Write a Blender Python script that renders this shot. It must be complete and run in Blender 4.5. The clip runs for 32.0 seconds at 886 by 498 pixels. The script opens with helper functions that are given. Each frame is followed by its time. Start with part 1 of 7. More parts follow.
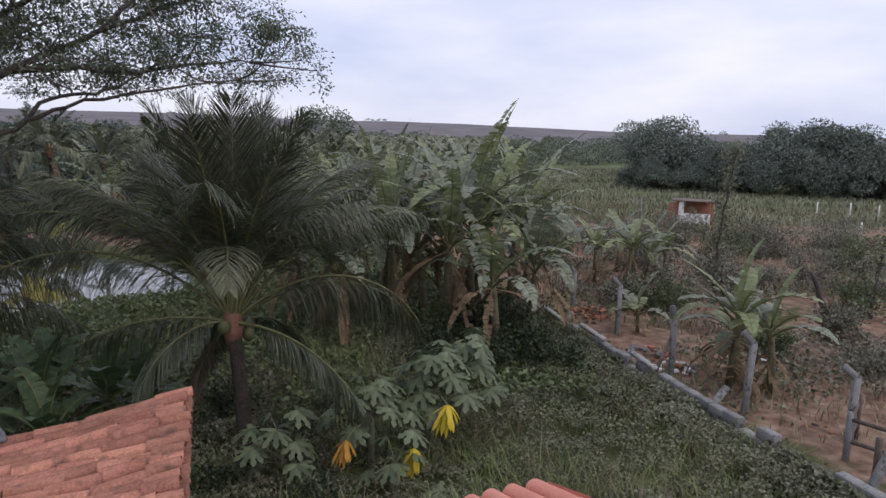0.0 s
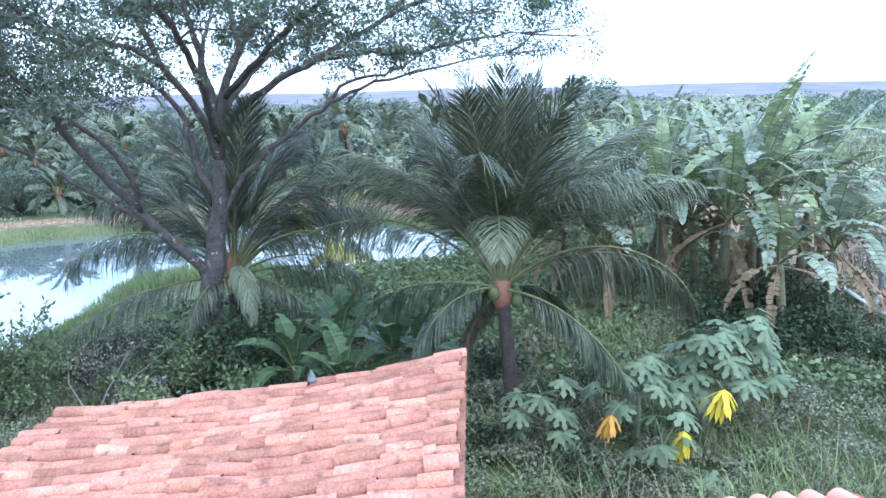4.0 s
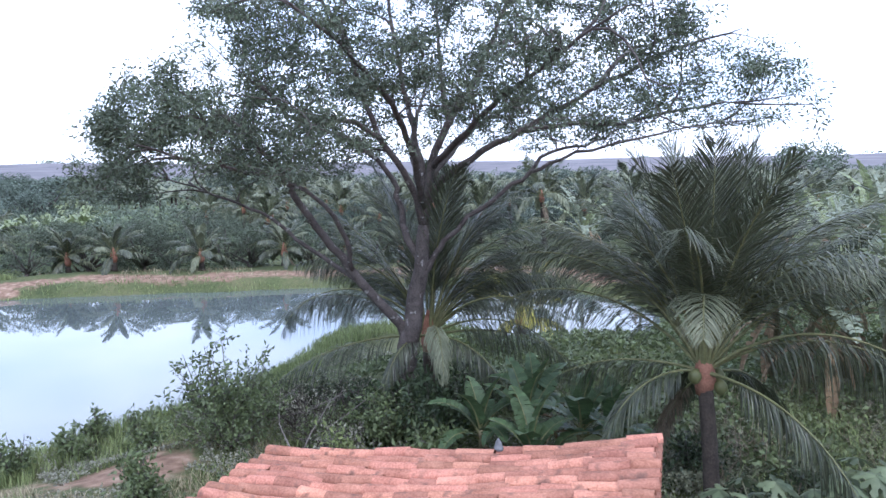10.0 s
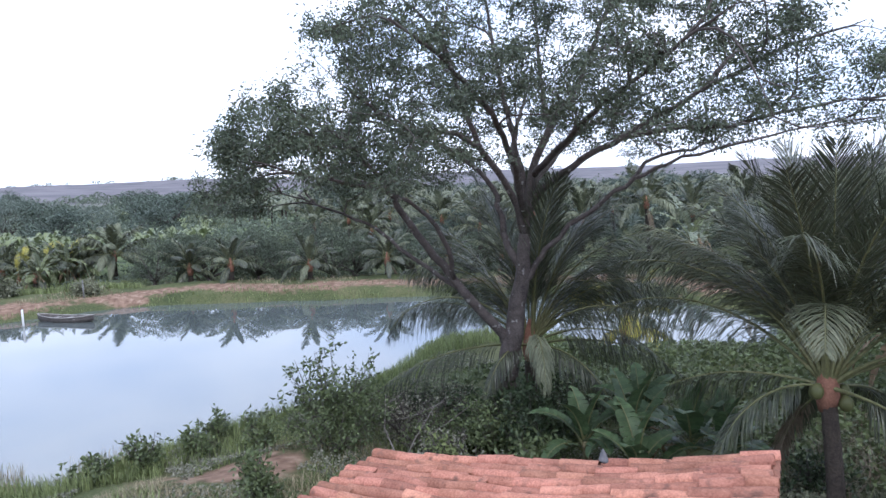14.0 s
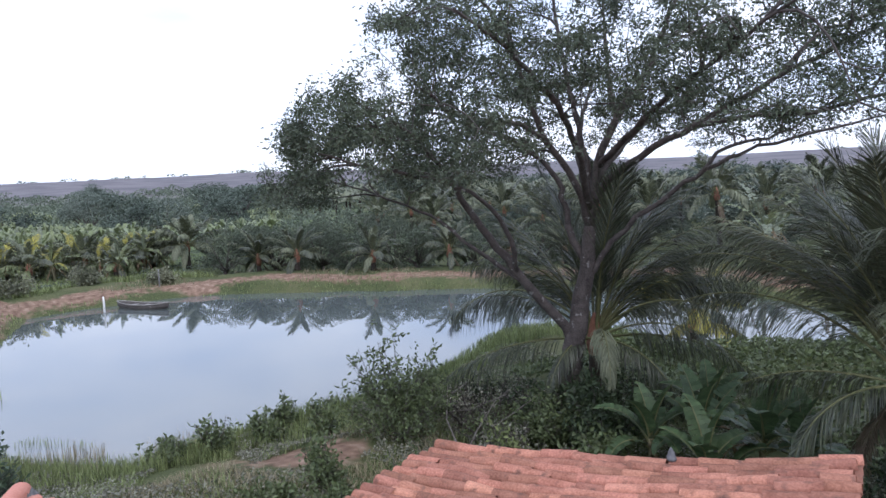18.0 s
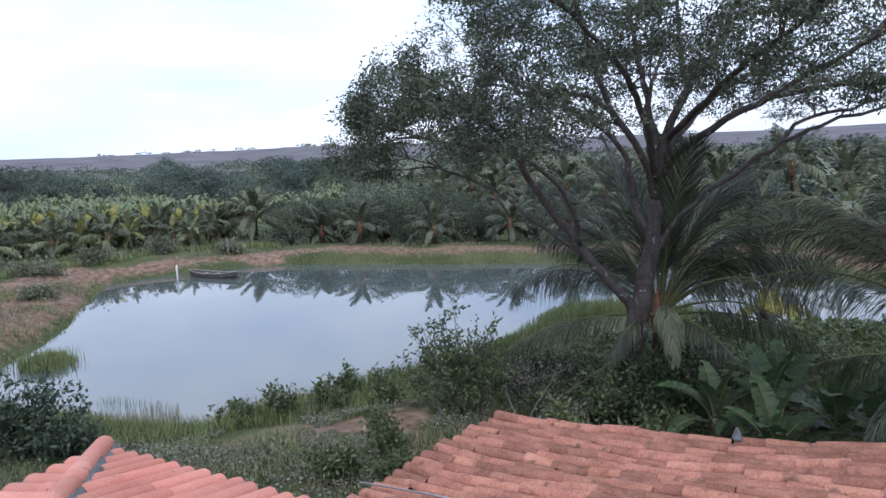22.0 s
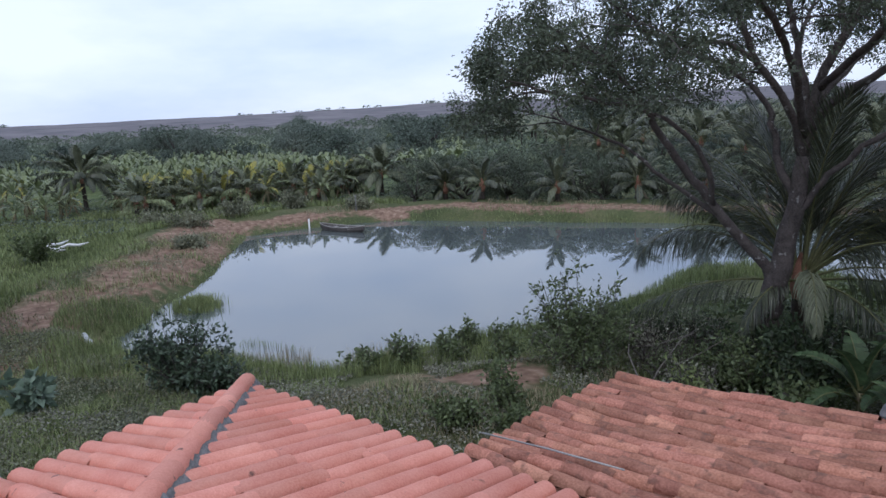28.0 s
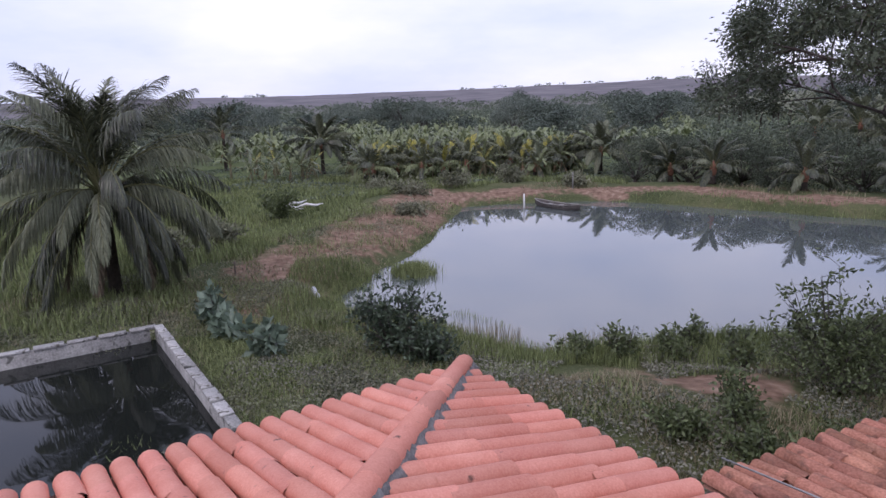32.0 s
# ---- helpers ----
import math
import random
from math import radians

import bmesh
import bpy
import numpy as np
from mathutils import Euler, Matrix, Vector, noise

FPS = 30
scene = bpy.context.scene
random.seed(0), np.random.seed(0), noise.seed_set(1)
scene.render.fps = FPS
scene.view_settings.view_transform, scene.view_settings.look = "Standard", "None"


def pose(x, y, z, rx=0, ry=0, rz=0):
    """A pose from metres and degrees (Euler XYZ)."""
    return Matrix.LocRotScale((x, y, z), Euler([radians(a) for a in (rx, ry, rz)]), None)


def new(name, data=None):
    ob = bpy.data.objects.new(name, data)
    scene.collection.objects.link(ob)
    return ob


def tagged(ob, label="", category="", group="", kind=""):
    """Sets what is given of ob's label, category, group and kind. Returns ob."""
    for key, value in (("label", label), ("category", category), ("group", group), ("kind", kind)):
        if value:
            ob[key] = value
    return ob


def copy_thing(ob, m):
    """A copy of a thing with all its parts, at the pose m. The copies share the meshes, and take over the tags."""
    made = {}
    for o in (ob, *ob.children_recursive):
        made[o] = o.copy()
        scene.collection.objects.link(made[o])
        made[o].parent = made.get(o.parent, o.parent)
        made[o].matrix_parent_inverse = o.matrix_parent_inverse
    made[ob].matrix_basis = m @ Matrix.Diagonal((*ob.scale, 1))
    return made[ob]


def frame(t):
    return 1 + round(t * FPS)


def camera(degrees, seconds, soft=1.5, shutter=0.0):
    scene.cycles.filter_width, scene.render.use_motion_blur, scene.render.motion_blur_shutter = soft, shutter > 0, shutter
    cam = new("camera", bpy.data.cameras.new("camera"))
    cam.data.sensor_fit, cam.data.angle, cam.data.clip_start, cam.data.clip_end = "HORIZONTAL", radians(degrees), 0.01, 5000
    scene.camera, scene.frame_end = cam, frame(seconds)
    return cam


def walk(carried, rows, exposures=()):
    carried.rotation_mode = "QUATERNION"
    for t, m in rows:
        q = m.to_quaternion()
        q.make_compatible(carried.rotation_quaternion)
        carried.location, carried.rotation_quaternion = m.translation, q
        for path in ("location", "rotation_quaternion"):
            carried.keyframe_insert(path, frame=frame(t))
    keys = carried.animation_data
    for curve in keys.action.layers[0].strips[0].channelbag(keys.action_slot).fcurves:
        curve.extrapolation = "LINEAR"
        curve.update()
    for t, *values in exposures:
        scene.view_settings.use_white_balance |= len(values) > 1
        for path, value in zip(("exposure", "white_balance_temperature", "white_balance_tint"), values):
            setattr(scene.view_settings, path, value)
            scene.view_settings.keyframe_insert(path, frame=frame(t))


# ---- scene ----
# The camera: carried by hand on the upper floor of the house, turning to the left
cam = camera(66.47, 32.0)
ROWS = [
    (0.0, 0.141, -0.02, 5.648, 80.48, -1.49, 0.25),
    (0.5, 0.122, -0.008, 5.676, 78.43, -0.29, 2.24),
    (1.0, 0.061, 0.004, 5.649, 76.37, -0.27, 6.86),
    (1.5, 0.062, 0.003, 5.648, 77.72, 0.19, 12.91),
    (2.0, 0.081, 0.032, 5.643, 77.89, 0.61, 14.36),
    (2.5, 0.072, 0.043, 5.638, 78.05, 1.33, 15.7),
    (3.0, 0.045, 0.073, 5.642, 78.58, 1.13, 17.46),
    (3.5, 0.018, 0.086, 5.635, 77.96, 1.23, 19.89),
    (5.5, -0.001, 0.042, 5.695, 78.9, 1.3, 28.1),
    (6.0, -0.03, 0.056, 5.683, 79.95, 0.61, 31.09),
    (6.5, -0.029, 0.073, 5.688, 80.76, 0.94, 32.87),
    (7.0, -0.023, 0.049, 5.692, 82.06, 0.82, 34.02),
    (7.5, -0.022, 0.038, 5.704, 83.0, 0.35, 34.99),
    (8.0, -0.034, 0.051, 5.697, 83.33, 0.45, 35.45),
    (8.5, -0.036, 0.041, 5.698, 83.84, 0.43, 35.97),
    (9.0, 0.0, 0.0, 5.7, 84.25, 0.23, 36.88),
    (9.5, -0.042, 0.036, 5.686, 83.09, -0.13, 36.73),
    (10.0, -0.031, 0.03, 5.701, 83.76, 0.94, 38.3),
    (10.5, -0.047, 0.034, 5.693, 84.49, 0.75, 38.97),
    (11.0, -0.046, 0.037, 5.703, 84.14, 1.52, 39.67),
    (11.5, -0.047, 0.027, 5.696, 84.84, 1.91, 40.65),
    (12.0, -0.001, -0.032, 5.719, 85.49, 1.86, 41.96),
    (12.5, 0.013, -0.026, 5.726, 85.74, 1.89, 43.35),
    (13.0, 0.013, -0.049, 5.716, 84.93, 1.69, 44.09),
    (13.5, 0.01, -0.05, 5.713, 84.92, 1.83, 45.73),
    (14.0, 0.02, -0.052, 5.715, 84.72, 2.18, 46.7),
    (14.5, -0.037, -0.026, 5.716, 84.79, 2.08, 47.6),
    (15.0, -0.034, -0.03, 5.715, 84.82, 2.21, 48.52),
    (15.5, -0.027, -0.035, 5.718, 84.83, 2.27, 49.51),
    (17.5, -0.009, -0.05, 5.707, 84.86, 2.49, 52.08),
    (18.0, -0.029, -0.041, 5.709, 84.24, 2.37, 51.94),
    (18.5, -0.032, -0.036, 5.704, 84.46, 2.79, 52.94),
    (19.0, -0.033, -0.042, 5.713, 84.58, 3.07, 53.72),
    (19.5, -0.024, -0.055, 5.704, 84.35, 2.82, 54.21),
    (20.0, -0.024, -0.053, 5.692, 83.96, 2.53, 55.6),
    (20.5, -0.009, -0.067, 5.693, 83.74, 2.24, 55.97),
    (21.0, -0.03, -0.064, 5.69, 83.55, 2.32, 56.51),
    (21.5, -0.026, -0.066, 5.687, 83.46, 2.03, 56.88),
    (22.0, -0.039, -0.065, 5.682, 82.27, 2.22, 57.12),
    (22.5, -0.041, -0.059, 5.68, 82.21, 2.04, 57.56),
    (23.0, -0.038, -0.073, 5.686, 82.03, 2.09, 58.56),
    (23.5, -0.035, -0.072, 5.685, 81.92, 2.63, 59.38),
    (24.0, -0.032, -0.076, 5.683, 81.85, 2.8, 60.14),
    (24.5, -0.038, -0.077, 5.675, 81.61, 2.32, 60.8),
    (25.0, -0.049, -0.071, 5.674, 81.08, 2.34, 62.46),
    (25.5, 0.008, -0.093, 5.689, 80.62, 2.4, 62.94),
    (27.5, -0.012, -0.106, 5.673, 78.8, 2.91, 66.72),
    (28.0, -0.033, -0.086, 5.671, 79.1, 2.81, 67.42),
    (28.5, -0.047, -0.092, 5.652, 78.88, 2.73, 68.36),
    (29.0, -0.036, -0.111, 5.662, 79.26, 2.89, 69.9),
    (29.5, -0.072, -0.111, 5.644, 78.99, 2.67, 70.72),
    (30.0, -0.124, -0.145, 5.617, 76.0, 2.71, 72.73),
    (30.5, -0.218, -0.135, 5.616, 75.08, 3.61, 78.46),
    (31.0, -0.428, -0.125, 5.61, 75.48, 4.32, 82.72),
    (31.5, -0.654, -0.137, 5.585, 76.59, 2.96, 83.58),
    (32.0, -0.878, -0.171, 5.576, 77.84, 1.74, 85.46),
]
EXPOSURES = ((0.0, 0.0, 6600, 20), (0.4, 0.45, 6050, 10), (0.9, 1.2, 5300, -4), (2.0, 1.84, 5050, 3), (6.0, 1.86, 5030, 5), (9.0, 1.46, 5450, 16), (13.0, 1.03, 5780, 15), (19.0, 0.55, 6000, 16), (23.0, 0.36, 5820, 13), (28.0, 0.05, 5850, 14), (30.5, 0.05, 6000, 20), (32.0, 0.12, 6200, 28))
walk(cam, [(t, pose(x, y, z, rx, ry, rz)) for t, x, y, z, rx, ry, rz in ROWS], EXPOSURES)

# ---- light: a bright overcast afternoon ----
SUN_AZ, SUN_EL = 120.0, 52.0
world = bpy.data.worlds.new("overcast_sky")
scene.world = world
world.use_nodes = True
wn, wl = world.node_tree.nodes, world.node_tree.links
sky = wn.new("ShaderNodeTexSky")
sky.sky_type, sky.sun_disc = "NISHITA", False
sky.sun_elevation, sky.sun_rotation = radians(SUN_EL), radians(SUN_AZ)
sky.air_density, sky.dust_density = 1.0, 2.0
scale = wn.new("ShaderNodeVectorMath")
scale.operation = "SCALE"
scale.inputs["Scale"].default_value = 0.12
wl.new(sky.outputs[0], scale.inputs[0])
wtc = wn.new("ShaderNodeTexCoord")
wmap = wn.new("ShaderNodeMapping")
wmap.inputs["Scale"].default_value = (1.0, 1.0, 3.2)
wmap.inputs["Rotation"].default_value = (0.0, 0.0, 0.7)
wl.new(wtc.outputs["Generated"], wmap.inputs[0])
cloud = wn.new("ShaderNodeTexNoise")
cloud.inputs["Scale"].default_value, cloud.inputs["Detail"].default_value, cloud.inputs["Roughness"].default_value = 2.3, 6.0, 0.52
wl.new(wmap.outputs[0], cloud.inputs["Vector"])
cramp = wn.new("ShaderNodeValToRGB")
cramp.color_ramp.elements[0].position, cramp.color_ramp.elements[0].color = 0.34, (0.55, 0.65, 0.84, 1)
cramp.color_ramp.elements[1].position, cramp.color_ramp.elements[1].color = 0.66, (0.85, 0.90, 0.98, 1)
wl.new(cloud.outputs[0], cramp.inputs[0])
wmix = wn.new("ShaderNodeMixRGB")
wmix.inputs[0].default_value = 0.86
wl.new(scale.outputs[0], wmix.inputs[1])
wl.new(cramp.outputs[0], wmix.inputs[2])
wl.new(wmix.outputs[0], wn["Background"].inputs["Color"])
wn["Background"].inputs["Strength"].default_value = 1.15
sun_data = bpy.data.lights.new("sun", "SUN")
sun_data.energy, sun_data.angle, sun_data.color = 0.8, radians(25), (1.0, 0.95, 0.88)
sun = new("sun", sun_data)
sun.matrix_world = pose(0, 0, 60, 90 - SUN_EL, 0, 180 - SUN_AZ)


# ---- building blocks ----
rng = np.random.default_rng(7)


class Geo:
    """A growing heap of vertices and faces, with a material slot for each face."""

    def __init__(self):
        self.v, self.f, self.m, self.n = [], [], [], 0

    def add(self, verts, faces, slot=0):
        verts = np.asarray(verts, float).reshape(-1, 3)
        self.v.append(verts)
        base, self.n = self.n, self.n + len(verts)
        return self.faces(np.asarray(faces, int) + base, slot)

    def faces(self, faces, slot=0):
        """Faces on vertices that are already there: an array of rows of one length, or a list of lists."""
        for q in [faces] if isinstance(faces, np.ndarray) else [np.array([f]) for f in faces]:
            if len(q):
                self.f.append(q)
                self.m.append(np.full(len(q), slot, np.int32))
        return self

    def mesh(self, name, mats, smooth=False):
        me = bpy.data.meshes.new(name)
        v = np.concatenate(self.v) if self.v else np.zeros((0, 3))
        count = np.concatenate([np.full(len(q), q.shape[1], np.int32) for q in self.f])
        flat = np.concatenate([q.ravel() for q in self.f]).astype(np.int32)
        me.vertices.add(len(v))
        me.vertices.foreach_set("co", v.astype(np.float32).ravel())
        me.loops.add(len(flat))
        me.loops.foreach_set("vertex_index", flat)
        me.polygons.add(len(count))
        me.polygons.foreach_set("loop_start", np.r_[0, np.cumsum(count)[:-1]].astype(np.int32))
        for mt in mats if isinstance(mats, (list, tuple)) else [mats]:
            me.materials.append(mt)
        me.polygons.foreach_set("material_index", np.concatenate(self.m))
        if smooth:
            me.polygons.foreach_set("use_smooth", np.ones(len(count), bool))
        me.update(calc_edges=True)
        me.validate()
        return me


def part(name, shape, mats, parent=None, label="", smooth=False, m=None):
    """One mesh object, under a thing or a part when a parent is given."""
    me = shape if isinstance(shape, bpy.types.Mesh) else shape.mesh(name, mats, smooth)
    ob = new(name, me)
    if parent is not None:
        ob.parent = parent
    if m is not None:
        ob.matrix_basis = m
    if label:
        tagged(ob, label)
    return ob


def thing(name, m, label, category, group="", kind=""):
    """An empty at the base of a thing, which carries its parts."""
    ob = new(name)
    ob.empty_display_size = 0.2
    ob.matrix_basis = m
    return tagged(ob, label, category, group, kind)


def unit(a):
    a = np.asarray(a, float)
    return a / (np.linalg.norm(a, axis=-1, keepdims=True) + 1e-9)


def tube(g, pts, radii, sides=7, slot=0, cap=True):
    """A tapered tube along a line of points."""
    pts, radii = np.asarray(pts, float), np.asarray(radii, float)
    n = len(pts)
    tan = unit(np.gradient(pts, axis=0))
    ref = np.array([0.0, 0.0, 1.0]) if abs(tan[0][2]) < 0.8 else np.array([1.0, 0.0, 0.0])
    a = unit(np.cross(tan, ref))
    b = np.cross(tan, a)
    ang = np.linspace(0, 2 * np.pi, sides, endpoint=False)
    ring = pts[:, None] + radii[:, None, None] * (a[:, None] * np.cos(ang)[None, :, None] + b[:, None] * np.sin(ang)[None, :, None])
    i, j = np.meshgrid(np.arange(n - 1), np.arange(sides), indexing="ij")
    k = (j + 1) % sides
    faces = np.stack([i * sides + j, i * sides + k, (i + 1) * sides + k, (i + 1) * sides + j], -1).reshape(-1, 4)
    g.add(ring.reshape(-1, 3), faces, slot)
    if cap:
        tip = (n - 1) * sides
        g.faces([[g.n - n * sides + tip + q for q in range(sides)], [g.n - n * sides + q for q in range(sides)][::-1]], slot)
    return g


def box(g, lo, hi, bevel=0.0, slot=0):
    """A box, its long edges chamfered when bevel is given."""
    lo, hi = np.array(lo, float), np.array(hi, float)
    if bevel <= 0:
        v = np.array([[x, y, z] for x in (lo[0], hi[0]) for y in (lo[1], hi[1]) for z in (lo[2], hi[2])])
        return g.add(v, [[0, 1, 3, 2], [4, 6, 7, 5], [0, 4, 5, 1], [2, 3, 7, 6], [0, 2, 6, 4], [1, 5, 7, 3]], slot)
    bm = bmesh.new()
    bmesh.ops.create_cube(bm, size=1.0)
    for q in bm.verts:
        q.co = Vector((lo + hi) / 2) + Vector(np.array(q.co) * (hi - lo))
    bmesh.ops.bevel(bm, geom=bm.edges[:], offset=bevel, segments=1, affect="EDGES")
    bm.verts.index_update()
    v = [q.co[:] for q in bm.verts]
    base = g.n
    g.v.append(np.array(v))
    g.n += len(v)
    g.faces([[base + q.index for q in f.verts] for f in bm.faces], slot)
    bm.free()
    return g


def leaves(g, at, way, length, width, slot=0, curl=0.0):
    """Many leaves: diamonds folded along the midrib. at, way: rows of places and directions."""
    at, way = np.asarray(at, float), unit(way)
    n = len(at)
    length = np.broadcast_to(length, n)[:, None]
    width = np.broadcast_to(width, n)[:, None]
    side = unit(np.cross(way, rng.normal(size=(n, 3))))
    up = np.cross(side, way)
    mid = at + way * length * 0.45
    v = np.stack([at, mid + side * width / 2 + up * width * 0.18, at + way * length - up * length * curl, mid - side * width / 2 + up * width * 0.18], 1)
    k = np.arange(n)[:, None] * 4
    f = np.concatenate([k + [0, 1, 2], k + [0, 2, 3]])
    return g.add(v.reshape(-1, 3), f, slot)


# ---- materials ----
def material(name, dark, light, rough=0.8, fine=40.0, coarse=3.0, bump=0.3, vary=0.0, by="island", thin=0.0, metal=0.0, spots=None, spot_scale=6.0, spot_at=0.6, space="Object", spec=0.35, soft=0.08):
    """A node material: two colours mixed at two scales, spread from piece to piece, with relief and, where given, spots of a third colour."""
    mt = bpy.data.materials.new(name)
    mt.use_nodes = True
    nt = mt.node_tree
    n, l = nt.nodes, nt.links
    bsdf = n["Principled BSDF"]
    tc = n.new("ShaderNodeTexCoord")
    src = n.new("ShaderNodeNewGeometry").outputs["Position"] if space == "World" else tc.outputs[space]

    def noise_at(s, detail=5.0):
        t = n.new("ShaderNodeTexNoise")
        t.inputs["Scale"].default_value, t.inputs["Detail"].default_value = s, detail
        l.new(src, t.inputs["Vector"])
        return t.outputs["Fac"]

    a, b = noise_at(fine), noise_at(coarse, 3.0)
    mixf = n.new("ShaderNodeMath")
    mixf.operation = "MULTIPLY_ADD"
    l.new(a, mixf.inputs[0])
    mixf.inputs[1].default_value = 0.5
    half = n.new("ShaderNodeMath")
    half.operation = "MULTIPLY"
    l.new(b, half.inputs[0])
    half.inputs[1].default_value = 0.5
    l.new(half.outputs[0], mixf.inputs[2])
    ramp = n.new("ShaderNodeValToRGB")
    ramp.color_ramp.elements[0].position, ramp.color_ramp.elements[1].position = 0.33, 0.67
    ramp.color_ramp.elements[0].color, ramp.color_ramp.elements[1].color = (*dark, 1), (*light, 1)
    l.new(mixf.outputs[0], ramp.inputs[0])
    col = ramp.outputs[0]
    if vary:
        r = n.new("ShaderNodeNewGeometry").outputs["Random Per Island"] if by == "island" else n.new("ShaderNodeObjectInfo").outputs["Random"]
        mr = n.new("ShaderNodeMapRange")
        mr.inputs["To Min"].default_value, mr.inputs["To Max"].default_value = 1 - vary, 1 + vary
        l.new(r, mr.inputs["Value"])
        hsv = n.new("ShaderNodeHueSaturation")
        l.new(mr.outputs[0], hsv.inputs["Value"])
        mh = n.new("ShaderNodeMapRange")
        mh.inputs["To Min"].default_value, mh.inputs["To Max"].default_value = 0.5 + 0.014 * vary, 0.5 - 0.014 * vary
        fr = n.new("ShaderNodeMath")
        fr.operation = "FRACT"
        m7 = n.new("ShaderNodeMath")
        m7.operation = "MULTIPLY"
        m7.inputs[1].default_value = 7.31
        l.new(r, m7.inputs[0])
        l.new(m7.outputs[0], fr.inputs[0])
        l.new(fr.outputs[0], mh.inputs["Value"])
        l.new(mh.outputs[0], hsv.inputs["Hue"])
        l.new(col, hsv.inputs["Color"])
        col = hsv.outputs[0]
    if spots:
        sp = n.new("ShaderNodeValToRGB")
        sp.color_ramp.elements[0].position, sp.color_ramp.elements[1].position = spot_at, spot_at + soft
        l.new(noise_at(spot_scale, 6.0), sp.inputs[0])
        mx = n.new("ShaderNodeMixRGB")
        l.new(sp.outputs[0], mx.inputs[0])
        l.new(col, mx.inputs[1])
        mx.inputs[2].default_value = (*spots, 1)
        col = mx.outputs[0]
    l.new(col, bsdf.inputs["Base Color"])
    bsdf.inputs["Roughness"].default_value = rough
    bsdf.inputs["Metallic"].default_value = metal
    bsdf.inputs["Specular IOR Level"].default_value = spec
    if bump:
        bp = n.new("ShaderNodeBump")
        bp.inputs["Strength"].default_value, bp.inputs["Distance"].default_value = bump, 0.02
        l.new(a, bp.inputs["Height"])
        l.new(bp.outputs[0], bsdf.inputs["Normal"])
    if thin:
        tr = n.new("ShaderNodeBsdfTranslucent")
        l.new(col, tr.inputs["Color"])
        ms = n.new("ShaderNodeMixShader")
        ms.inputs[0].default_value = thin
        l.new(bsdf.outputs[0], ms.inputs[1])
        l.new(tr.outputs[0], ms.inputs[2])
        l.new(ms.outputs[0], n["Material Output"].inputs["Surface"])
    return mt


M_TILE = material("new_clay_tile", (0.55, 0.195, 0.135), (0.70, 0.320, 0.240), 0.75, 60, 2.2, 0.25, 0.15, "object", spots=(0.17, 0.085, 0.065), spot_scale=9, spot_at=0.68, space="World")
M_TILE_OLD = material("old_clay_tile", (0.25, 0.098, 0.062), (0.54, 0.252, 0.172), 0.85, 38, 3.2, 0.55, 0.30, "object", spots=(0.165, 0.085, 0.062), spot_scale=6.5, spot_at=0.56, space="World", soft=0.16)
# channel tiles: clay colours darkened for the shade between the barrels
M_PAN = material("shade_tinted_channel_tile", (0.22, 0.075, 0.05), (0.40, 0.16, 0.10), 0.85, 40, 3, 0.3)
M_PAN_OLD = material("old_shade_tinted_channel_tile", (0.15, 0.07, 0.05), (0.34, 0.16, 0.11), 0.9, 40, 3, 0.4)
M_MORTAR = material("grey_mortar", (0.100, 0.099, 0.098), (0.260, 0.254, 0.246), 0.95, 35, 6, 0.8)
M_PLASTER = material("house_plaster", (0.55, 0.52, 0.46), (0.74, 0.72, 0.66), 0.9, 30, 1.5, 0.25, spots=(0.36, 0.32, 0.27), spot_scale=1.6, spot_at=0.62)
M_CONCRETE = material("weathered_concrete", (0.17, 0.165, 0.155), (0.42, 0.41, 0.38), 0.95, 25, 3, 0.6, spots=(0.09, 0.09, 0.08), spot_scale=5, spot_at=0.58)
M_POST = material("concrete_post", (0.13, 0.13, 0.125), (0.30, 0.295, 0.285), 0.92, 30, 4, 0.5, 0.18, "object", spots=(0.10, 0.10, 0.085), spot_scale=9, spot_at=0.56)
M_COPING = material("worn_pale_coping", (0.26, 0.255, 0.24), (0.52, 0.51, 0.48), 0.92, 30, 4, 0.5, 0.2, "object", spots=(0.13, 0.12, 0.10), spot_scale=8, spot_at=0.58)
M_WOOD = material("grey_weathered_wood", (0.07, 0.05, 0.04), (0.20, 0.16, 0.13), 0.85, 40, 4, 0.5, 0.2, "object")
M_BARK = material("grey_bark", (0.040, 0.032, 0.030), (0.130, 0.110, 0.099), 0.95, 28, 5, 0.9, spots=(0.30, 0.29, 0.27), spot_scale=7, spot_at=0.63)
M_STICK = material("bleached_dead_wood", (0.10, 0.085, 0.074), (0.24, 0.215, 0.195), 0.9, 30, 4, 0.4)
M_PTRUNK = material("palm_trunk_fibre", (0.026, 0.021, 0.017), (0.080, 0.063, 0.050), 0.95, 30, 6, 0.9)
M_HUSK = material("palm_husk", (0.16, 0.07, 0.045), (0.36, 0.18, 0.12), 0.9, 30, 4, 0.6)
M_RACHIS = material("frond_stalk", (0.085, 0.09, 0.036), (0.20, 0.195, 0.088), 0.6, 20, 3, 0.1)
M_FROND = material("coconut_frond", (0.025, 0.031, 0.018), (0.102, 0.113, 0.065), 0.38, 14, 1.2, 0.0, 0.45, thin=0.12, spec=0.5)
M_FROND_PALE = material("pale_coconut_frond", (0.105, 0.118, 0.072), (0.225, 0.240, 0.150), 0.5, 14, 1.2, 0.0, 0.25, thin=0.2)
M_FROND_YELLOW = material("yellowing_frond", (0.24, 0.22, 0.04), (0.42, 0.38, 0.08), 0.55, 14, 1.2, 0.0, 0.25, thin=0.2)
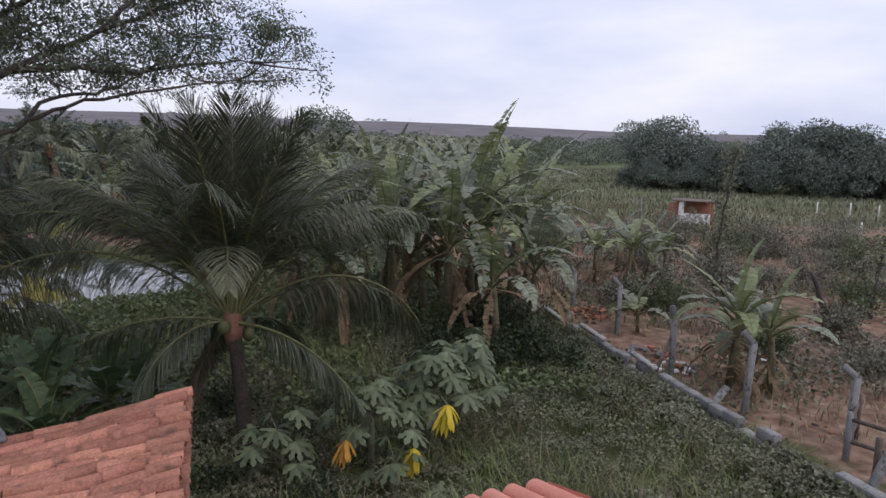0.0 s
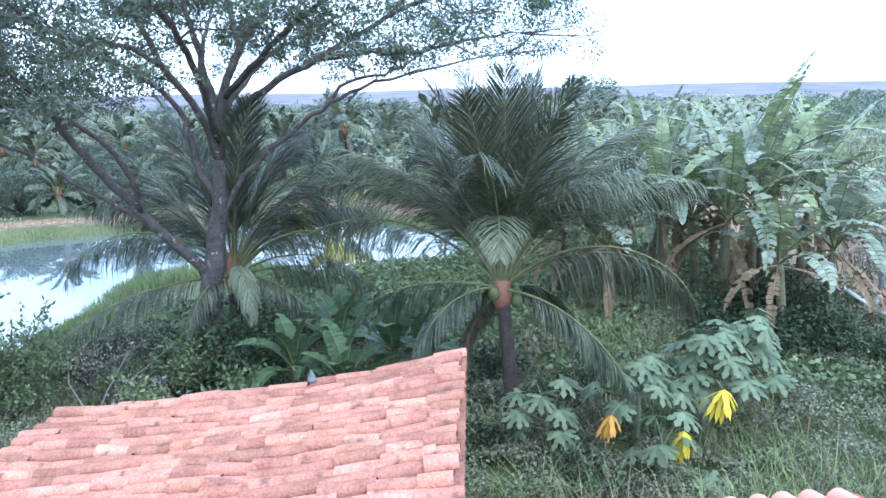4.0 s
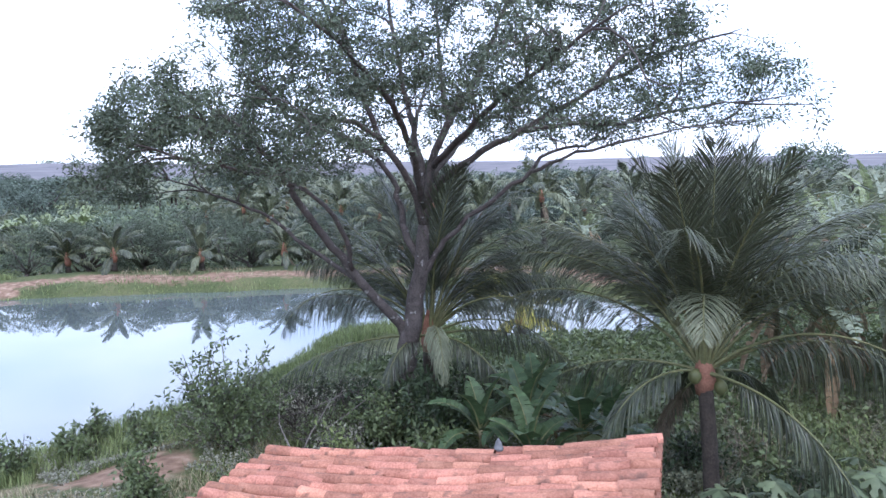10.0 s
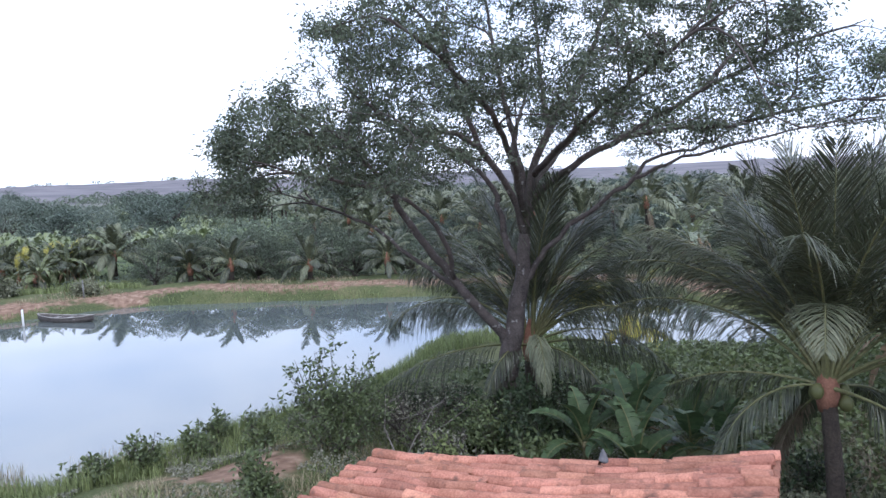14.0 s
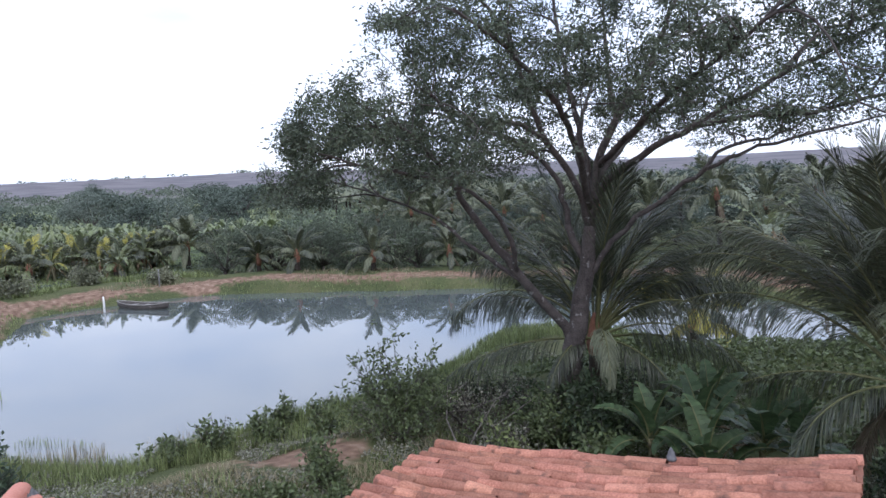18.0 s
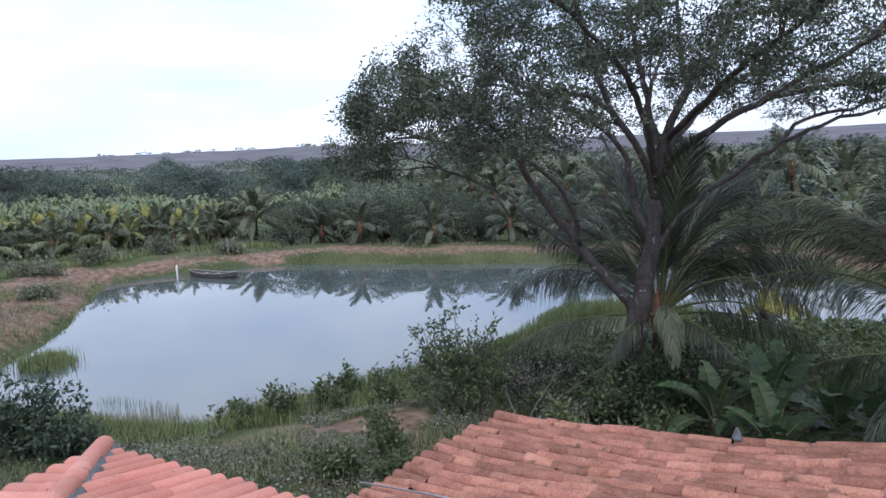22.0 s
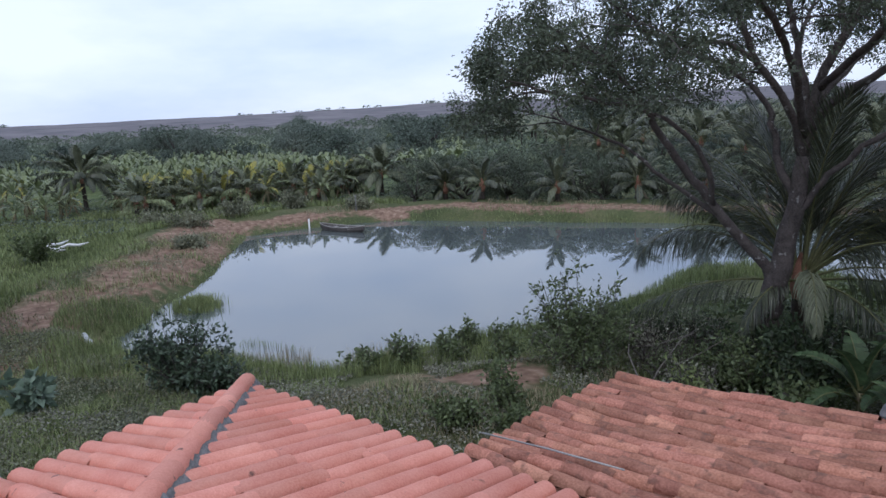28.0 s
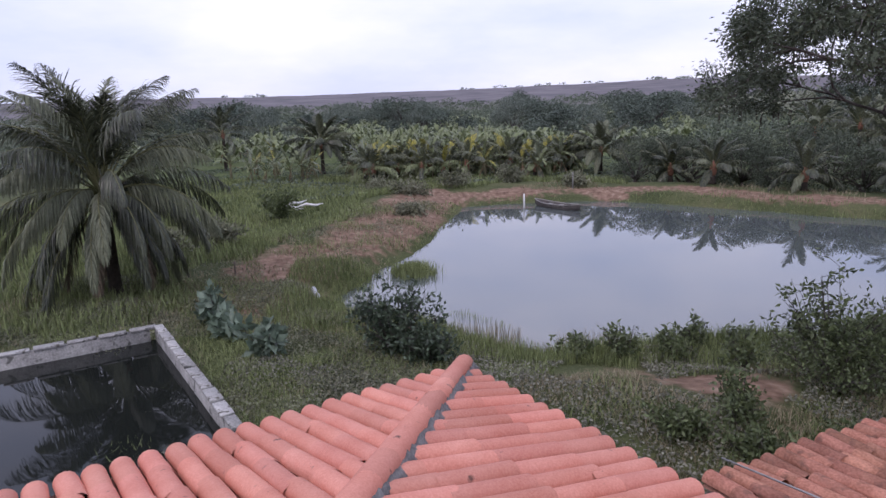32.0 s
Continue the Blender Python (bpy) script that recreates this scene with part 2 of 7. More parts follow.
M_FROND_DRY = material("dry_frond", (0.095, 0.072, 0.050), (0.200, 0.158, 0.110), 0.85, 14, 1.2, 0.0, 0.25)
M_BANANA = material("banana_leaf", (0.112, 0.138, 0.090), (0.242, 0.270, 0.182), 0.42, 10, 1.0, 0.1, 0.28, thin=0.22, spec=0.5)
M_BANANA_PALE = material("pale_banana_leaf", (0.145, 0.180, 0.085), (0.285, 0.320, 0.160), 0.45, 10, 1.0, 0.1, 0.25, thin=0.25)
M_BANANA_DRY = material("dead_banana_leaf", (0.13, 0.085, 0.045), (0.28, 0.20, 0.12), 0.9, 12, 2.0, 0.2, 0.25)
M_BSTEM = material("banana_stem", (0.09, 0.085, 0.045), (0.22, 0.19, 0.11), 0.7, 20, 3, 0.3, spots=(0.10, 0.06, 0.04), spot_scale=5, spot_at=0.58)
M_LEAF = material("tree_leaf", (0.050, 0.064, 0.040), (0.122, 0.148, 0.090), 0.5, 6, 0.5, 0.0, 0.4, thin=0.22, spec=0.4)
M_SHRUB = material("shrub_leaf", (0.068, 0.090, 0.038), (0.162, 0.200, 0.086), 0.5, 6, 0.6, 0.0, 0.4, thin=0.2, spec=0.4)
# leaf colour lowered to carry the canopy's shade on the undergrowth
M_UNDER_SHADED = material("shade_darkened_undergrowth_leaf", (0.020, 0.032, 0.015), (0.064, 0.090, 0.042), 0.5, 6, 0.6, 0.0, 0.5, thin=0.10, spec=0.3)
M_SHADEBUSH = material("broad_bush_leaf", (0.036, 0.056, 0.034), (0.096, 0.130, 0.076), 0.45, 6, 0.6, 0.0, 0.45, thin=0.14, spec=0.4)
M_BANANA_YOUNG = material("young_banana_leaf", (0.036, 0.064, 0.028), (0.100, 0.150, 0.066), 0.5, 10, 1.0, 0.1, 0.32, thin=0.14, spec=0.28)
M_WEED = material("creeper_leaf", (0.112, 0.118, 0.074), (0.264, 0.270, 0.176), 0.6, 5, 0.35, 0.0, 0.45, thin=0.2, space="World")
M_GRASS = material("bank_grass", (0.115, 0.145, 0.054), (0.265, 0.305, 0.130), 0.7, 4, 0.3, 0.0, 0.4, thin=0.2, space="World")
M_DRYGRASS = material("dry_grass", (0.170, 0.146, 0.090), (0.345, 0.300, 0.195), 0.85, 4, 0.4, 0.0, 0.35, space="World")
M_STALK = material("dead_stalk", (0.115, 0.085, 0.062), (0.275, 0.215, 0.16), 0.9, 4, 0.4, 0.0, 0.4, space="World")
M_PAPAYA = material("papaya_leaf", (0.078, 0.104, 0.056), (0.170, 0.205, 0.112), 0.55, 8, 1.5, 0.0, 0.3, thin=0.2)
M_WAXY = material("waxy_pale_leaf", (0.105, 0.150, 0.105), (0.205, 0.265, 0.190), 0.42, 8, 1.5, 0.0, 0.25, thin=0.15)
M_PAPAYA_YELLOW = material("wilted_papaya_leaf", (0.50, 0.36, 0.02), (0.72, 0.56, 0.06), 0.65, 8, 1.5, 0.0, 0.2, thin=0.15)
M_PAPAYA_ORANGE = material("withered_papaya_leaf", (0.42, 0.19, 0.03), (0.60, 0.32, 0.06), 0.7, 8, 1.5, 0.0, 0.2, thin=0.1)
M_PAPSTEM = material("papaya_stem", (0.12, 0.13, 0.08), (0.25, 0.25, 0.16), 0.8, 25, 4, 0.3)
# far-tree and field-edge leaves: air haze painted in as paler base colours
M_FARTREE_HAZED = material("hazed_far_tree_leaf", (0.080, 0.104, 0.078), (0.185, 0.218, 0.150), 0.7, 3, 0.12, 0.0, 0.4, space="World")
M_EDGETREE_HAZED = material("hazed_field_edge_leaf", (0.098, 0.124, 0.104), (0.205, 0.240, 0.190), 0.75, 3, 0.12, 0.0, 0.4, space="World")
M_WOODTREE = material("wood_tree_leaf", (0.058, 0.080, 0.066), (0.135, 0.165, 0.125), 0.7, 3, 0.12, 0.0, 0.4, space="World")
M_BANKTREE = material("bank_tree_leaf", (0.040, 0.054, 0.036), (0.105, 0.125, 0.078), 0.65, 4, 0.3, 0.0, 0.4, space="World")
M_MEADOW = material("meadow_grass", (0.150, 0.158, 0.096), (0.300, 0.300, 0.200), 0.8, 4, 0.15, 0.0, 0.4, space="World")
M_OLIVE = material("dusty_olive_leaf", (0.135, 0.138, 0.104), (0.300, 0.292, 0.225), 0.7, 5, 0.35, 0.0, 0.45, thin=0.15, space="World")
M_FARFIELD = material("far_crop_leaf", (0.094, 0.130, 0.058), (0.182, 0.235, 0.104), 0.6, 3, 0.15, 0.0, 0.4, space="World")
M_WHITE = material("whitewash", (0.62, 0.61, 0.58), (0.82, 0.81, 0.79), 0.9, 20, 2, 0.2, spots=(0.16, 0.14, 0.13), spot_scale=2.4, spot_at=0.60)
M_BRICK = material("bare_brick", (0.24, 0.10, 0.06), (0.40, 0.19, 0.12), 0.9, 25, 3, 0.5)
M_BOAT = material("boat_wood", (0.035, 0.03, 0.028), (0.12, 0.105, 0.095), 0.7, 20, 3, 0.3)
M_BOATRIM = material("boat_rim", (0.22, 0.20, 0.18), (0.42, 0.40, 0.37), 0.7, 20, 3, 0.3)
M_METAL = material("dull_metal_rod", (0.30, 0.29, 0.28), (0.52, 0.51, 0.50), 0.5, 40, 4, 0.1, metal=0.6)
M_STONE = material("grey_stone", (0.09, 0.095, 0.10), (0.20, 0.205, 0.21), 0.9, 15, 3, 0.6)
M_ROCK_RED = material("broken_brick", (0.26, 0.09, 0.06), (0.44, 0.20, 0.14), 0.9, 18, 3, 0.5, 0.25)
M_PIPE = material("grey_plastic_pipe", (0.36, 0.37, 0.38), (0.55, 0.56, 0.57), 0.5, 10, 2, 0.05)
M_COCONUT = material("green_coconut", (0.07, 0.08, 0.030), (0.15, 0.15, 0.06), 0.5, 10, 2, 0.1)


# ---- the land: one sheet from the house to the hills, with the pond sunk into it ----
WATER_Z = -0.9
SHORE = np.array([(-43, 4), (-43.9, 8.8), (-43.6, 11.9), (-41.0, 16.5), (-37.6, 19.7), (-34.9, 22.1), (-31.4, 26.0), (-26.5, 30.6), (-21, 34), (-14, 33), (-10.5, 29), (-10.5, 24),
                  (-13.5, 21.3), (-17, 22), (-19.5, 20.5), (-20.8, 18.5), (-19, 15), (-17.4, 11.5), (-17.5, 8.5), (-17, 5.2), (-17.1, 3.4), (-18.4, 2), (-20, 0.8), (-21.3, -2),
                  (-23.7, -2.3), (-25.5, -1.4), (-29.2, 0.2), (-33.2, 1.6), (-37.4, 2.8)], float)


def shore_distance(p):
    """Metres to the pond's shore, negative over the water."""
    p = np.asarray(p, float)
    a, b = SHORE, np.roll(SHORE, -1, 0)
    best, inside = np.full(len(p), 1e9), np.zeros(len(p), bool)
    for q, r in zip(a, b):
        e, w = r - q, p - q
        t = np.clip((w @ e) / (e @ e), 0, 1)
        best = np.minimum(best, np.hypot(*(w - t[:, None] * e).T))
        cross = ((q[1] <= p[:, 1]) & (p[:, 1] < r[1])) | ((r[1] <= p[:, 1]) & (p[:, 1] < q[1]))
        with np.errstate(divide="ignore", invalid="ignore"):
            inside ^= cross & (p[:, 0] < (r[0] - q[0]) * (p[:, 1] - q[1]) / (r[1] - q[1]) + q[0])
    return np.where(inside, -best, best)


def wobble(x, y, s, k=0.0):
    """A smooth uneven field in -1..1, s metres from bump to bump."""
    x, y = x / s, y / s
    return (np.sin(1.7 * x + 0.9 * y + k) + np.sin(-0.8 * x + 2.1 * y + 1.3 + k) + np.sin(2.9 * x - 1.4 * y + 2.6 + 2 * k) * 0.6 + np.sin(1.1 * x + 3.3 * y + 4.1 - k) * 0.5) / 3.1


def smooth(a, lo, hi):
    t = np.clip((a - lo) / (hi - lo), 0, 1)
    return t * t * (3 - 2 * t)


def ground_z(x, y):
    x, y = np.atleast_1d(np.asarray(x, float)), np.atleast_1d(np.asarray(y, float))
    d = shore_distance(np.stack([x, y], -1)) + 0.35 * wobble(x, y, 2.2)
    r = np.hypot(x, y)
    # a low bank round the water, the ground by the house a little higher
    z = np.where(d < 0, WATER_Z + np.maximum(d * 0.35, -1.2), WATER_Z + 0.55 * smooth(d, 0, 1.4) + 0.40 * smooth(d, 1.0, 7.0))
    z = z + smooth(d, 0.3, 3) * (0.10 * wobble(x, y, 3.1, 1) + 0.06 * wobble(x, y, 1.1, 2))
    z = z + 0.45 * smooth(d, 1.0, 5.0) * np.exp(-(((x + 12) / 3.0) ** 2 + ((y - 4.5) / 4.0) ** 2))
    # behind the far bank the fields lie lower
    z = z - 0.75 * smooth(d, 3.5, 9.0) * smooth(-x + 0.4 * y, 22, 34)
    az = np.degrees(np.arctan2(x, np.maximum(np.abs(y), 1e-6) * np.sign(y)))
    # the far hills: a long low range, lower on its two ends
    ridge = np.interp(az, [-180, -125, -104, -92, -84, -74, -64, -50, -30, -12, 4, 18, 30, 60, 180], [0.8, 0.9, 1.02, 1.02, 1.12, 1.2, 1.32, 1.22, 1.15, 1.12, 0.98, 0.66, 0.60, 0.5, 0.5])
    hill = smooth(r, 420, 1150) * (np.tan(np.radians(ridge)) * 1150 + 4.5 + 2.0 * wobble(x, y, 130) + 1.0 * wobble(x, y, 43, 2))
    return z + hill + smooth(r, 60, 300) * 0.9 * wobble(x, y, 45)


def clump(x, y):
    """Above zero where woods stand in the plain, below it in the clearings."""
    return wobble(x, y, 34.0, 1) + 0.45 * wobble(x, y, 15.0, 3)


def build_ground():
    n, k = 360, 6.2
    u = np.linspace(-1, 1, n)
    s = np.sinh(k * u) * 9.8
    xs, ys = s - 17.0, s + 10.0
    X, Y = np.meshgrid(xs, ys, indexing="ij")
    Z = ground_z(X.ravel(), Y.ravel())
    i, j = np.meshgrid(np.arange(n - 1), np.arange(n - 1), indexing="ij")
    a = (i * n + j).ravel()
    me = bpy.data.meshes.new("ground")
    me.from_pydata(np.stack([X.ravel(), Y.ravel(), Z], -1).tolist(), [], np.stack([a, a + n, a + n + 1, a + 1], -1).tolist())
    me.polygons.foreach_set("use_smooth", [True] * len(me.polygons))
    x, y = X.ravel(), Y.ravel()
    d = shore_distance(np.stack([x, y], -1))
    # bare soil: the trodden bank, the slope below the house, the yard beyond the fence
    soil = 0.80 * np.exp(-((d - np.where(y < 15, 1.6, 2.3)) / 1.3) ** 2) * ((x < -30) | (y > 26)) + 0.70 * np.exp(-((d - 2.8) / 2.2) ** 2) * (y < 3.5) * (x < -18)
    soil = np.maximum(soil, 1.0 * np.exp(-(((x + 12.1) / 1.0) ** 2 + ((y - 6.0) / 1.2) ** 2)))
    soil = np.maximum(soil, 0.9 * np.exp(-(((x + 13.5) / 0.7) ** 2 + ((y - 7.6) / 0.8) ** 2)))
    soil = np.maximum(soil, 0.42 * np.exp(-(((x + 12.0) / 2.4) ** 2 + ((y - 5.0) / 3.0) ** 2)))
    soil = np.maximum(soil, 0.85 * np.exp(-(((x - 9.5) / 3.2) ** 2 + ((y - 17) / 6.0) ** 2)))
    soil = np.maximum(soil, 0.95 * np.exp(-(((x - 33) / 17) ** 2 + ((y - 45) / 5.0) ** 2)))
    soil = np.maximum(soil, 0.70 * smooth((x - 1.5) * 0.95 + (y - 24.6) * 0.313, 0.2, 1.4) * smooth(-y, -54, -42) * (y > 6))
    soil = np.clip(soil + 0.28 * wobble(x, y, 1.7) + 0.12 * wobble(x, y, 0.6, 3), 0, 1)
    crop = smooth(-clump(x, y), -0.15, 0.25) * smooth(np.hypot(x, y), 52, 75) * (d > 6)
    # far: share of the haze-tinted hill colour, growing with distance
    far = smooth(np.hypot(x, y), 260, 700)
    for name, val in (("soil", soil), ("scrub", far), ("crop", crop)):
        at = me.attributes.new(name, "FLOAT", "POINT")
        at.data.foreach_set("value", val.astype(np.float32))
    mt = bpy.data.materials.new("earth_grass_hazed_hills")
    mt.use_nodes = True
    nn, ll = mt.node_tree.nodes, mt.node_tree.links
    pos = nn.new("ShaderNodeNewGeometry").outputs["Position"]

    def nz(scale, detail=6.0):
        t = nn.new("ShaderNodeTexNoise")
        t.inputs["Scale"].default_value, t.inputs["Detail"].default_value = scale, detail
        ll.new(pos, t.inputs["Vector"])
        return t.outputs["Fac"]

    def ramp(src, stops):
        r = nn.new("ShaderNodeValToRGB")
        while len(r.color_ramp.elements) < len(stops):
            r.color_ramp.elements.new(0.5)
        for el, (p, c) in zip(r.color_ramp.elements, stops):
            el.position, el.color = p, (*c, 1)
        ll.new(src, r.inputs[0])
        return r.outputs[0]

    def mix(f, a, b):
        m = nn.new("ShaderNodeMixRGB")
        ll.new(f, m.inputs[0])
        ll.new(a, m.inputs[1])
        ll.new(b, m.inputs[2])
        return m.outputs[0]

    def attr(name):
        a = nn.new("ShaderNodeAttribute")
        a.attribute_name = name
        return a.outputs["Fac"]

    grass = ramp(nz(0.35), [(0.30, (0.032, 0.046, 0.018)), (0.50, (0.075, 0.088, 0.036)), (0.72, (0.15, 0.135, 0.07))])
    fine = ramp(nz(7.0), [(0.3, (0.035, 0.05, 0.02)), (0.7, (0.14, 0.15, 0.065))])
    half = nn.new("ShaderNodeValue")
    half.outputs[0].default_value = 0.45
    grass = mix(half.outputs[0], grass, fine)
    earth = ramp(nz(3.0), [(0.3, (0.120, 0.072, 0.049)), (0.55, (0.250, 0.163, 0.114)), (0.75, (0.360, 0.270, 0.200))])
    edge = nn.new("ShaderNodeMath")
    edge.operation = "ADD"
    ll.new(attr("soil"), edge.inputs[0])
    wob = nn.new("ShaderNodeMath")
    wob.operation = "MULTIPLY_ADD"
    ll.new(nz(2.2), wob.inputs[0])
    wob.inputs[1].default_value, wob.inputs[2].default_value = 0.9, -0.45
    ll.new(wob.outputs[0], edge.inputs[1])
    cut = nn.new("ShaderNodeMapRange")
    cut.inputs["From Min"].default_value, cut.inputs["From Max"].default_value = 0.35, 0.62
    ll.new(edge.outputs[0], cut.inputs["Value"])
    near = mix(cut.outputs[0], grass, earth)
    # scrub of the far hills, its colour paled to purple-grey as distance haze
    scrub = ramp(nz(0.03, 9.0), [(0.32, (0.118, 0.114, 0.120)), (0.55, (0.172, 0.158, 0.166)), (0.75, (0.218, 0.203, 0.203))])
    green = ramp(nz(0.25), [(0.3, (0.075, 0.105, 0.040)), (0.7, (0.150, 0.185, 0.080))])
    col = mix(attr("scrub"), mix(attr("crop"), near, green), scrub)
    bs = nn["Principled BSDF"]
    ll.new(col, bs.inputs["Base Color"])
    bs.inputs["Roughness"].default_value = 0.95
    bs.inputs["Specular IOR Level"].default_value = 0.15
    bp = nn.new("ShaderNodeBump")
    bp.inputs["Strength"].default_value, bp.inputs["Distance"].default_value = 0.7, 0.06
    ll.new(nz(9.0), bp.inputs["Height"])
    ll.new(bp.outputs[0], bs.inputs["Normal"])
    me.materials.append(mt)
    return tagged(new("ground", me), "uneven ground with grass, weeds and patches of bare reddish earth", "ground", kind="structure")


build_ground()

M_WATER = bpy.data.materials.new("pond_water")
M_WATER.use_nodes = True
wn2, wl2 = M_WATER.node_tree.nodes, M_WATER.node_tree.links
wb = wn2["Principled BSDF"]
wb.inputs["Base Color"].default_value = (0.095, 0.112, 0.108, 1)
wb.inputs["Roughness"].default_value, wb.inputs["IOR"].default_value, wb.inputs["Specular IOR Level"].default_value = 0.02, 2.15, 0.6
wpos = wn2.new("ShaderNodeNewGeometry")
wno = wn2.new("ShaderNodeTexNoise")
wno.inputs["Scale"].default_value, wno.inputs["Detail"].default_value = 1.6, 3.0
wl2.new(wpos.outputs["Position"], wno.inputs["Vector"])
wbp = wn2.new("ShaderNodeBump")
wbp.inputs["Strength"].default_value, wbp.inputs["Distance"].default_value = 0.04, 0.03
wl2.new(wno.outputs["Fac"], wbp.inputs["Height"])
wl2.new(wbp.outputs[0], wb.inputs["Normal"])
g = Geo()
g.add([(-47, -6, WATER_Z), (-6, -6, WATER_Z), (-6, 37, WATER_Z), (-47, 37, WATER_Z)], [[0, 1, 2, 3]])
tagged(part("water", g, M_WATER), "still pond water mirroring the cloudy sky", "pond", kind="structure")

# ---- the two tiled roofs ----
TILE_GAP, TILE_LONG, TILE_SHOW = 0.208, 0.70, 0.63


def tile_mesh(name, mt, r0=0.095, r1=0.092, length=TILE_LONG, seg=8, thick=0.007):
    """A barrel tile, wider at its lower end, its lower rim showing the clay's thickness. Local y runs up the slope."""
    g = Geo()
    a = np.linspace(-0.06 * np.pi, 1.06 * np.pi, seg + 1)
    ring = lambda r, y: np.stack([np.cos(a) * r, np.full(seg + 1, y), np.sin(a) * r * 0.92], -1)
    v = np.concatenate([ring(r0, 0.0), ring((r0 + r1) / 2 + 0.002, length * 0.5), ring(r1, length), ring(r0 - thick, 0.0), ring(r0 - thick, 0.05), ring(r0, 0.0), ring(r0 - thick, 0.0)])
    n = seg + 1
    f = []
    for s in range(seg):
        f += [[s, s + 1, n + s + 1, n + s], [n + s, n + s + 1, 2 * n + s + 1, 2 * n + s], [6 * n + s, 6 * n + s + 1, 5 * n + s + 1, 5 * n + s], [4 * n + s, 4 * n + s + 1, 3 * n + s + 1, 3 * n + s]]
    g.add(v, f)
    return g.mesh(name, mt, True)


def frame_on(origin, along, up):
    """A frame with x along the eave, y up the slope and z off the roof."""
    x, y = Vector(along).normalized(), Vector(up).normalized()
    z = x.cross(y)
    return Matrix((x, y, z)).transposed().to_4x4(), Vector(origin)


def lay_tiles(parent, mesh, origin, along, up, cols, rows, keep, limit, rest_mat, sag=None, rough=1.0, seed=1, first=lambda a: True, room=None, show=TILE_SHOW, full=TILE_LONG, tip=-0.8):
    """Barrel tiles in columns up a slope; the first `limit` of them are pieces of their own, the others one joined sheet."""
    r = random.Random(seed)
    rot, o = frame_on(origin, along, up)
    x, y, z = rot.col[0].xyz, rot.col[1].xyz, rot.col[2].xyz
    made, rest, cuts = 0, Geo(), {1.0: mesh}
    spots = [(i, j) for j in range(rows) for i in range(cols) if keep((i + 0.5) * TILE_GAP, j * show)]
    src_v = np.array([q.co[:] for q in mesh.vertices])
    src_f = [list(q.vertices) for q in mesh.polygons]
    for i, j in spots:
        a, b = (i + 0.5) * TILE_GAP + r.gauss(0, 0.006 * rough), j * show - 0.03 + r.gauss(0, 0.014 * rough)
        drop = sag(a, b) if sag else 0.0
        at = o + x * a + y * b + z * (0.052 + r.gauss(0, 0.004 * rough)) - Vector((0, 0, drop))
        bend = -math.degrees(math.atan((sag(a, b + 0.4) - drop) / 0.4)) if sag else 0.0
        m = Matrix.Translation(at) @ rot @ pose(0, 0, 0, tip + bend + r.gauss(0, 0.25 * rough), r.gauss(0, 1.6 * rough), r.gauss(0, 0.9 * rough))
        cut = full if room is None else min(full, room(a) - b)
        share = max(0.2, round(cut / full * 5) / 5)
        if made < limit and first(a):
            if share not in cuts:
                short = mesh.copy()
                for q in short.vertices:
                    q.co.y *= share
                cuts[share] = short
            part("roof_tile", cuts[share], None, parent, m=m)
            made += 1
        else:
            mm = np.array(m)
            rest.add((src_v * [1, share, 1]) @ mm[:3, :3].T + mm[:3, 3], src_f)
    if rest.n:
        ob = part("roof_tiles", rest, rest_mat, parent, smooth=True)
        tagged(ob, "more of the same barrel tiles", kind="stuff")


def channel_sheet(origin, along, up, cols, length, mt, sag=None, top=None):
    """The channel tiles between the barrel tiles: one wavy sheet below them. top(a): how far up it reaches at a."""
    rot, o = frame_on(origin, along, up)
    x, y, z = rot.col[0].xyz, rot.col[1].xyz, rot.col[2].xyz
    g = Geo()
    rowsn = 12
    aa = np.arange(0, cols * 6 + 1) * TILE_GAP / 6
    v = []
    for a in aa:
        reach = top(a) if top else length
        h = -0.035 * math.cos(2 * math.pi * (a / TILE_GAP - 0.5)) * -1
        for k in range(rowsn + 1):
            b = reach * k / rowsn
            v.append((o + x * a + y * b + z * (0.02 + h) - Vector((0, 0, sag(a, b) if sag else 0))).to_tuple())
    f = [[i * (rowsn + 1) + k, (i + 1) * (rowsn + 1) + k, (i + 1) * (rowsn + 1) + k + 1, i * (rowsn + 1) + k + 1] for i in range(len(aa) - 1) for k in range(rowsn)]
    g.add(v, f)
    return g


EAVE_Z, SLOPE = 2.66, 0.22
CORNER = Vector((-7.80, 0.52, EAVE_Z))
U = Vector((0.878, 0.478, 0)).normalized()
V = Vector((0.478, -0.878, 0)).normalized()
WIDE, DEEP = 10.1, 4.2


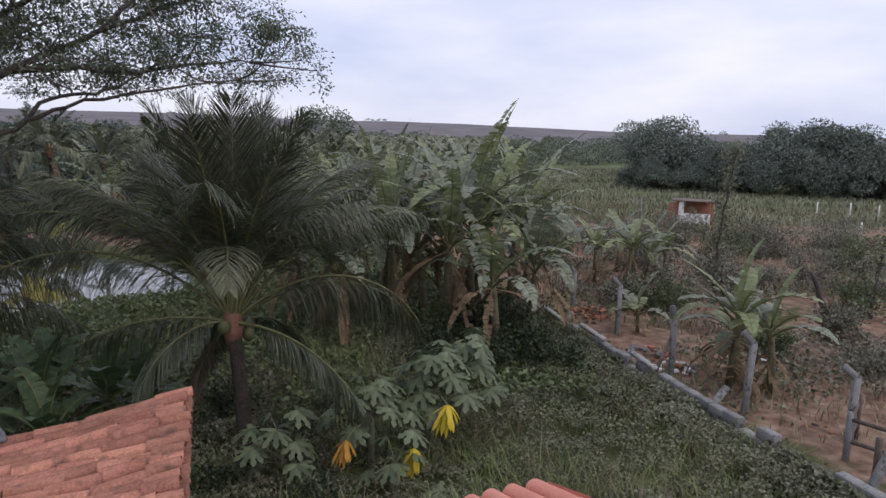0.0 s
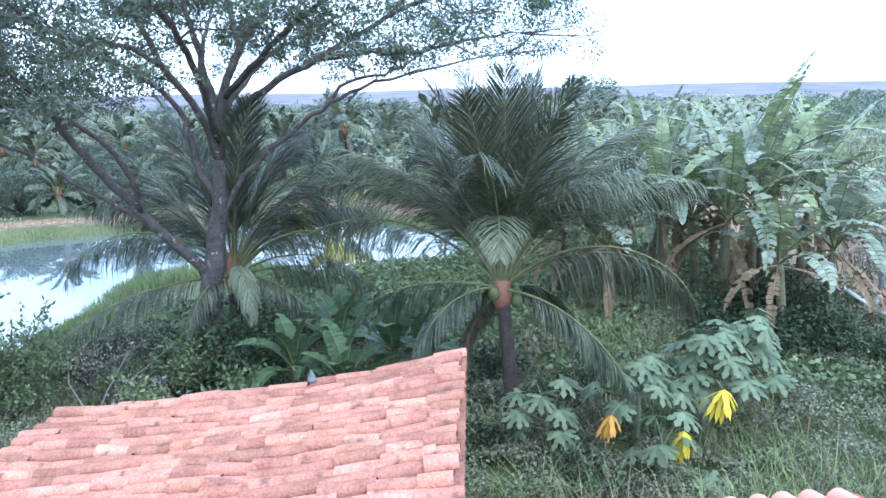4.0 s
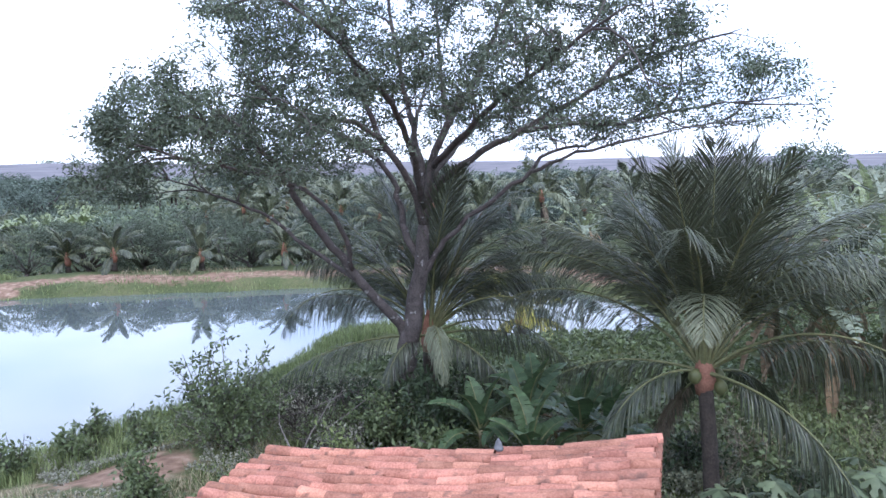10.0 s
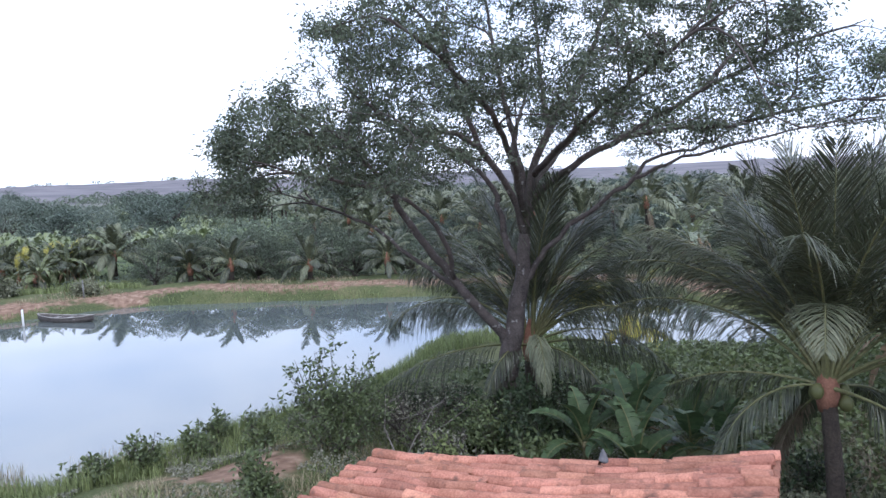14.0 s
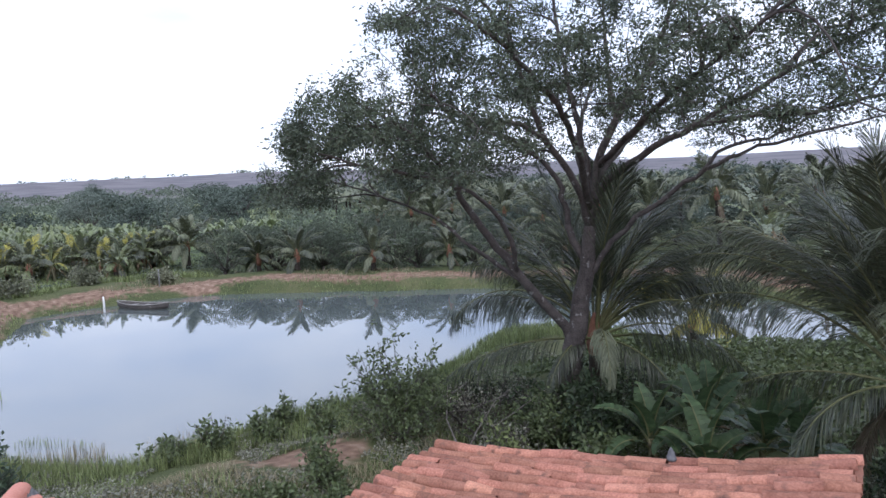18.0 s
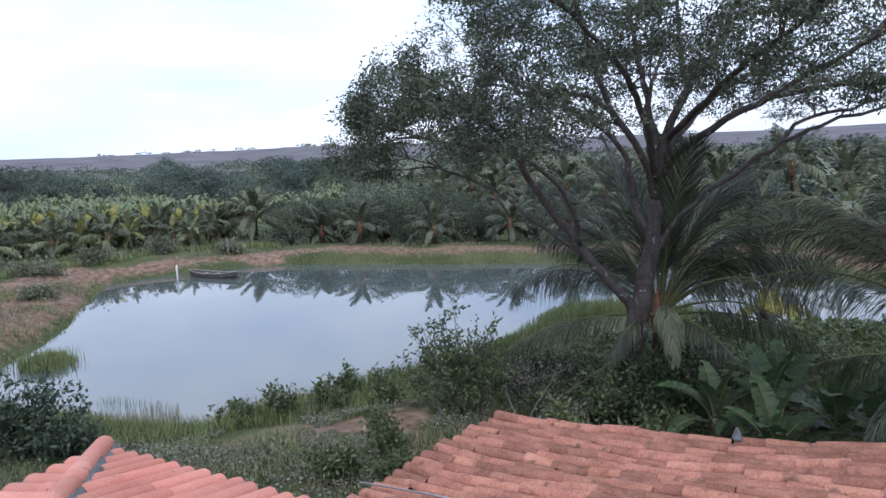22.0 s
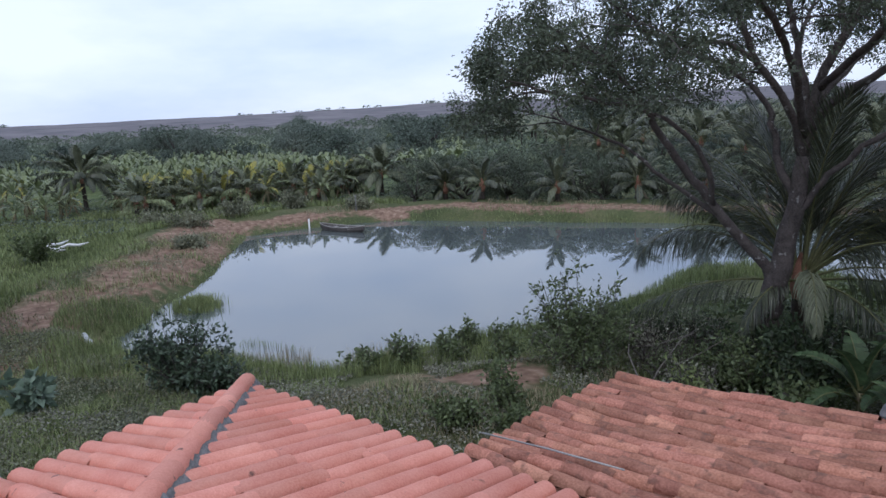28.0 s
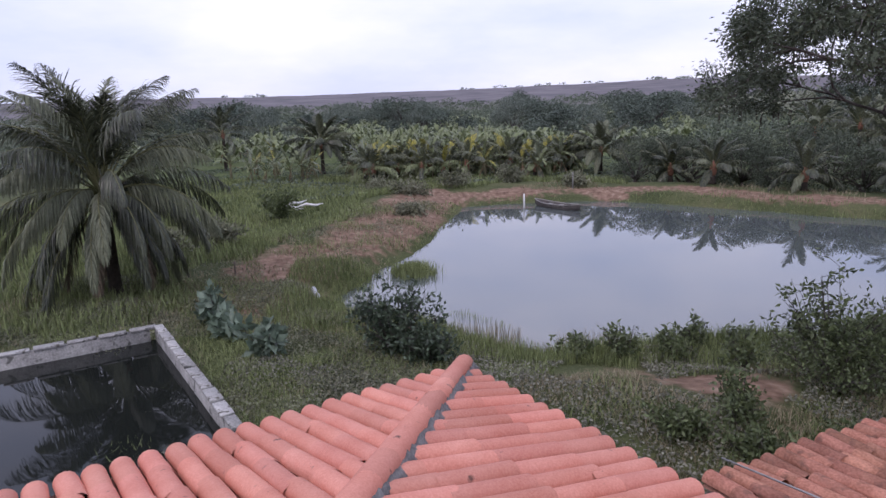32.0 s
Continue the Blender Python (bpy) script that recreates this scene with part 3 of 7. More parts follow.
def build_main_house():
    house = thing("main_house", Matrix.Identity(4), "house wing under a hipped roof of new red clay tiles", "house")
    new_tile = tile_mesh("barrel_tile", M_TILE)
    rise = Vector((0, 0, SLOPE))
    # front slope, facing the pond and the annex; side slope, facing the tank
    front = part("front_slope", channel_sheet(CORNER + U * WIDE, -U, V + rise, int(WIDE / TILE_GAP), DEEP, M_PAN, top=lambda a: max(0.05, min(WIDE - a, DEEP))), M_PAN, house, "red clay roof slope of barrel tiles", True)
    lay_tiles(front, new_tile, CORNER + U * WIDE, -U, V + rise, int(WIDE / TILE_GAP), 7, lambda a, b: b < WIDE - a - 0.06, 300, M_TILE, seed=3, first=lambda a: a > 1.5, room=lambda a: WIDE - a + 0.04)
    side_len = 9.0
    side_o = CORNER
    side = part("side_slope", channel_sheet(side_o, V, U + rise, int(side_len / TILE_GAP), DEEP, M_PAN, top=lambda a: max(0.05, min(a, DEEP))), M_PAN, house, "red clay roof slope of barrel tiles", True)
    lay_tiles(side, new_tile, side_o, V, U + rise, int(side_len / TILE_GAP), 7, lambda a, b: b < a - 0.06, 300, M_TILE, seed=4, room=lambda a: a + 0.04)
    back = Geo()
    p = CORNER + (U + V) * DEEP + rise * DEEP
    q = p + U * (WIDE - DEEP)
    back.add([p, q, q + V * DEEP - rise * DEEP, p + V * DEEP - rise * DEEP], [[0, 1, 2, 3]])
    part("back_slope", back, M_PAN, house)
    # hip cap: larger barrels bedded in grey mortar
    cap = tile_mesh("cap_tile", M_TILE, 0.102, 0.102, 0.56, thick=0.004)
    way = (U + V + rise)
    steps = int(DEEP * way.length / 0.48)
    rot, o = frame_on(CORNER, way.cross(Vector((0, 0, 1))), way)
    r = random.Random(9)
    hip = part("hip_ridge", mortar_strip(CORNER + (U - V) * 0.072 + Vector((0, 0, 0.012)), way.normalized(), DEEP * way.length, 0.066), M_MORTAR, house, "grey mortar bed along the hip", True)
    for k in range(steps):
        at = CORNER + way.normalized() * (k * 0.48 - 0.05) + Vector((0, 0, 0.132 + r.gauss(0, 0.001)))
        part("cap_tile", cap, None, hip, m=Matrix.Translation(at) @ rot @ pose(0, 0, 0, 0, r.gauss(0, 1.0), r.gauss(0, 0.25)))
    # the straight gable end: a row of caps up the verge
    vway = (V + rise).normalized()
    rot2, _ = frame_on(CORNER, U, vway)
    verge = part("verge", mortar_strip(CORNER + U * (WIDE - 0.09) - Vector((0, 0, 0.07)), vway, DEEP, 0.04), M_MORTAR, house, "mortar bed along the gable verge", True)
    for k in range(int(DEEP / 0.48)):
        at = CORNER + U * (WIDE - 0.04) + vway * (k * 0.48 - 0.05) + Vector((0, 0, 0.055))
        part("cap_tile", cap, None, verge, m=Matrix.Translation(at) @ rot2 @ pose(0, 0, 0, -1.6, r.gauss(0, 2), r.gauss(0, 0.8)))
    # walls under the eaves, set back
    lo = 0.45
    for name, a, b in (("front_wall", CORNER + (U + V) * lo, CORNER + U * (WIDE - 0.2) + V * lo), ("side_wall", CORNER + (U + V) * lo, CORNER + U * lo + V * (side_len - 0.2)), ("gable_wall", CORNER + U * (WIDE - 0.2) + V * lo, CORNER + U * (WIDE - 0.2) + V * (DEEP * 2 - lo))):
        part(name, wall_between(a, b, -0.6, EAVE_Z - 0.02, 0.15), M_PLASTER, house)
    return house


def mortar_strip(start, way, length, width=0.17):
    """A lumpy bed of mortar along a line."""
    r = random.Random(5)
    n = int(length / 0.06)
    side = way.cross(Vector((0, 0, 1))).normalized()
    up = side.cross(way)
    g = Geo()
    prof = [(-1.0, -0.02), (-0.75, 0.06), (0.0, 0.13), (0.75, 0.06), (1.0, -0.02)]
    v = []
    for k in range(n + 1):
        c = start + way * (length * k / n)
        for a, h in prof:
            v.append((c + side * (a * width * (1 + r.uniform(-0.35, 0.4))) + up * (h + r.uniform(-0.028, 0.022))).to_tuple())
    m = len(prof)
    g.add(v, [[k * m + j, k * m + j + 1, (k + 1) * m + j + 1, (k + 1) * m + j] for k in range(n) for j in range(m - 1)])
    return g


def wall_between(a, b, z0, z1, thick):
    way = Vector((b.x - a.x, b.y - a.y, 0)).normalized()
    off = way.cross(Vector((0, 0, 1))) * thick / 2
    g = Geo()
    v = []
    for z in (z0, z1):
        for p in (a - off, a + off, b + off, b - off):
            v.append((p.x, p.y, z))
    return g.add(v, [[0, 3, 2, 1], [4, 5, 6, 7], [0, 1, 5, 4], [1, 2, 6, 5], [2, 3, 7, 6], [3, 0, 4, 7]])


def build_annex():
    """The old lean-to: one slope, its eave towards the pond, its high edge towards the garden."""
    low, high = 1.69, 2.49
    far_low, near_low = Vector((-7.98, 5.95, low)), Vector((-6.86, 2.82, low))
    along = (far_low - near_low)
    length = along.length
    along.normalize()
    up = Vector((-along.y, along.x, 0)) * -1
    if up.x < 0:
        up = -up
    run = 5.45
    slope = up + Vector((0, 0, (high - low) / run))
    annex = thing("annex", Matrix.Identity(4), "low outbuilding under a single old slope of weathered clay tiles", "outbuilding")
    cols = int(round(length / TILE_GAP))
    # the frame's x must run so that z points up: from far to near
    o, x = far_low, -along
    if x.cross(slope).z < 0:
        o, x = near_low, along
    flip = (o - far_low).length < 0.01
    sag = lambda a, b: math.sin(math.pi * min(max(b / run, 0), 1)) * (0.14 if ((a < length / 2) == flip) else 0.08) + 0.022 * math.sin(a * 3.1 + b * 1.7) + 0.012 * math.sin(a * 7.3 - b * 4.1)
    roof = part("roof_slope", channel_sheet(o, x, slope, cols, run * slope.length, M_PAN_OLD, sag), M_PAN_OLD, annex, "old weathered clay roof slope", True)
    lay_tiles(roof, tile_mesh("old_barrel_tile", M_TILE_OLD, 0.096, 0.086, 0.52, thick=0.015), o, x, slope, cols, int(math.ceil(run / 0.43)), lambda a, b: True, 300, M_TILE_OLD, sag, 2.9, seed=11, room=lambda a: run + 0.03, show=0.43, full=0.52, tip=-1.6)
    # rafters under the near verge and walls
    beams = [(near_low, 0.12), (far_low, -0.12)]
    for p, s in beams:
        g = Geo()
        q = p + along * s
        e = q + slope * run
        tube(g, [(q.x, q.y, q.z - 0.09), ((q.x + e.x) / 2, (q.y + e.y) / 2, (q.z + e.z) / 2 - 0.15), (e.x, e.y, e.z - 0.09)], [0.05, 0.05, 0.05], 6)
        part("rafter", g, M_WOOD, annex)
    a, b = near_low + along * 0.25 + up * 0.35, far_low - along * 0.25 + up * 0.35
    c, d = near_low + along * 0.25 + up * (run - 0.15), far_low - along * 0.25 + up * (run - 0.15)
    part("eave_wall", wall_between(a, b, -0.6, low - 0.06, 0.14), M_PLASTER, annex)
    part("high_wall", wall_between(c, d, -0.6, high - 0.16, 0.14), M_PLASTER, annex)
    for s, e in ((a, c), (b, d)):
        g = Geo()
        w = (e - s).normalized()
        off = along * 0.07
        pts = [(s - off), (s + off), (e + off), (e - off)]
        v = [(p.x, p.y, -0.6) for p in pts] + [(p.x, p.y, low - 0.10) for p in pts[:2]] + [(p.x, p.y, high - 0.22) for p in pts[2:]]
        g.add(v, [[0, 3, 2, 1], [4, 5, 6, 7], [0, 1, 5, 4], [1, 2, 6, 5], [2, 3, 7, 6], [3, 0, 4, 7]])
        part("end_wall", g, M_PLASTER, annex)
    return annex, o, x, slope, sag


build_main_house()
ANNEX, AX_O, AX_X, AX_UP, AX_SAG = build_annex()


# ---- coconut palms ----
def frond(length, rise, fall, pairs, leaf_long, leaf_wide, hang, seed, twist=0.0, lean=0.0, gap=0.2):
    """A pinnate frond along local +x, its stalk starting `rise` degrees up and ending `fall` degrees; slot 0 leaflets, slot 1 stalk."""
    r = np.random.default_rng(seed)
    n = 22
    s = np.linspace(0, 1, n)
    ang = np.radians(rise + (fall - rise) * s ** 1.35)
    yaw = np.radians(lean) * s ** 2
    step = length / (n - 1)
    d = np.stack([np.cos(ang) * np.cos(yaw), np.cos(ang) * np.sin(yaw), np.sin(ang)], -1)
    pts = np.concatenate([[[0, 0, 0]], np.cumsum(d[:-1] * step, 0)])
    g = Geo()
    tube(g, pts, np.interp(s, [0, 0.08, 1], [0.055, 0.032, 0.004]) * (length / 4.0) ** 0.5, 5, 1, False)
    q = np.repeat(np.linspace(gap, 0.995, pairs), 2)
    q = np.clip(q + r.normal(0, 0.3 / pairs, len(q)), gap * 0.9, 0.999)
    sg = np.tile([1.0, -1.0], pairs)
    base = np.stack([np.interp(q, s, pts[:, k]) for k in range(3)], -1)
    tan = unit(np.stack([np.interp(q, s, d[:, k]) for k in range(3)], -1))
    side = unit(np.cross(tan, [0, 0, 1.0])) * sg[:, None]
    up = np.cross(np.cross(tan, [0, 0, 1.0]), tan)
    up = unit(up)
    tw = np.radians(twist) * sg
    side = side * np.cos(tw)[:, None] + up * np.sin(tw)[:, None]
    ll = leaf_long * np.sin(np.pi * np.clip(0.16 + 0.80 * (q - gap) / (1 - gap), 0, 1)) ** 0.75 * r.uniform(0.82, 1.12, len(q))
    steep = np.clip(np.sin(np.interp(q, s, ang)), 0, 1)
    fw = 0.42 + 0.5 * q + 0.95 * steep + r.normal(0, 0.10, len(q))
    way = unit(side * max(0.35, 1 - 0.45 * hang) + tan * fw[:, None] + up * (0.15 + r.normal(0, 0.22, len(q)))[:, None] - np.array([0, 0, 0.55 * hang]))
    droop = np.array([0, 0, -1.0])
    hg = hang * 1.2 * r.uniform(0.5, 1.5, len(q)) * (1 - 0.8 * steep)
    w2 = unit(way + droop * hg[:, None])
    w3 = unit(w2 + droop * (hg * 1.1)[:, None] + r.normal(0, 0.16, (len(q), 3)))
    p0, p1 = base, base + way * (ll * 0.34)[:, None]
    p2 = p1 + w2 * (ll * 0.36)[:, None]
    p3 = p2 + w3 * (ll * 0.30)[:, None]
    wv = unit(np.cross(way, up + r.normal(0, 0.25, (len(q), 3)))) * leaf_wide / 2
    v = np.stack([p0 - wv * 0.4, p0 + wv * 0.4, p1 + wv, p1 - wv, p2 + wv * 0.8, p2 - wv * 0.8, p3], 1)
    k = np.arange(len(q))[:, None] * 7
    b0 = g.n
    g.add(v.reshape(-1, 3), np.concatenate([k + [0, 1, 2, 3], k + [3, 2, 4, 5]]))
    g.faces(k + [5, 4, 6] + b0)
    return g


def palm_trunk(height, r0, r1, bend=(0, 0)):
    g = Geo()
    n = max(6, int(height / 0.12))
    s = np.linspace(0, 1, n)
    pts = np.stack([bend[0] * s ** 1.6, bend[1] * s ** 1.6, height * s], -1)
    rad = np.interp(s, [0, 0.12, 1], [r0 * 1.25, r0, r1]) * (1 + 0.06 * (np.arange(n) % 2))
    return tube(g, pts, rad, 9)


def coconut_palm(name, at, height, fronds, label, seed, detail=70, trunk=(0.17, 0.13), bend=(0, 0), leaf=0.85, nuts=0, wide=0.035, group="", skirt=0):
    """A palm whose fronds are given as (heading, rise, fall, length, material, hang)."""
    palm = thing(name, Matrix.Translation(at), label, "palm tree", group)
    part("trunk", palm_trunk(height, *trunk, bend), M_PTRUNK, palm, smooth=True)
    top = Vector((bend[0], bend[1], height))
    r = random.Random(seed)
    for k, (head, rise, fall, length, mt, hang) in enumerate(fronds):
        g = frond(length, rise, fall, detail, leaf * length / 4.0, wide, hang, seed * 100 + k, twist=r.uniform(-8, 14), lean=r.uniform(-14, 14))
        out = Vector((math.cos(radians(head)), math.sin(radians(head)), 0)) * 0.09
        part("frond", g, [mt, M_RACHIS], palm, m=Matrix.Translation(top + out + Vector((0, 0, 0.12 + 0.20 * rise / 90))) @ pose(0, 0, 0, 0, 0, head))
    # the sheathed heart
    g = Geo()
    tube(g, [top - Vector((0, 0, 0.25)), top, top + Vector((0, 0, 0.35)), top + Vector((0, 0, 0.75))], [trunk[1] * 1.1, trunk[1] * 1.55, trunk[1] * 1.2, 0.03], 9)
    part("heart", g, M_HUSK, palm, "reddish-brown fibrous heart", True)
    for k in range(nuts):
        g = Geo()
        a = r.uniform(0, 6.3)
        c = top + Vector((math.cos(a) * 0.24, math.sin(a) * 0.24, r.uniform(-0.12, 0.1)))
        tube(g, [c + Vector((0, 0, h)) for h in (-0.13, -0.10, -0.03, 0.05, 0.10, 0.12)], [0.02, 0.07, 0.105, 0.095, 0.055, 0.015], 9)
        part("coconut", g, M_COCONUT, palm, smooth=True)
    return palm


def crown(seed, count, length, upright=0.5, mats=(M_FROND,), dead=0, hang=0.5):
    """A list of fronds all round a palm: the young ones upright, the old ones hanging."""
    r = random.Random(seed)
    out = []
    for k in range(count):
        f = k / (count - 1)
        rise = 84 - 80 * f ** (0.6 + upright) + r.uniform(-6, 6)
        fall = rise - 40 - 62 * f + r.uniform(-10, 10)
        out.append((k * 137.5 + r.uniform(-16, 16), rise, max(fall, -88), length * r.uniform(0.88, 1.08) * (0.82 if f < 0.1 else 1), r.choice(mats), hang * (0.55 + 0.9 * f)))
    for k in range(dead):
        out.append((r.uniform(0, 360), -40, -88, length * 0.7, M_FROND_DRY, 0.9))
    return out


# the palm beside the annex: a tall dark tuft, a ring of arching fronds, a few old ones below
PALM = (-3.06, 10.60, 0.0)
NEAR_FRONDS = [(k * 137.5 + 20, 88 - 1.2 * k, 70 - 4.0 * k, 3.5 - 0.01 * k, M_FROND, 0.2 + 0.03 * k) for k in range(20)]
NEAR_FRONDS += [(10 + 190 * ((k * 0.618 + 0.1) % 1), 64 - 1.4 * k, 22 - 4.2 * k, 3.7, M_FROND if k % 3 else M_FROND_PALE, 0.5 + 0.05 * k) for k in range(11)]
# fronds bowed towards the house, the garden and the pond
NEAR_FRONDS += [(284, 90, -80, 2.6, M_FROND_PALE, 0.28), (6, 40, -76, 3.7, M_FROND, 2.0), (14, 34, -72, 3.6, M_FROND, 1.9), (20, 62, -26, 3.9, M_FROND_PALE, 0.9), (352, 78, -22, 3.1, M_FROND_PALE, 0.8), (196, 46, -34, 3.7, M_FROND, 1.3), (206, 60, -14, 3.6, M_FROND, 0.9), (178, 54, -6, 3.7, M_FROND, 0.8)]
# the oldest, hanging on yellowed stalks
NEAR_FRONDS += [(244, 12, -84, 2.3, M_FROND, 0.9), (332, 2, -62, 2.9, M_FROND, 1.5), (202, 12, -34, 2.3, M_FROND, 1.5), (120, -8, -80, 2.4, M_FROND, 0.9), (70, -4, -78, 2.6, M_FROND, 0.9), (150, -40, -88, 1.8, M_FROND_DRY, 0.6)]
coconut_palm("coconut_palm", PALM, 2.42, NEAR_FRONDS, "young coconut palm with a wide crown beside the annex", 31, 112, (0.13, 0.11), (-0.22, 0.14), 1.18, 3, 0.017)
# the palm behind the old tree
TREE = Vector((-10.1, 11.4, 0.0))
TREE_PALM = [(k * 137.5 + 60, 86 - 2.0 * k, 60 - 4.4 * k, 4.1, M_FROND, 0.25 + 0.03 * k) for k in range(16)]
TREE_PALM = [q for k, q in enumerate(TREE_PALM) if k < 4 or math.cos(radians(q[0] - 310)) < 0.45]
TREE_PALM += [(40 + 180 * ((k * 0.618) % 1), 56 - 2.0 * k, -2 - 5.0 * k, 3.8, M_FROND, 0.9) for k in range(9)]
TREE_PALM += [(228, 52, -72, 4.1, M_FROND, 1.5), (240, 6, -34, 3.6, M_FROND, 1.0), (214, 66, -30, 3.9, M_FROND, 1.0), (318, 34, -82, 2.7, M_FROND_PALE, 1.1), (282, 14, -80, 2.3, M_FROND, 0.9), (46, 40, -22, 3.9, M_FROND, 1.4), (28, 12, -52, 3.9, M_FROND, 1.5),
              (56, 64, -22, 3.9, M_FROND, 1.0), (34, 54, -30, 4.0, M_FROND, 1.2), (64, 44, -34, 3.9, M_FROND, 1.2), (22, 70, 4, 3.9, M_FROND, 0.8), (74, 72, 10, 3.9, M_FROND, 0.8), (44, 76, 24, 4.0, M_FROND, 0.6), (8, 46, -48, 3.7, M_FROND, 1.3), (16, 28, -62, 3.6, M_FROND, 1.5), (350, 8, -66, 3.0, M_FROND, 1.1)]
coconut_palm("coconut_palm", (-10.30, 12.35, -0.10), 1.85, TREE_PALM, "coconut palm with long arching fronds behind the old tree", 41, 100, (0.16, 0.13), (0.1, -0.1), 1.15, 0, 0.020)


# ---- the old spreading tree by the pond ----
def limb(g, pts, r0, r1, sides=9):
    """A branch through a few points, smoothed, tapered and slightly crooked. Returns its places."""
    pts = np.asarray(pts, float)
    n = max(6, int(np.linalg.norm(np.diff(pts, axis=0), axis=1).sum() / 0.28))
    t = np.linspace(0, len(pts) - 1, n)
    out = np.empty((n, 3))
    for k, q in enumerate(t):
        i = min(int(q), len(pts) - 2)
        f = q - i
        p0, p1, p2, p3 = pts[max(i - 1, 0)], pts[i], pts[i + 1], pts[min(i + 2, len(pts) - 1)]
        out[k] = 0.5 * (2 * p1 + (p2 - p0) * f + (2 * p0 - 5 * p1 + 4 * p2 - p3) * f * f + (3 * p1 - p0 - 3 * p2 + p3) * f ** 3)
    out[1:-1] += rng.normal(0, 0.022, (n - 2, 3))
    tube(g, out, np.linspace(1, 0, n) ** 0.8 * (r0 - r1) + r1, sides)
    return out


def crown_top(r, rho):
    """The upper skin of the old tree's crown: a wide dome, lower towards the pond."""
    return 11.2 - 4.3 * rho ** 1.1 - 0.75 * smooth(-r, 3.0, 6.0) + 0.7 * smooth(r, 6.0, 8.5)


def crown_low(r, rho):
    """Its lower skin, hanging deeper on the pond's side and open above the fork."""
    return 5.55 + 0.75 * smooth(r, -3.0, 2.0) - 0.35 * smooth(-r, 3.6, 6.2) + 1.0 * np.exp(-rho / 0.05)


def build_old_tree():
    tree = thing("old_tree", Matrix.Translation(TREE), "old spreading tree with grey lichened limbs and airy small-leaved crown", "tree")
    # local axes: right and away as seen from the house, and up
    away = np.array([TREE.x, TREE.y, 0.0]) / math.hypot(TREE.x, TREE.y)
    frame_ = np.array([[away[1], -away[0], 0.0], away, [0.0, 0.0, 1.0]])
    nodes, ways, made = [], [], []

    def arm(name, r0, r1, *pts, bare=0.3):
        """A limb through (right, away, up) points; twigs may spring from it past its bare share."""
        g = Geo()
        line = limb(g, np.array(pts) @ frame_, r0, r1, 11 if r0 > 0.15 else 8)
        made.append((name, g))
        k = int(len(line) * bare)
        nodes.append(line[k:])
        ways.append(unit(np.gradient(line, axis=0))[k:])

    arm("trunk", 0.30, 0.13, (-0.35, 0, -0.3), (-0.25, 0, 0.5), (-0.1, 0, 1.2), (0.02, 0, 1.8), (0.12, 0, 2.4), (0.24, 0, 3.15), (0.35, 0, 3.8), (0.42, 0, 4.6), bare=0.99)
    arm("limb", 0.125, 0.020, (0.02, 0, 1.85), (-0.25, -0.1, 2.44), (-0.84, -0.2, 3.11), (-1.38, -0.3, 3.9), (-1.82, -0.5, 4.48), (-2.18, -0.7, 5.06), (-2.45, -0.9, 5.6), (-2.73, -1.2, 6.13), (-3.18, -1.5, 6.67), (-3.8, -1.8, 7.11), bare=0.5)
    arm("limb", 0.058, 0.012, (-1.05, -0.25, 3.38), (-1.87, 0.2, 3.87), (-2.6, 0.6, 4.36), (-3.26, 0.9, 4.82), (-4.14, 1.2, 5.17), (-4.95, 1.4, 5.47), (-5.86, 1.5, 5.77), bare=0.6)
    arm("limb", 0.060, 0.013, (-1.2, -0.28, 3.62), (-1.25, -0.7, 4.3), (-1.54, -1.1, 4.98), (-2.05, -1.5, 5.46), (-2.71, -1.9, 5.74), (-3.55, -2.2, 5.95), (-4.33, -2.5, 6.2), (-4.9, -2.7, 6.39), bare=0.45)
    arm("limb", 0.095, 0.015, (0.36, 0, 3.75), (0.1, 0.1, 4.18), (-0.06, 0.3, 4.55), (-0.1, 0.6, 5.08), (-0.36, 1.0, 5.73), (-1.14, 1.6, 6.48), (-2.27, 2.2, 6.97), (-3.6, 2.8, 7.54), (-4.9, 3.2, 8.0), bare=0.45)
    arm("limb", 0.085, 0.015, (0.41, 0, 4.5), (0.16, -0.2, 5.41), (-0.17, -0.4, 6.03), (-0.51, -0.6, 6.53), (-0.77, -0.9, 7.16), (-0.91, -1.1, 7.75), (-1.14, -1.4, 8.46), (-1.56, -1.8, 9.09), (-2.1, -2.0, 9.5))
    arm("limb", 0.06, 0.014, (-0.47, -0.58, 6.46), (-1.03, -1.4, 6.78), (-1.59, -2.2, 6.77), (-2.15, -3.0, 6.99), (-2.6, -3.7, 7.4))
    arm("limb", 0.085, 0.015, (0.42, 0, 4.5), (0.42, 0.2, 5.72), (0.24, 0.4, 6.61), (0.04, 0.6, 7.64), (-0.13, 0.8, 8.67), (-0.3, 1.0, 9.83), (-0.55, 1.2, 10.8))
    arm("limb", 0.105, 0.018, (0.42, 0, 4.5), (0.61, 0.1, 5.84), (1.03, 0.2, 6.91), (1.52, 0.3, 7.61), (1.96, 0.4, 8.49), (2.37, 0.5, 9.51), (2.7, 0.6, 10.5))
    arm("limb", 0.07, 0.015, (1.01, 0.2, 6.85), (0.93, 1.0, 7.95), (0.9, 1.7, 9.11), (0.9, 2.4, 10.3))
    arm("limb", 0.095, 0.014, (0.42, 0, 4.6), (0.56, 0, 5.2), (0.99, -0.2, 5.72), (1.66, -0.4, 6.15), (2.44, -0.6, 6.57), (3.26, -0.8, 7.03), (4.05, -1.0, 7.48), (5.07, -1.2, 7.97), (6.0, -1.4, 8.3), (6.7, -1.5, 8.45), bare=0.4)
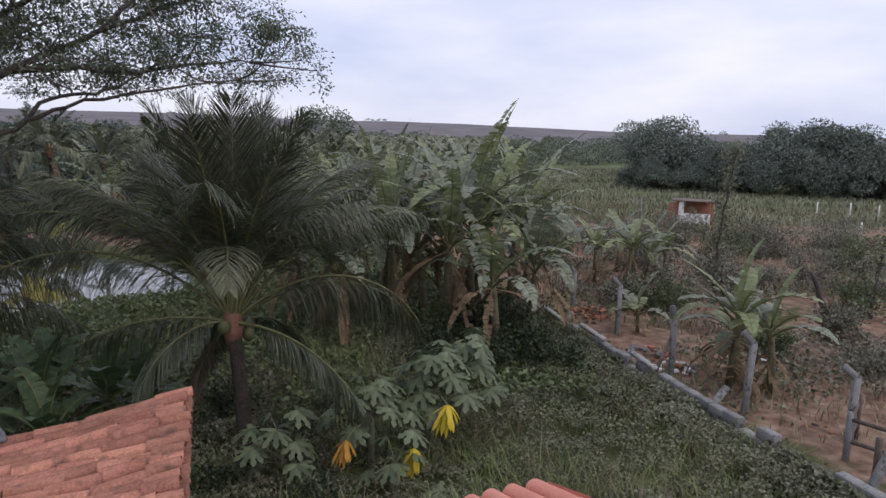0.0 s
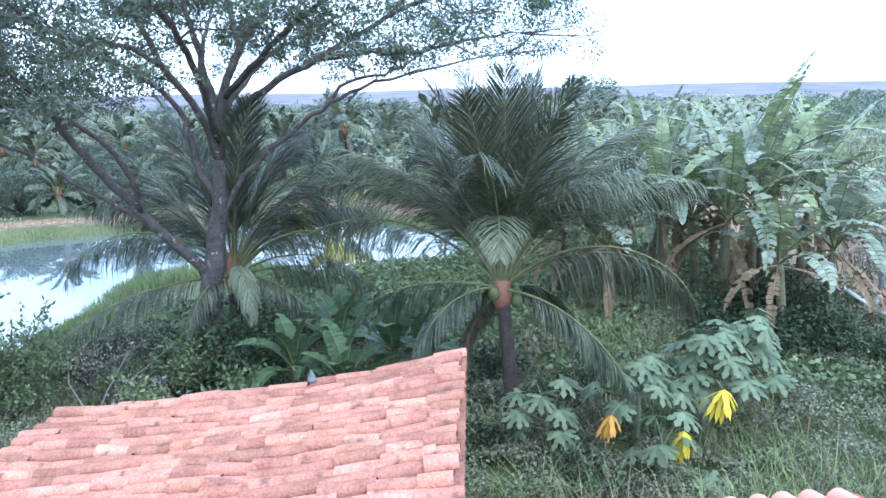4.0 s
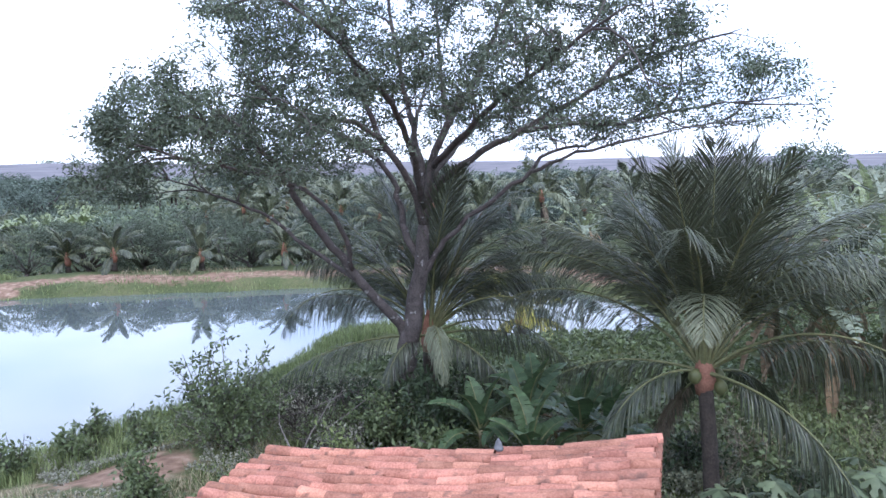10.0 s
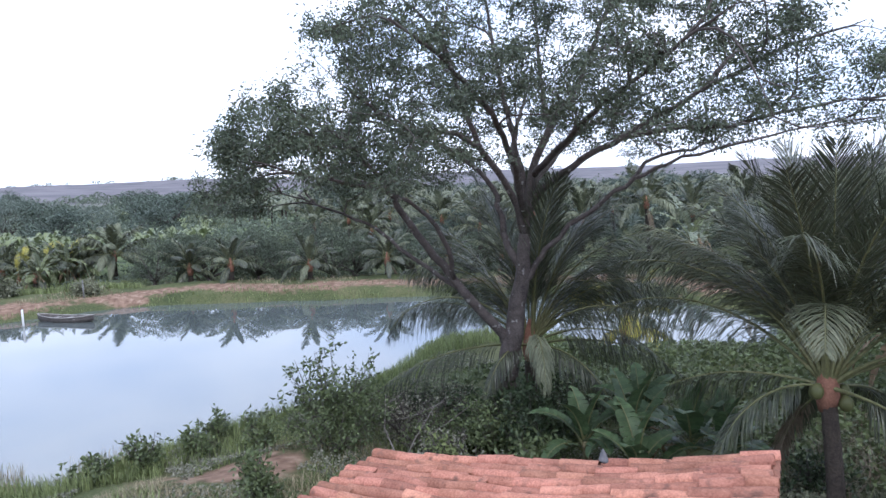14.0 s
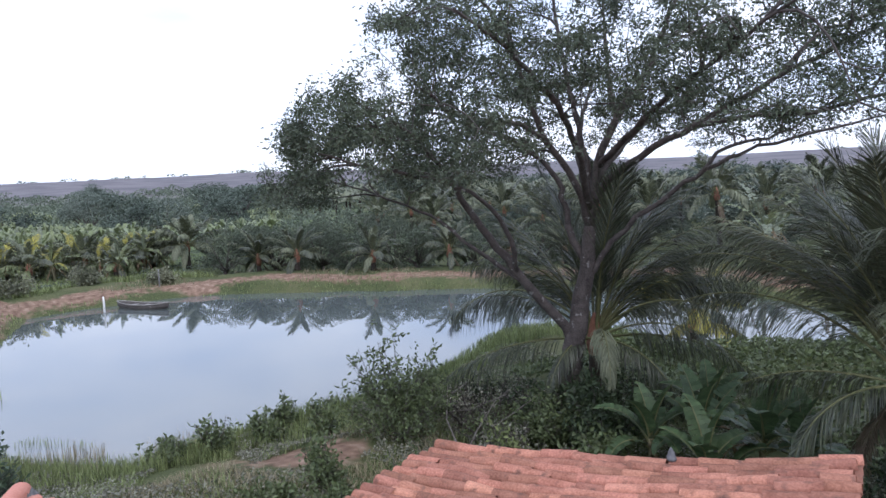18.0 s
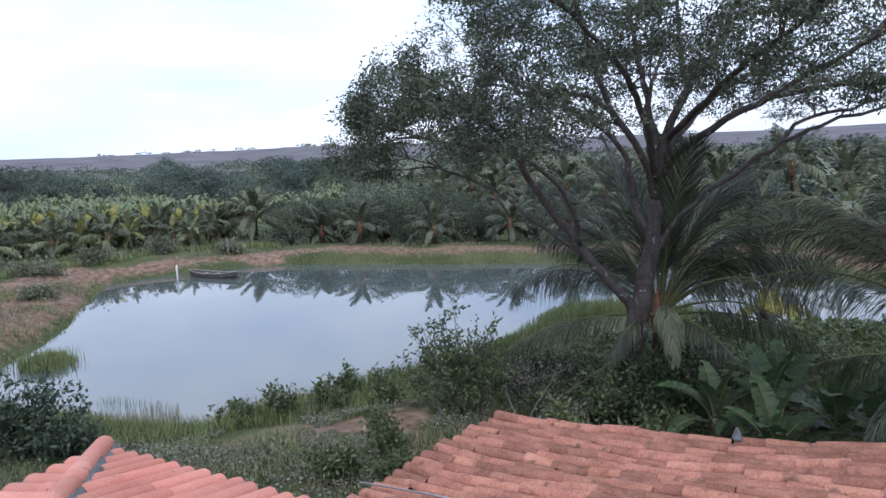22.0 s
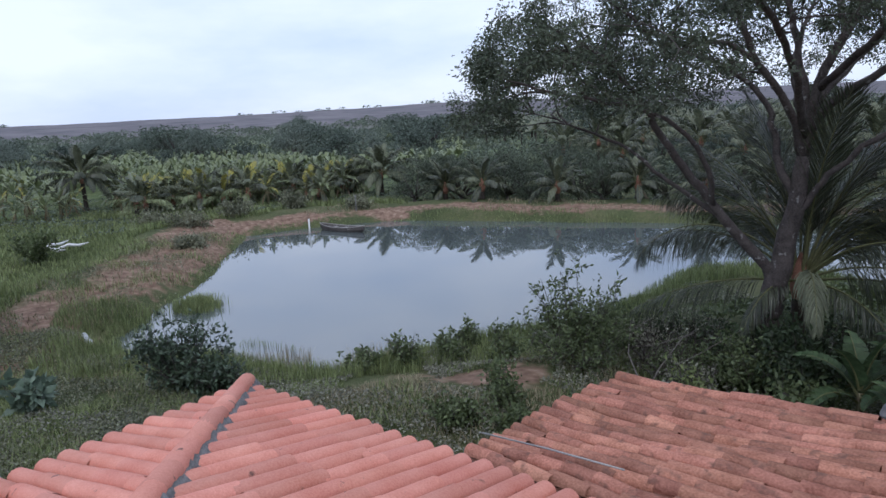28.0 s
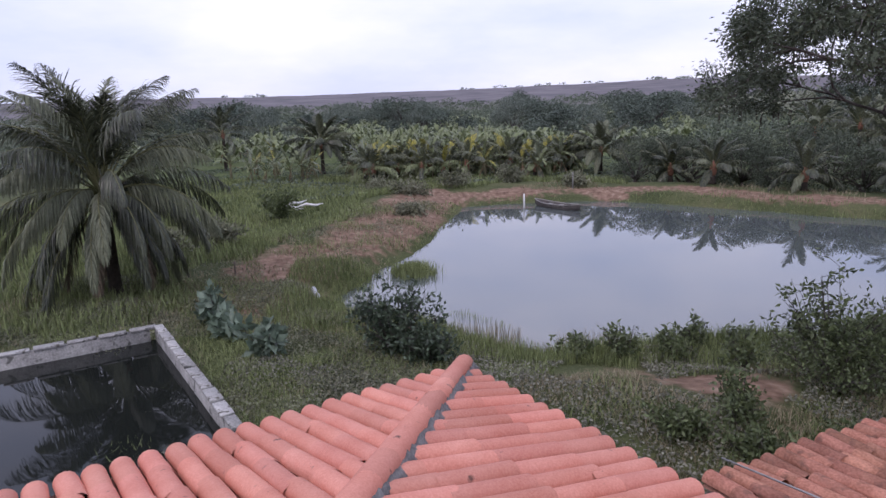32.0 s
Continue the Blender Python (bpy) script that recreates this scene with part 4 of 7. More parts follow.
    arm("limb", 0.06, 0.012, (2.5, -0.6, 6.6), (3.41, -1.2, 6.7), (4.3, -1.8, 6.65), (5.21, -2.3, 6.86), (6.2, -2.6, 6.96))
    arm("limb", 0.072, 0.012, (0.3, 0, 3.35), (0.5, -0.05, 3.65), (0.74, -0.1, 4.06), (1.1, -0.2, 4.47), (1.79, -0.3, 5.04), (2.43, -0.4, 5.52), (3.04, -0.5, 5.88), (3.8, -0.5, 6.16), (4.95, -0.4, 6.38), (6.07, -0.2, 6.62), (7.5, 0, 6.8), bare=0.6)
    arm("limb", 0.045, 0.012, (2.66, -0.42, 5.66), (3.37, 0.2, 6.19), (4.52, 0.8, 6.44), (5.76, 1.4, 7.08), (7.2, 2.0, 7.6))
    arm("limb", 0.055, 0.012, (4.03, -1.0, 7.47), (4.85, -0.4, 8.24), (6.0, 0.2, 8.7), (6.9, 0.6, 8.95))
    # limbs towards the house and away from it
    arm("limb", 0.085, 0.015, (0.42, 0, 5.0), (0.2, -1.2, 6.1), (-0.3, -2.6, 7.1), (-1.1, -3.9, 7.9), (-1.7, -4.8, 8.3))
    arm("limb", 0.080, 0.015, (0.65, 0.1, 5.9), (1.5, -1.3, 6.8), (2.6, -2.7, 7.7), (3.7, -4.0, 8.4))
    arm("limb", 0.085, 0.015, (0.42, 0.1, 4.9), (0.2, 1.6, 6.3), (0.5, 3.4, 7.7), (0.9, 5.0, 8.8))
    arm("limb", 0.075, 0.015, (0.44, 0.1, 5.4), (1.6, 1.7, 6.7), (3.0, 3.2, 7.6), (4.6, 4.4, 8.3))
    # ends of twigs, spread through the crown in loose clouds
    n = 30000
    r, d, h = rng.uniform(-7.4, 9.4, n), rng.uniform(-6, 6, n), rng.uniform(4.8, 11.5, n)
    rho = ((r - 0.85) / 7.9) ** 2 + (d / 6.0) ** 2
    top, low = crown_top(r, np.minimum(rho, 1.0)), crown_low(r, rho)
    cloud_ = np.sin(1.9 * r + 0.7 * d + 1.0) + np.sin(1.6 * d - 0.8 * h + 0.4) + np.sin(2.3 * h + 0.9 * r + 2.0) + 0.7 * np.sin(3.7 * r - 2.9 * h)
    share = np.where(r < -3.2, 1.0, np.where(r > 5.5, 0.55, 0.72)) * (0.55 + 0.45 * smooth(h - low, 0.0, 1.2))
    ok = (rho < 1) & (h < top) & (h > low) & (cloud_ > -0.6) & (rng.random(n) < share)
    ends = (np.stack([r, d, h], -1) @ frame_)[ok]
    at, way = [], []
    twigs = Geo()
    # three ages of branches, each springing from what already stands
    for count, r0, r1, leafy in ((120, 0.030, 0.008, 0.0), (460, 0.015, 0.005, 0.5), (1900, 0.008, 0.003, 1.0)):
        batch, ends = ends[:count], ends[count:]
        have, course = np.concatenate(nodes), np.concatenate(ways)
        for p in batch:
            gap = p - have
            dist = np.linalg.norm(gap, axis=1)
            k = int(np.argmin(dist * (1.25 - 0.35 * np.sum(gap * course, 1) / (dist + 1e-6)) + 0.5 * np.maximum(0, have[:, 2] - p[2])))
            q, ln = have[k], dist[k]
            if ln < 0.12:
                continue
            m1 = q + course[k] * ln * 0.28 + gap[k] * 0.12 + rng.normal(0, 0.04 * ln, 3)
            m2 = q + gap[k] * 0.68 + rng.normal(0, 0.05 * ln, 3) + [0, 0, 0.04 * ln]
            f = np.linspace(0, 1, max(4, int(ln / 0.3)))[:, None]
            line = (1 - f) ** 3 * q + 3 * f * (1 - f) ** 2 * m1 + 3 * f * f * (1 - f) * m2 + f ** 3 * p
            tube(twigs, line, np.linspace(r0 * min(1.0, 0.45 + 0.3 * ln), r1, len(line)), 5 if r0 > 0.012 else 3, 0, False)
            nodes.append(line[1:])
            ways.append(unit(np.gradient(line, axis=0))[1:])
            if rng.random() < leafy:
                m = int(rng.integers(44, 86) * (1.5 if float(p @ frame_[0]) < -3.6 else 1.0))
                run = np.clip(1 - np.abs(rng.normal(0, 0.30, (m, 1))) / max(ln, 0.4), 0, 1)
                i = run[:, 0] * (len(line) - 1)
                a = np.floor(i).astype(int)
                b = np.minimum(a + 1, len(line) - 1)
                on = line[a] + (line[b] - line[a]) * (i - a)[:, None]
                off = rng.normal(0, 1, (m, 3)) * [0.11, 0.11, 0.07]
                at.append(on + off)
                way.append(off * 4 + rng.normal(0, 0.45, (m, 3)) + [0, 0, -0.25])
    for name, g in made:
        part(name, g, M_BARK, tree, smooth=True)
    tagged(part("twigs", twigs, M_BARK, tree, "fine crooked twigs"), kind="stuff")
    at, way = np.concatenate(at), np.concatenate(way)
    g = Geo()
    leaves(g, at, way, rng.uniform(0.060, 0.110, len(at)), rng.uniform(0.027, 0.043, len(at)))
    tagged(part("foliage", g, M_LEAF, tree, "sparse dark green leaves in tufts"), kind="stuff")


build_old_tree()


# ---- bananas ----
def banana_leaf(length, wide, rise, fall, seed, torn=0.5, strips=18):
    """A banana leaf along local +x: a stout midrib and a blade torn into strips. Slot 0 blade, slot 1 midrib."""
    r = np.random.default_rng(seed)
    n = strips
    s = np.linspace(0, 1, n)
    ang = np.radians(rise + (fall - rise) * s ** 1.5)
    d = np.stack([np.cos(ang), 0 * ang, np.sin(ang)], -1)
    pts = np.concatenate([[[0, 0, 0]], np.cumsum(d[:-1] * length / (n - 1), 0)])
    pts[:, 1] += r.uniform(-0.1, 0.1) * length * s ** 2
    g = Geo()
    tube(g, pts, np.interp(s, [0, 0.2, 1], [0.032, 0.02, 0.004]), 5, 1, False)
    half = wide / 2 * np.clip(np.sin(np.pi * np.clip((s - 0.14) / 0.86, 0, 1) ** 0.8), 0, 1) ** 0.55
    up = unit(np.cross(np.cross(d, [0, 0, 1.0]), d))
    for sg in (1.0, -1.0):
        droop = r.uniform(0.05, 0.35)
        for k in range(n // 8, n - 1):
            if r.random() < 0.07 * torn * 2:
                continue
            hang = droop + torn * r.uniform(0, 0.75)
            side = np.array([0, sg, 0.0])
            out = unit(side + up[k] * 0.35 - np.array([0, 0, hang]) + d[k] * 0.25)
            gapk = torn * r.uniform(0.0, 0.22)
            a, b = pts[k], pts[k + 1] - d[k] * gapk * length / n
            w0, w1 = half[k], half[k + 1] * r.uniform(0.85, 1.05)
            m0, m1 = a + (side * 0.8 + up[k] * 0.3) * w0 * 0.5, b + (side * 0.8 + up[k] * 0.3) * w1 * 0.5
            e0, e1 = m0 + out * w0 * 0.55, m1 + out * w1 * 0.55
            g.add([a, b, m1, m0, e1, e0], [[0, 1, 2, 3], [3, 2, 4, 5]])
    return g


def banana_plant(at, height, count, leaf, label, seed, mats=(M_BANANA,), dry=2, upright=0.6, group="", wide=0.5, torn=0.5, strips=18, skirt=0.0):
    plant = thing("banana_plant", Matrix.Translation(at), label, "banana plant", group)
    r = random.Random(seed)
    stem = height * 0.46
    g = Geo()
    lean = Vector((r.uniform(-0.12, 0.12), r.uniform(-0.12, 0.12), 0)) * height * 0.4
    tube(g, [(0, 0, -0.1), lean * 0.3 + Vector((0, 0, stem * 0.4)), lean * 0.7 + Vector((0, 0, stem * 0.8)), lean + Vector((0, 0, stem))], [0.10 * height / 4 + 0.02, 0.08 * height / 4 + 0.02, 0.06 * height / 4 + 0.02, 0.04], 9)
    part("stem", g, M_BSTEM, plant, smooth=True)
    for k in range(count):
        f = k / max(count - 1, 1)
        rise = 82 - 46 * f ** upright + r.uniform(-8, 8)
        fall = rise - 35 - 85 * f + r.uniform(-15, 15)
        g = banana_leaf(leaf * r.uniform(0.8, 1.1), wide * r.uniform(0.85, 1.15), rise, max(fall, -85), seed * 50 + k, torn, strips)
        part("leaf", g, [r.choice(mats), M_RACHIS], plant, m=Matrix.Translation(lean + Vector((0, 0, stem - 0.05 - 0.25 * f))) @ pose(0, 0, 0, 0, 0, k * 137.5 + r.uniform(-25, 25)))
    for k in range(dry):
        g = banana_leaf(leaf * r.uniform(0.6, 0.85), wide * r.uniform(0.4, 0.6), r.uniform(-60, 10), -86, seed * 50 + 30 + k, 0.9)
        part("dead_leaf", g, [M_BANANA_DRY, M_BANANA_DRY], plant, "brown hanging dead leaf", m=Matrix.Translation(lean + Vector((0, 0, stem - 0.3 - skirt * r.random()))) @ pose(0, 0, 0, 0, 0, r.uniform(0, 360)))
    return plant


def on_ground(x, y, sink=0.0):
    return Vector((x, y, float(ground_z(x, y)[0]) - sink))


# young plants with broad whole leaves behind the annex
for k, (x, y, h) in enumerate(((-7.3, 10.3, 1.9), (-6.5, 10.7, 2.3), (-5.6, 11.0, 2.4), (-5.0, 11.3, 2.1), (-6.9, 11.6, 2.4), (-5.9, 9.9, 1.7))):
    banana_plant(on_ground(x, y), h, 9, 1.3, "young banana plant with broad whole dark leaves", 60 + k, (M_BANANA_YOUNG,), 1, 0.8, "young bananas behind the annex", 0.46, 0.3)

# the tall tattered stand beyond the near palm
STAND = ((-1.2, 18.8, 5.6), (0.3, 18.2, 6.0), (1.3, 19.2, 6.3), (-2.6, 20.4, 5.7), (2.3, 20.8, 6.1), (0.4, 21.4, 5.6), (-4.2, 19.6, 5.2), (3.1, 22.8, 5.4), (-1.0, 23.4, 6.0), (1.6, 16.9, 4.4), (-2.4, 17.6, 4.6), (-0.4, 20.2, 5.4), (1.0, 20.2, 6.6), (-3.2, 18.2, 4.9), (2.7, 18.6, 4.6), (-1.8, 21.8, 5.8))
protos = []
for k, (x, y, h) in enumerate(STAND):
    protos.append(banana_plant(on_ground(x, y), h, 12, 0.58 * h, "tall banana plant with tattered grey-green leaves", 80 + k, (M_BANANA, M_BANANA, M_BANANA_PALE), 4, 1.0, "banana stand", 0.58, 1.1, 28))
r = random.Random(5)
for k in range(64):
    while True:
        az, dist = radians(r.uniform(-30, 6)), r.uniform(22, 78)
        x, y = math.sin(az) * dist, math.cos(az) * dist
        if shore_distance([(x, y)])[0] > 2.5 and not (x > 1.5 and dist < 40):
            break
    m = Matrix.Translation(on_ground(x, y)) @ pose(0, 0, 0, 0, 0, r.uniform(0, 360)) @ Matrix.Scale(r.uniform(0.72, 1.0), 4)
    q = copy_thing(protos[k % len(protos)], m)
    q.matrix_basis = m
# pale smaller plants past the broken wall
for k, (x, y, h, n) in enumerate(((6.9, 15.0, 4.1, 10), (7.7, 14.7, 3.3, 9), (7.2, 15.6, 3.0, 8), (5.95, 19.3, 1.7, 7), (6.9, 24.3, 4.2, 10), (7.8, 25.0, 3.4, 9), (6.2, 26.5, 3.2, 8), (9.0, 26.2, 3.2, 8), (7.6, 28.5, 3.4, 8), (8.9, 19.0, 1.8, 6))):
    banana_plant(on_ground(x, y), h, n, 0.75 + 0.27 * h, "pale yellow-green banana plant with ragged leaves past the wall", 120 + k, (M_BANANA_PALE, M_BANANA_PALE, M_BANANA), 10 if h > 2.9 else 2, 0.28, "bananas past the wall", 0.44, 0.5, 20, 1.3)
# the yellow-green plantation beyond the pond
low = [banana_plant(on_ground(x, y), h, 11, 2.1, "yellow-green banana plant in the field beyond the pond", 140 + k, mm, 2, 0.36, "bananas beyond the pond", 0.34, 1.2)
       for k, (x, y, h, mm) in enumerate(((-58.5, 3.4, 3.3, (M_BANANA_PALE,)), (-56.3, 7.6, 3.5, (M_BANANA_PALE, M_BANANA_PALE, M_FROND_YELLOW)), (-54.6, 11.6, 3.3, (M_BANANA_PALE, M_BANANA)), (-64, 1.2, 3.5, (M_BANANA,))))]
for k in range(74):
    while True:
        az, dist = radians(r.uniform(-104, -75.5)), 59 + 45 * r.random() ** 1.5
        x, y = math.sin(az) * dist, math.cos(az) * dist
        if shore_distance([(x, y)])[0] > 7:
            break
    m = Matrix.Translation(on_ground(x, y)) @ pose(0, 0, 0, 0, 0, r.uniform(0, 360)) @ Matrix.Scale(r.uniform(0.75, 1.15), 4)
    q = copy_thing(low[k % len(low)], m)
    q.matrix_basis = m

# the front row, close behind the bank
for k in range(26):
    f = (k + r.uniform(-0.35, 0.35)) / 25
    az, dist = radians(-74.5 - 19.0 * f), 60.0 + 2.0 * f + r.uniform(-1.0, 5.0)
    x, y = math.sin(az) * dist, math.cos(az) * dist
    m = Matrix.Translation(on_ground(x, y)) @ pose(0, 0, 0, 0, 0, r.uniform(0, 360)) @ Matrix.Scale(r.uniform(0.85, 1.3), 4)
    copy_thing(low[k % 3], m).matrix_basis = m

# ---- more palms: round the pond and the plantation beyond ----
def small_palm(x, y, height, length, seed, label, mats=(M_FROND,), dead=0, detail=30, group="", hang=0.6, count=17, wide=0.07):
    return coconut_palm("coconut_palm", on_ground(x, y), height, crown(seed, count, length, 0.6, mats, dead, hang), label, seed, detail, (0.19, 0.15), (0, 0), 0.95, 0, wide, group)


def beyond_bank(az, gap):
    """A place on the far side of the pond in a direction from the house, so many metres past the shore."""
    a, dist = radians(az), 36.0
    while shore_distance([(math.sin(a) * dist, math.cos(a) * dist)])[0] < gap or dist < 39:
        dist += 0.25
    return math.sin(a) * dist, math.cos(a) * dist


coconut_palm("coconut_palm", on_ground(-57.4, 17.6), 1.7, crown(201, 30, 3.6, 0.1, (M_FROND, M_FROND, M_FROND_PALE), 1, 0.8), "coconut palm with a round crown on the far bank", 201, 56, (0.19, 0.15), (0, 0), 0.95, 0, 0.085)
coconut_palm("coconut_palm", on_ground(-66.0, -6.6), 2.6, crown(202, 28, 3.8, 0.1, (M_FROND, M_FROND, M_FROND_PALE), 1, 0.8), "dark coconut palm in the field beyond the pond", 202, 56, (0.19, 0.15), (0, 0), 0.95, 0, 0.085)
small_palm(-74.0, -17.5, 3.6, 4.0, 203, "dark coconut palm in the field beyond the pond", detail=40, wide=0.06)
TANK_PALM = crown(204, 40, 4.2, 0.8, (M_FROND, M_FROND, M_FROND_PALE), 0, 1.2) + [(k * 41, 24 - 60 * ((k * 0.618) % 1), -88, 3.4 + 0.7 * ((k * 0.37) % 1), M_FROND if k % 3 else M_FROND_PALE, 1.2) for k in range(26)] + [(70 * k, -50, -88, 3.0, M_FROND_DRY, 0.8) for k in range(5)]
coconut_palm("coconut_palm", on_ground(-22.0, -8.9), 3.0, TANK_PALM, "coconut palm with drooping fronds behind the water tank", 204, 90, (0.19, 0.15), (0, 0), 1.0, 0, 0.036)
small_palm(-14.5, 23.4, 1.3, 3.0, 205, "low yellowing coconut palm at the water's edge", (M_FROND_YELLOW, M_FROND_YELLOW, M_FROND), 0, 50, wide=0.045)
for k, (x, y) in enumerate(beyond_bank(*q) for q in ((-64.5, 5.2), (-58.2, 5.0), (-51.7, 5.4), (-46.6, 5.5), (-67.6, 7.5), (-42.0, 6.0))):
    small_palm(x, y, 0.8, 2.5, 210 + k, "low coconut palm with dead hanging fronds on the far bank", (M_FROND, M_FROND_PALE), 1, 40, "palms on the far bank", wide=0.06, count=20)
row_palm = small_palm(-58.9, 15.2, 0.9, 2.9, 215, "low yellow-green coconut palm among the bananas", (M_FROND_PALE, M_FROND_PALE, M_BANANA_PALE, M_FROND_YELLOW, M_FROND), 0, 34, "palms among the bananas", wide=0.06, count=16)
for k in range(20):
    az, dist = radians(-76.4 - 0.82 * k + r.uniform(-0.5, 0.5)), 57.5 + r.uniform(-1, 5)
    m = Matrix.Translation(on_ground(math.sin(az) * dist, math.cos(az) * dist)) @ pose(0, 0, 0, 0, 0, r.uniform(0, 360)) @ Matrix.Scale(r.uniform(0.75, 1.1), 4)
    copy_thing(row_palm, m).matrix_basis = m
field = [small_palm(-44 + 8 * k, 46 + 5 * k, 2.2 + 0.5 * k, 3.7, 220 + k, "coconut palm in the plantation beyond the pond", (M_FROND, M_FROND_PALE, M_FROND_PALE), k % 2, 26, "coconut plantation", wide=0.12, count=18) for k in range(4)]
for k in range(80):
    while True:
        az, dist = radians(r.uniform(-58, -4)), 56 + 80 * r.random() ** 0.8
        x, y = math.sin(az) * dist, math.cos(az) * dist
        if shore_distance([(x, y)])[0] > 4 and not (az > radians(-16) and dist < 70):
            break
    m = Matrix.Translation(on_ground(x, y)) @ pose(0, 0, 0, r.uniform(-5, 5), r.uniform(-5, 5), r.uniform(0, 360)) @ Matrix.Scale(r.uniform(0.8, 1.2), 4)
    q = copy_thing(field[k % 4], m)
    q.matrix_basis = m


# ---- broad-leaved trees and woods ----
def leaf_tree(name, at, height, radius, label, seed, size=0.3, count=1500, mt=M_FARTREE_HAZED, flat=0.75, trunk_r=0.16, group="", bare=0.3):
    """A trunk with forking limbs and an uneven crown of many leaf tufts."""
    q = np.random.default_rng(seed)
    tree = thing(name, Matrix.Translation(at), label, "tree", group)
    g = Geo()
    fork = height * bare
    tube(g, [(0, 0, -0.2), (q.normal(0, 0.05), q.normal(0, 0.05), fork * 0.5), (q.normal(0, 0.1), q.normal(0, 0.1), fork)], [trunk_r * 1.3, trunk_r, trunk_r * 0.85], 8)
    at_, way_ = [], []
    lobes = int(9 + radius * 2)
    for k in range(lobes):
        a, e = q.uniform(0, 6.28), q.uniform(-0.75 if bare < 0.15 else -0.15, 1.25)
        rr = radius * q.uniform(0.55, 0.95)
        c = np.array([math.cos(a) * math.cos(e) * rr, math.sin(a) * math.cos(e) * rr, fork + (height - fork) * 0.42 + math.sin(e) * (height - fork) * 0.5 * q.uniform(0.7, 1.0)])
        tube(g, [(0, 0, fork), c * [0.5, 0.5, 0.5] + [0, 0, fork * 0.45], c], [trunk_r * 0.55, trunk_r * 0.3, 0.02], 5)
        m = count // lobes
        sp = radius * q.uniform(0.26, 0.42)
        d = unit(q.normal(size=(m, 3)))
        rad = sp * q.uniform(0.25, 1.0, m) ** 0.5 * (1 + 0.25 * np.sin(5 * d[:, 0] + k) * np.sin(4 * d[:, 2]))
        at_.append(c + d * rad[:, None] * [1.15, 1.15, flat])
        way_.append(d + q.normal(0, 0.6, (m, 3)) - [0, 0, 0.2])
    part("trunk", g, M_BARK, tree, smooth=True)
    g = Geo()
    at_ = np.concatenate(at_)
    leaves(g, at_, np.concatenate(way_), size * q.uniform(0.7, 1.3, len(at_)), size * 0.5)
    tagged(part("crown", g, mt, tree), kind="stuff")
    return tree


for k, (az, gap, h, rd) in enumerate(((-70.2, 8, 3.1, 2.392), (-68.2, 10.5, 3.7, 2.668), (-66.2, 8, 3.2, 2.392), (-62.4, 8.5, 3.6, 2.576), (-60.4, 7.5, 3.2, 2.392), (-56.4, 8.5, 3.8, 2.76), (-54.4, 8, 3.4, 2.484), (-49.4, 8.5, 3.6, 2.668), (-64.2, 13, 4.2, 2.944), (-58.5, 13.5, 4.2, 3.036), (-44.4, 8.5, 3.4, 2.576), (-39.8, 8.5, 3.2, 2.392))):
    x, y = beyond_bank(az, gap)
    leaf_tree("bank_tree", on_ground(x, y), h, rd, "dense dark green tree on the far bank", 300 + k, 0.13, 6500, M_BANKTREE, 0.8, 0.16, "trees on the far bank", 0.1)
scrub = [leaf_tree("scrub_tree", on_ground(25 + 9.0 * k, 82 + 3 * k), (7.4, 5.4, 8.4, 6.0, 4.2)[k], (4.2, 3.4, 3.6, 4.6, 3.2)[k], "dark bushy tree at the edge of the dry field", 320 + k, 0.27, 6000, M_EDGETREE_HAZED, 0.7, 0.2, "trees at the edge of the field", (0.16, 0.1, 0.22, 0.12, 0.06)[k]) for k in range(5)]
for k in range(52):
    az = radians(15.8 + 26 * ((k * 0.618) % 1)) if k < 44 else radians(r.uniform(3, 12.5))
    dist = (r.uniform(80, 90) if k % 3 else r.uniform(92, 125)) if k < 44 else r.uniform(200, 260)
    grow = r.uniform(0.55, 1.2) * (1 + max(0, min(dist, 125) - 90) / 160) * (1 if k < 44 else 0.7)
    m = Matrix.Translation(on_ground(math.sin(az) * dist, math.cos(az) * dist)) @ pose(0, 0, 0, 0, 0, r.uniform(0, 360)) @ Matrix.Diagonal((grow * r.uniform(0.8, 1.25), grow * r.uniform(0.8, 1.25), grow * r.uniform(0.75, 1.05), 1))
    copy_thing(scrub[k % 5], m).matrix_basis = m
for k in range(22):
    az, dist = radians(r.uniform(-112, -62)), r.uniform(105, 190)
    m = Matrix.Translation(on_ground(math.sin(az) * dist, math.cos(az) * dist)) @ pose(0, 0, 0, 0, 0, r.uniform(0, 360)) @ Matrix.Scale(r.uniform(0.7, 1.1), 4)
    copy_thing(scrub[k % 5], m).matrix_basis = m
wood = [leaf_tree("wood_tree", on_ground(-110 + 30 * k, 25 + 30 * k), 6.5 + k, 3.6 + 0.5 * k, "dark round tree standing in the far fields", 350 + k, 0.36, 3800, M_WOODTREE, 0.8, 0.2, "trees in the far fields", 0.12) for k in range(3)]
for k in range(78):
    az, dist = (radians(r.uniform(-112, -24)), r.uniform(100, 250)) if k < 46 else (radians(r.uniform(-52, -22)), r.uniform(60, 110))
    grow = r.uniform(0.6, 1.15) * (0.75 + dist / 400) * (1.0 if k < 46 else 0.62)
    m = Matrix.Translation(on_ground(math.sin(az) * dist, math.cos(az) * dist)) @ pose(0, 0, 0, 0, 0, r.uniform(0, 360)) @ Matrix.Diagonal((grow * r.uniform(0.9, 1.5), grow * r.uniform(0.9, 1.5), grow * 0.8, 1))
    copy_thing(wood[k % 3], m).matrix_basis = m
leaf_tree("lone_tree", on_ground(-26, 146), 11.5, 6.0, "tall round tree standing above the plantation", 340, 0.6, 2600)


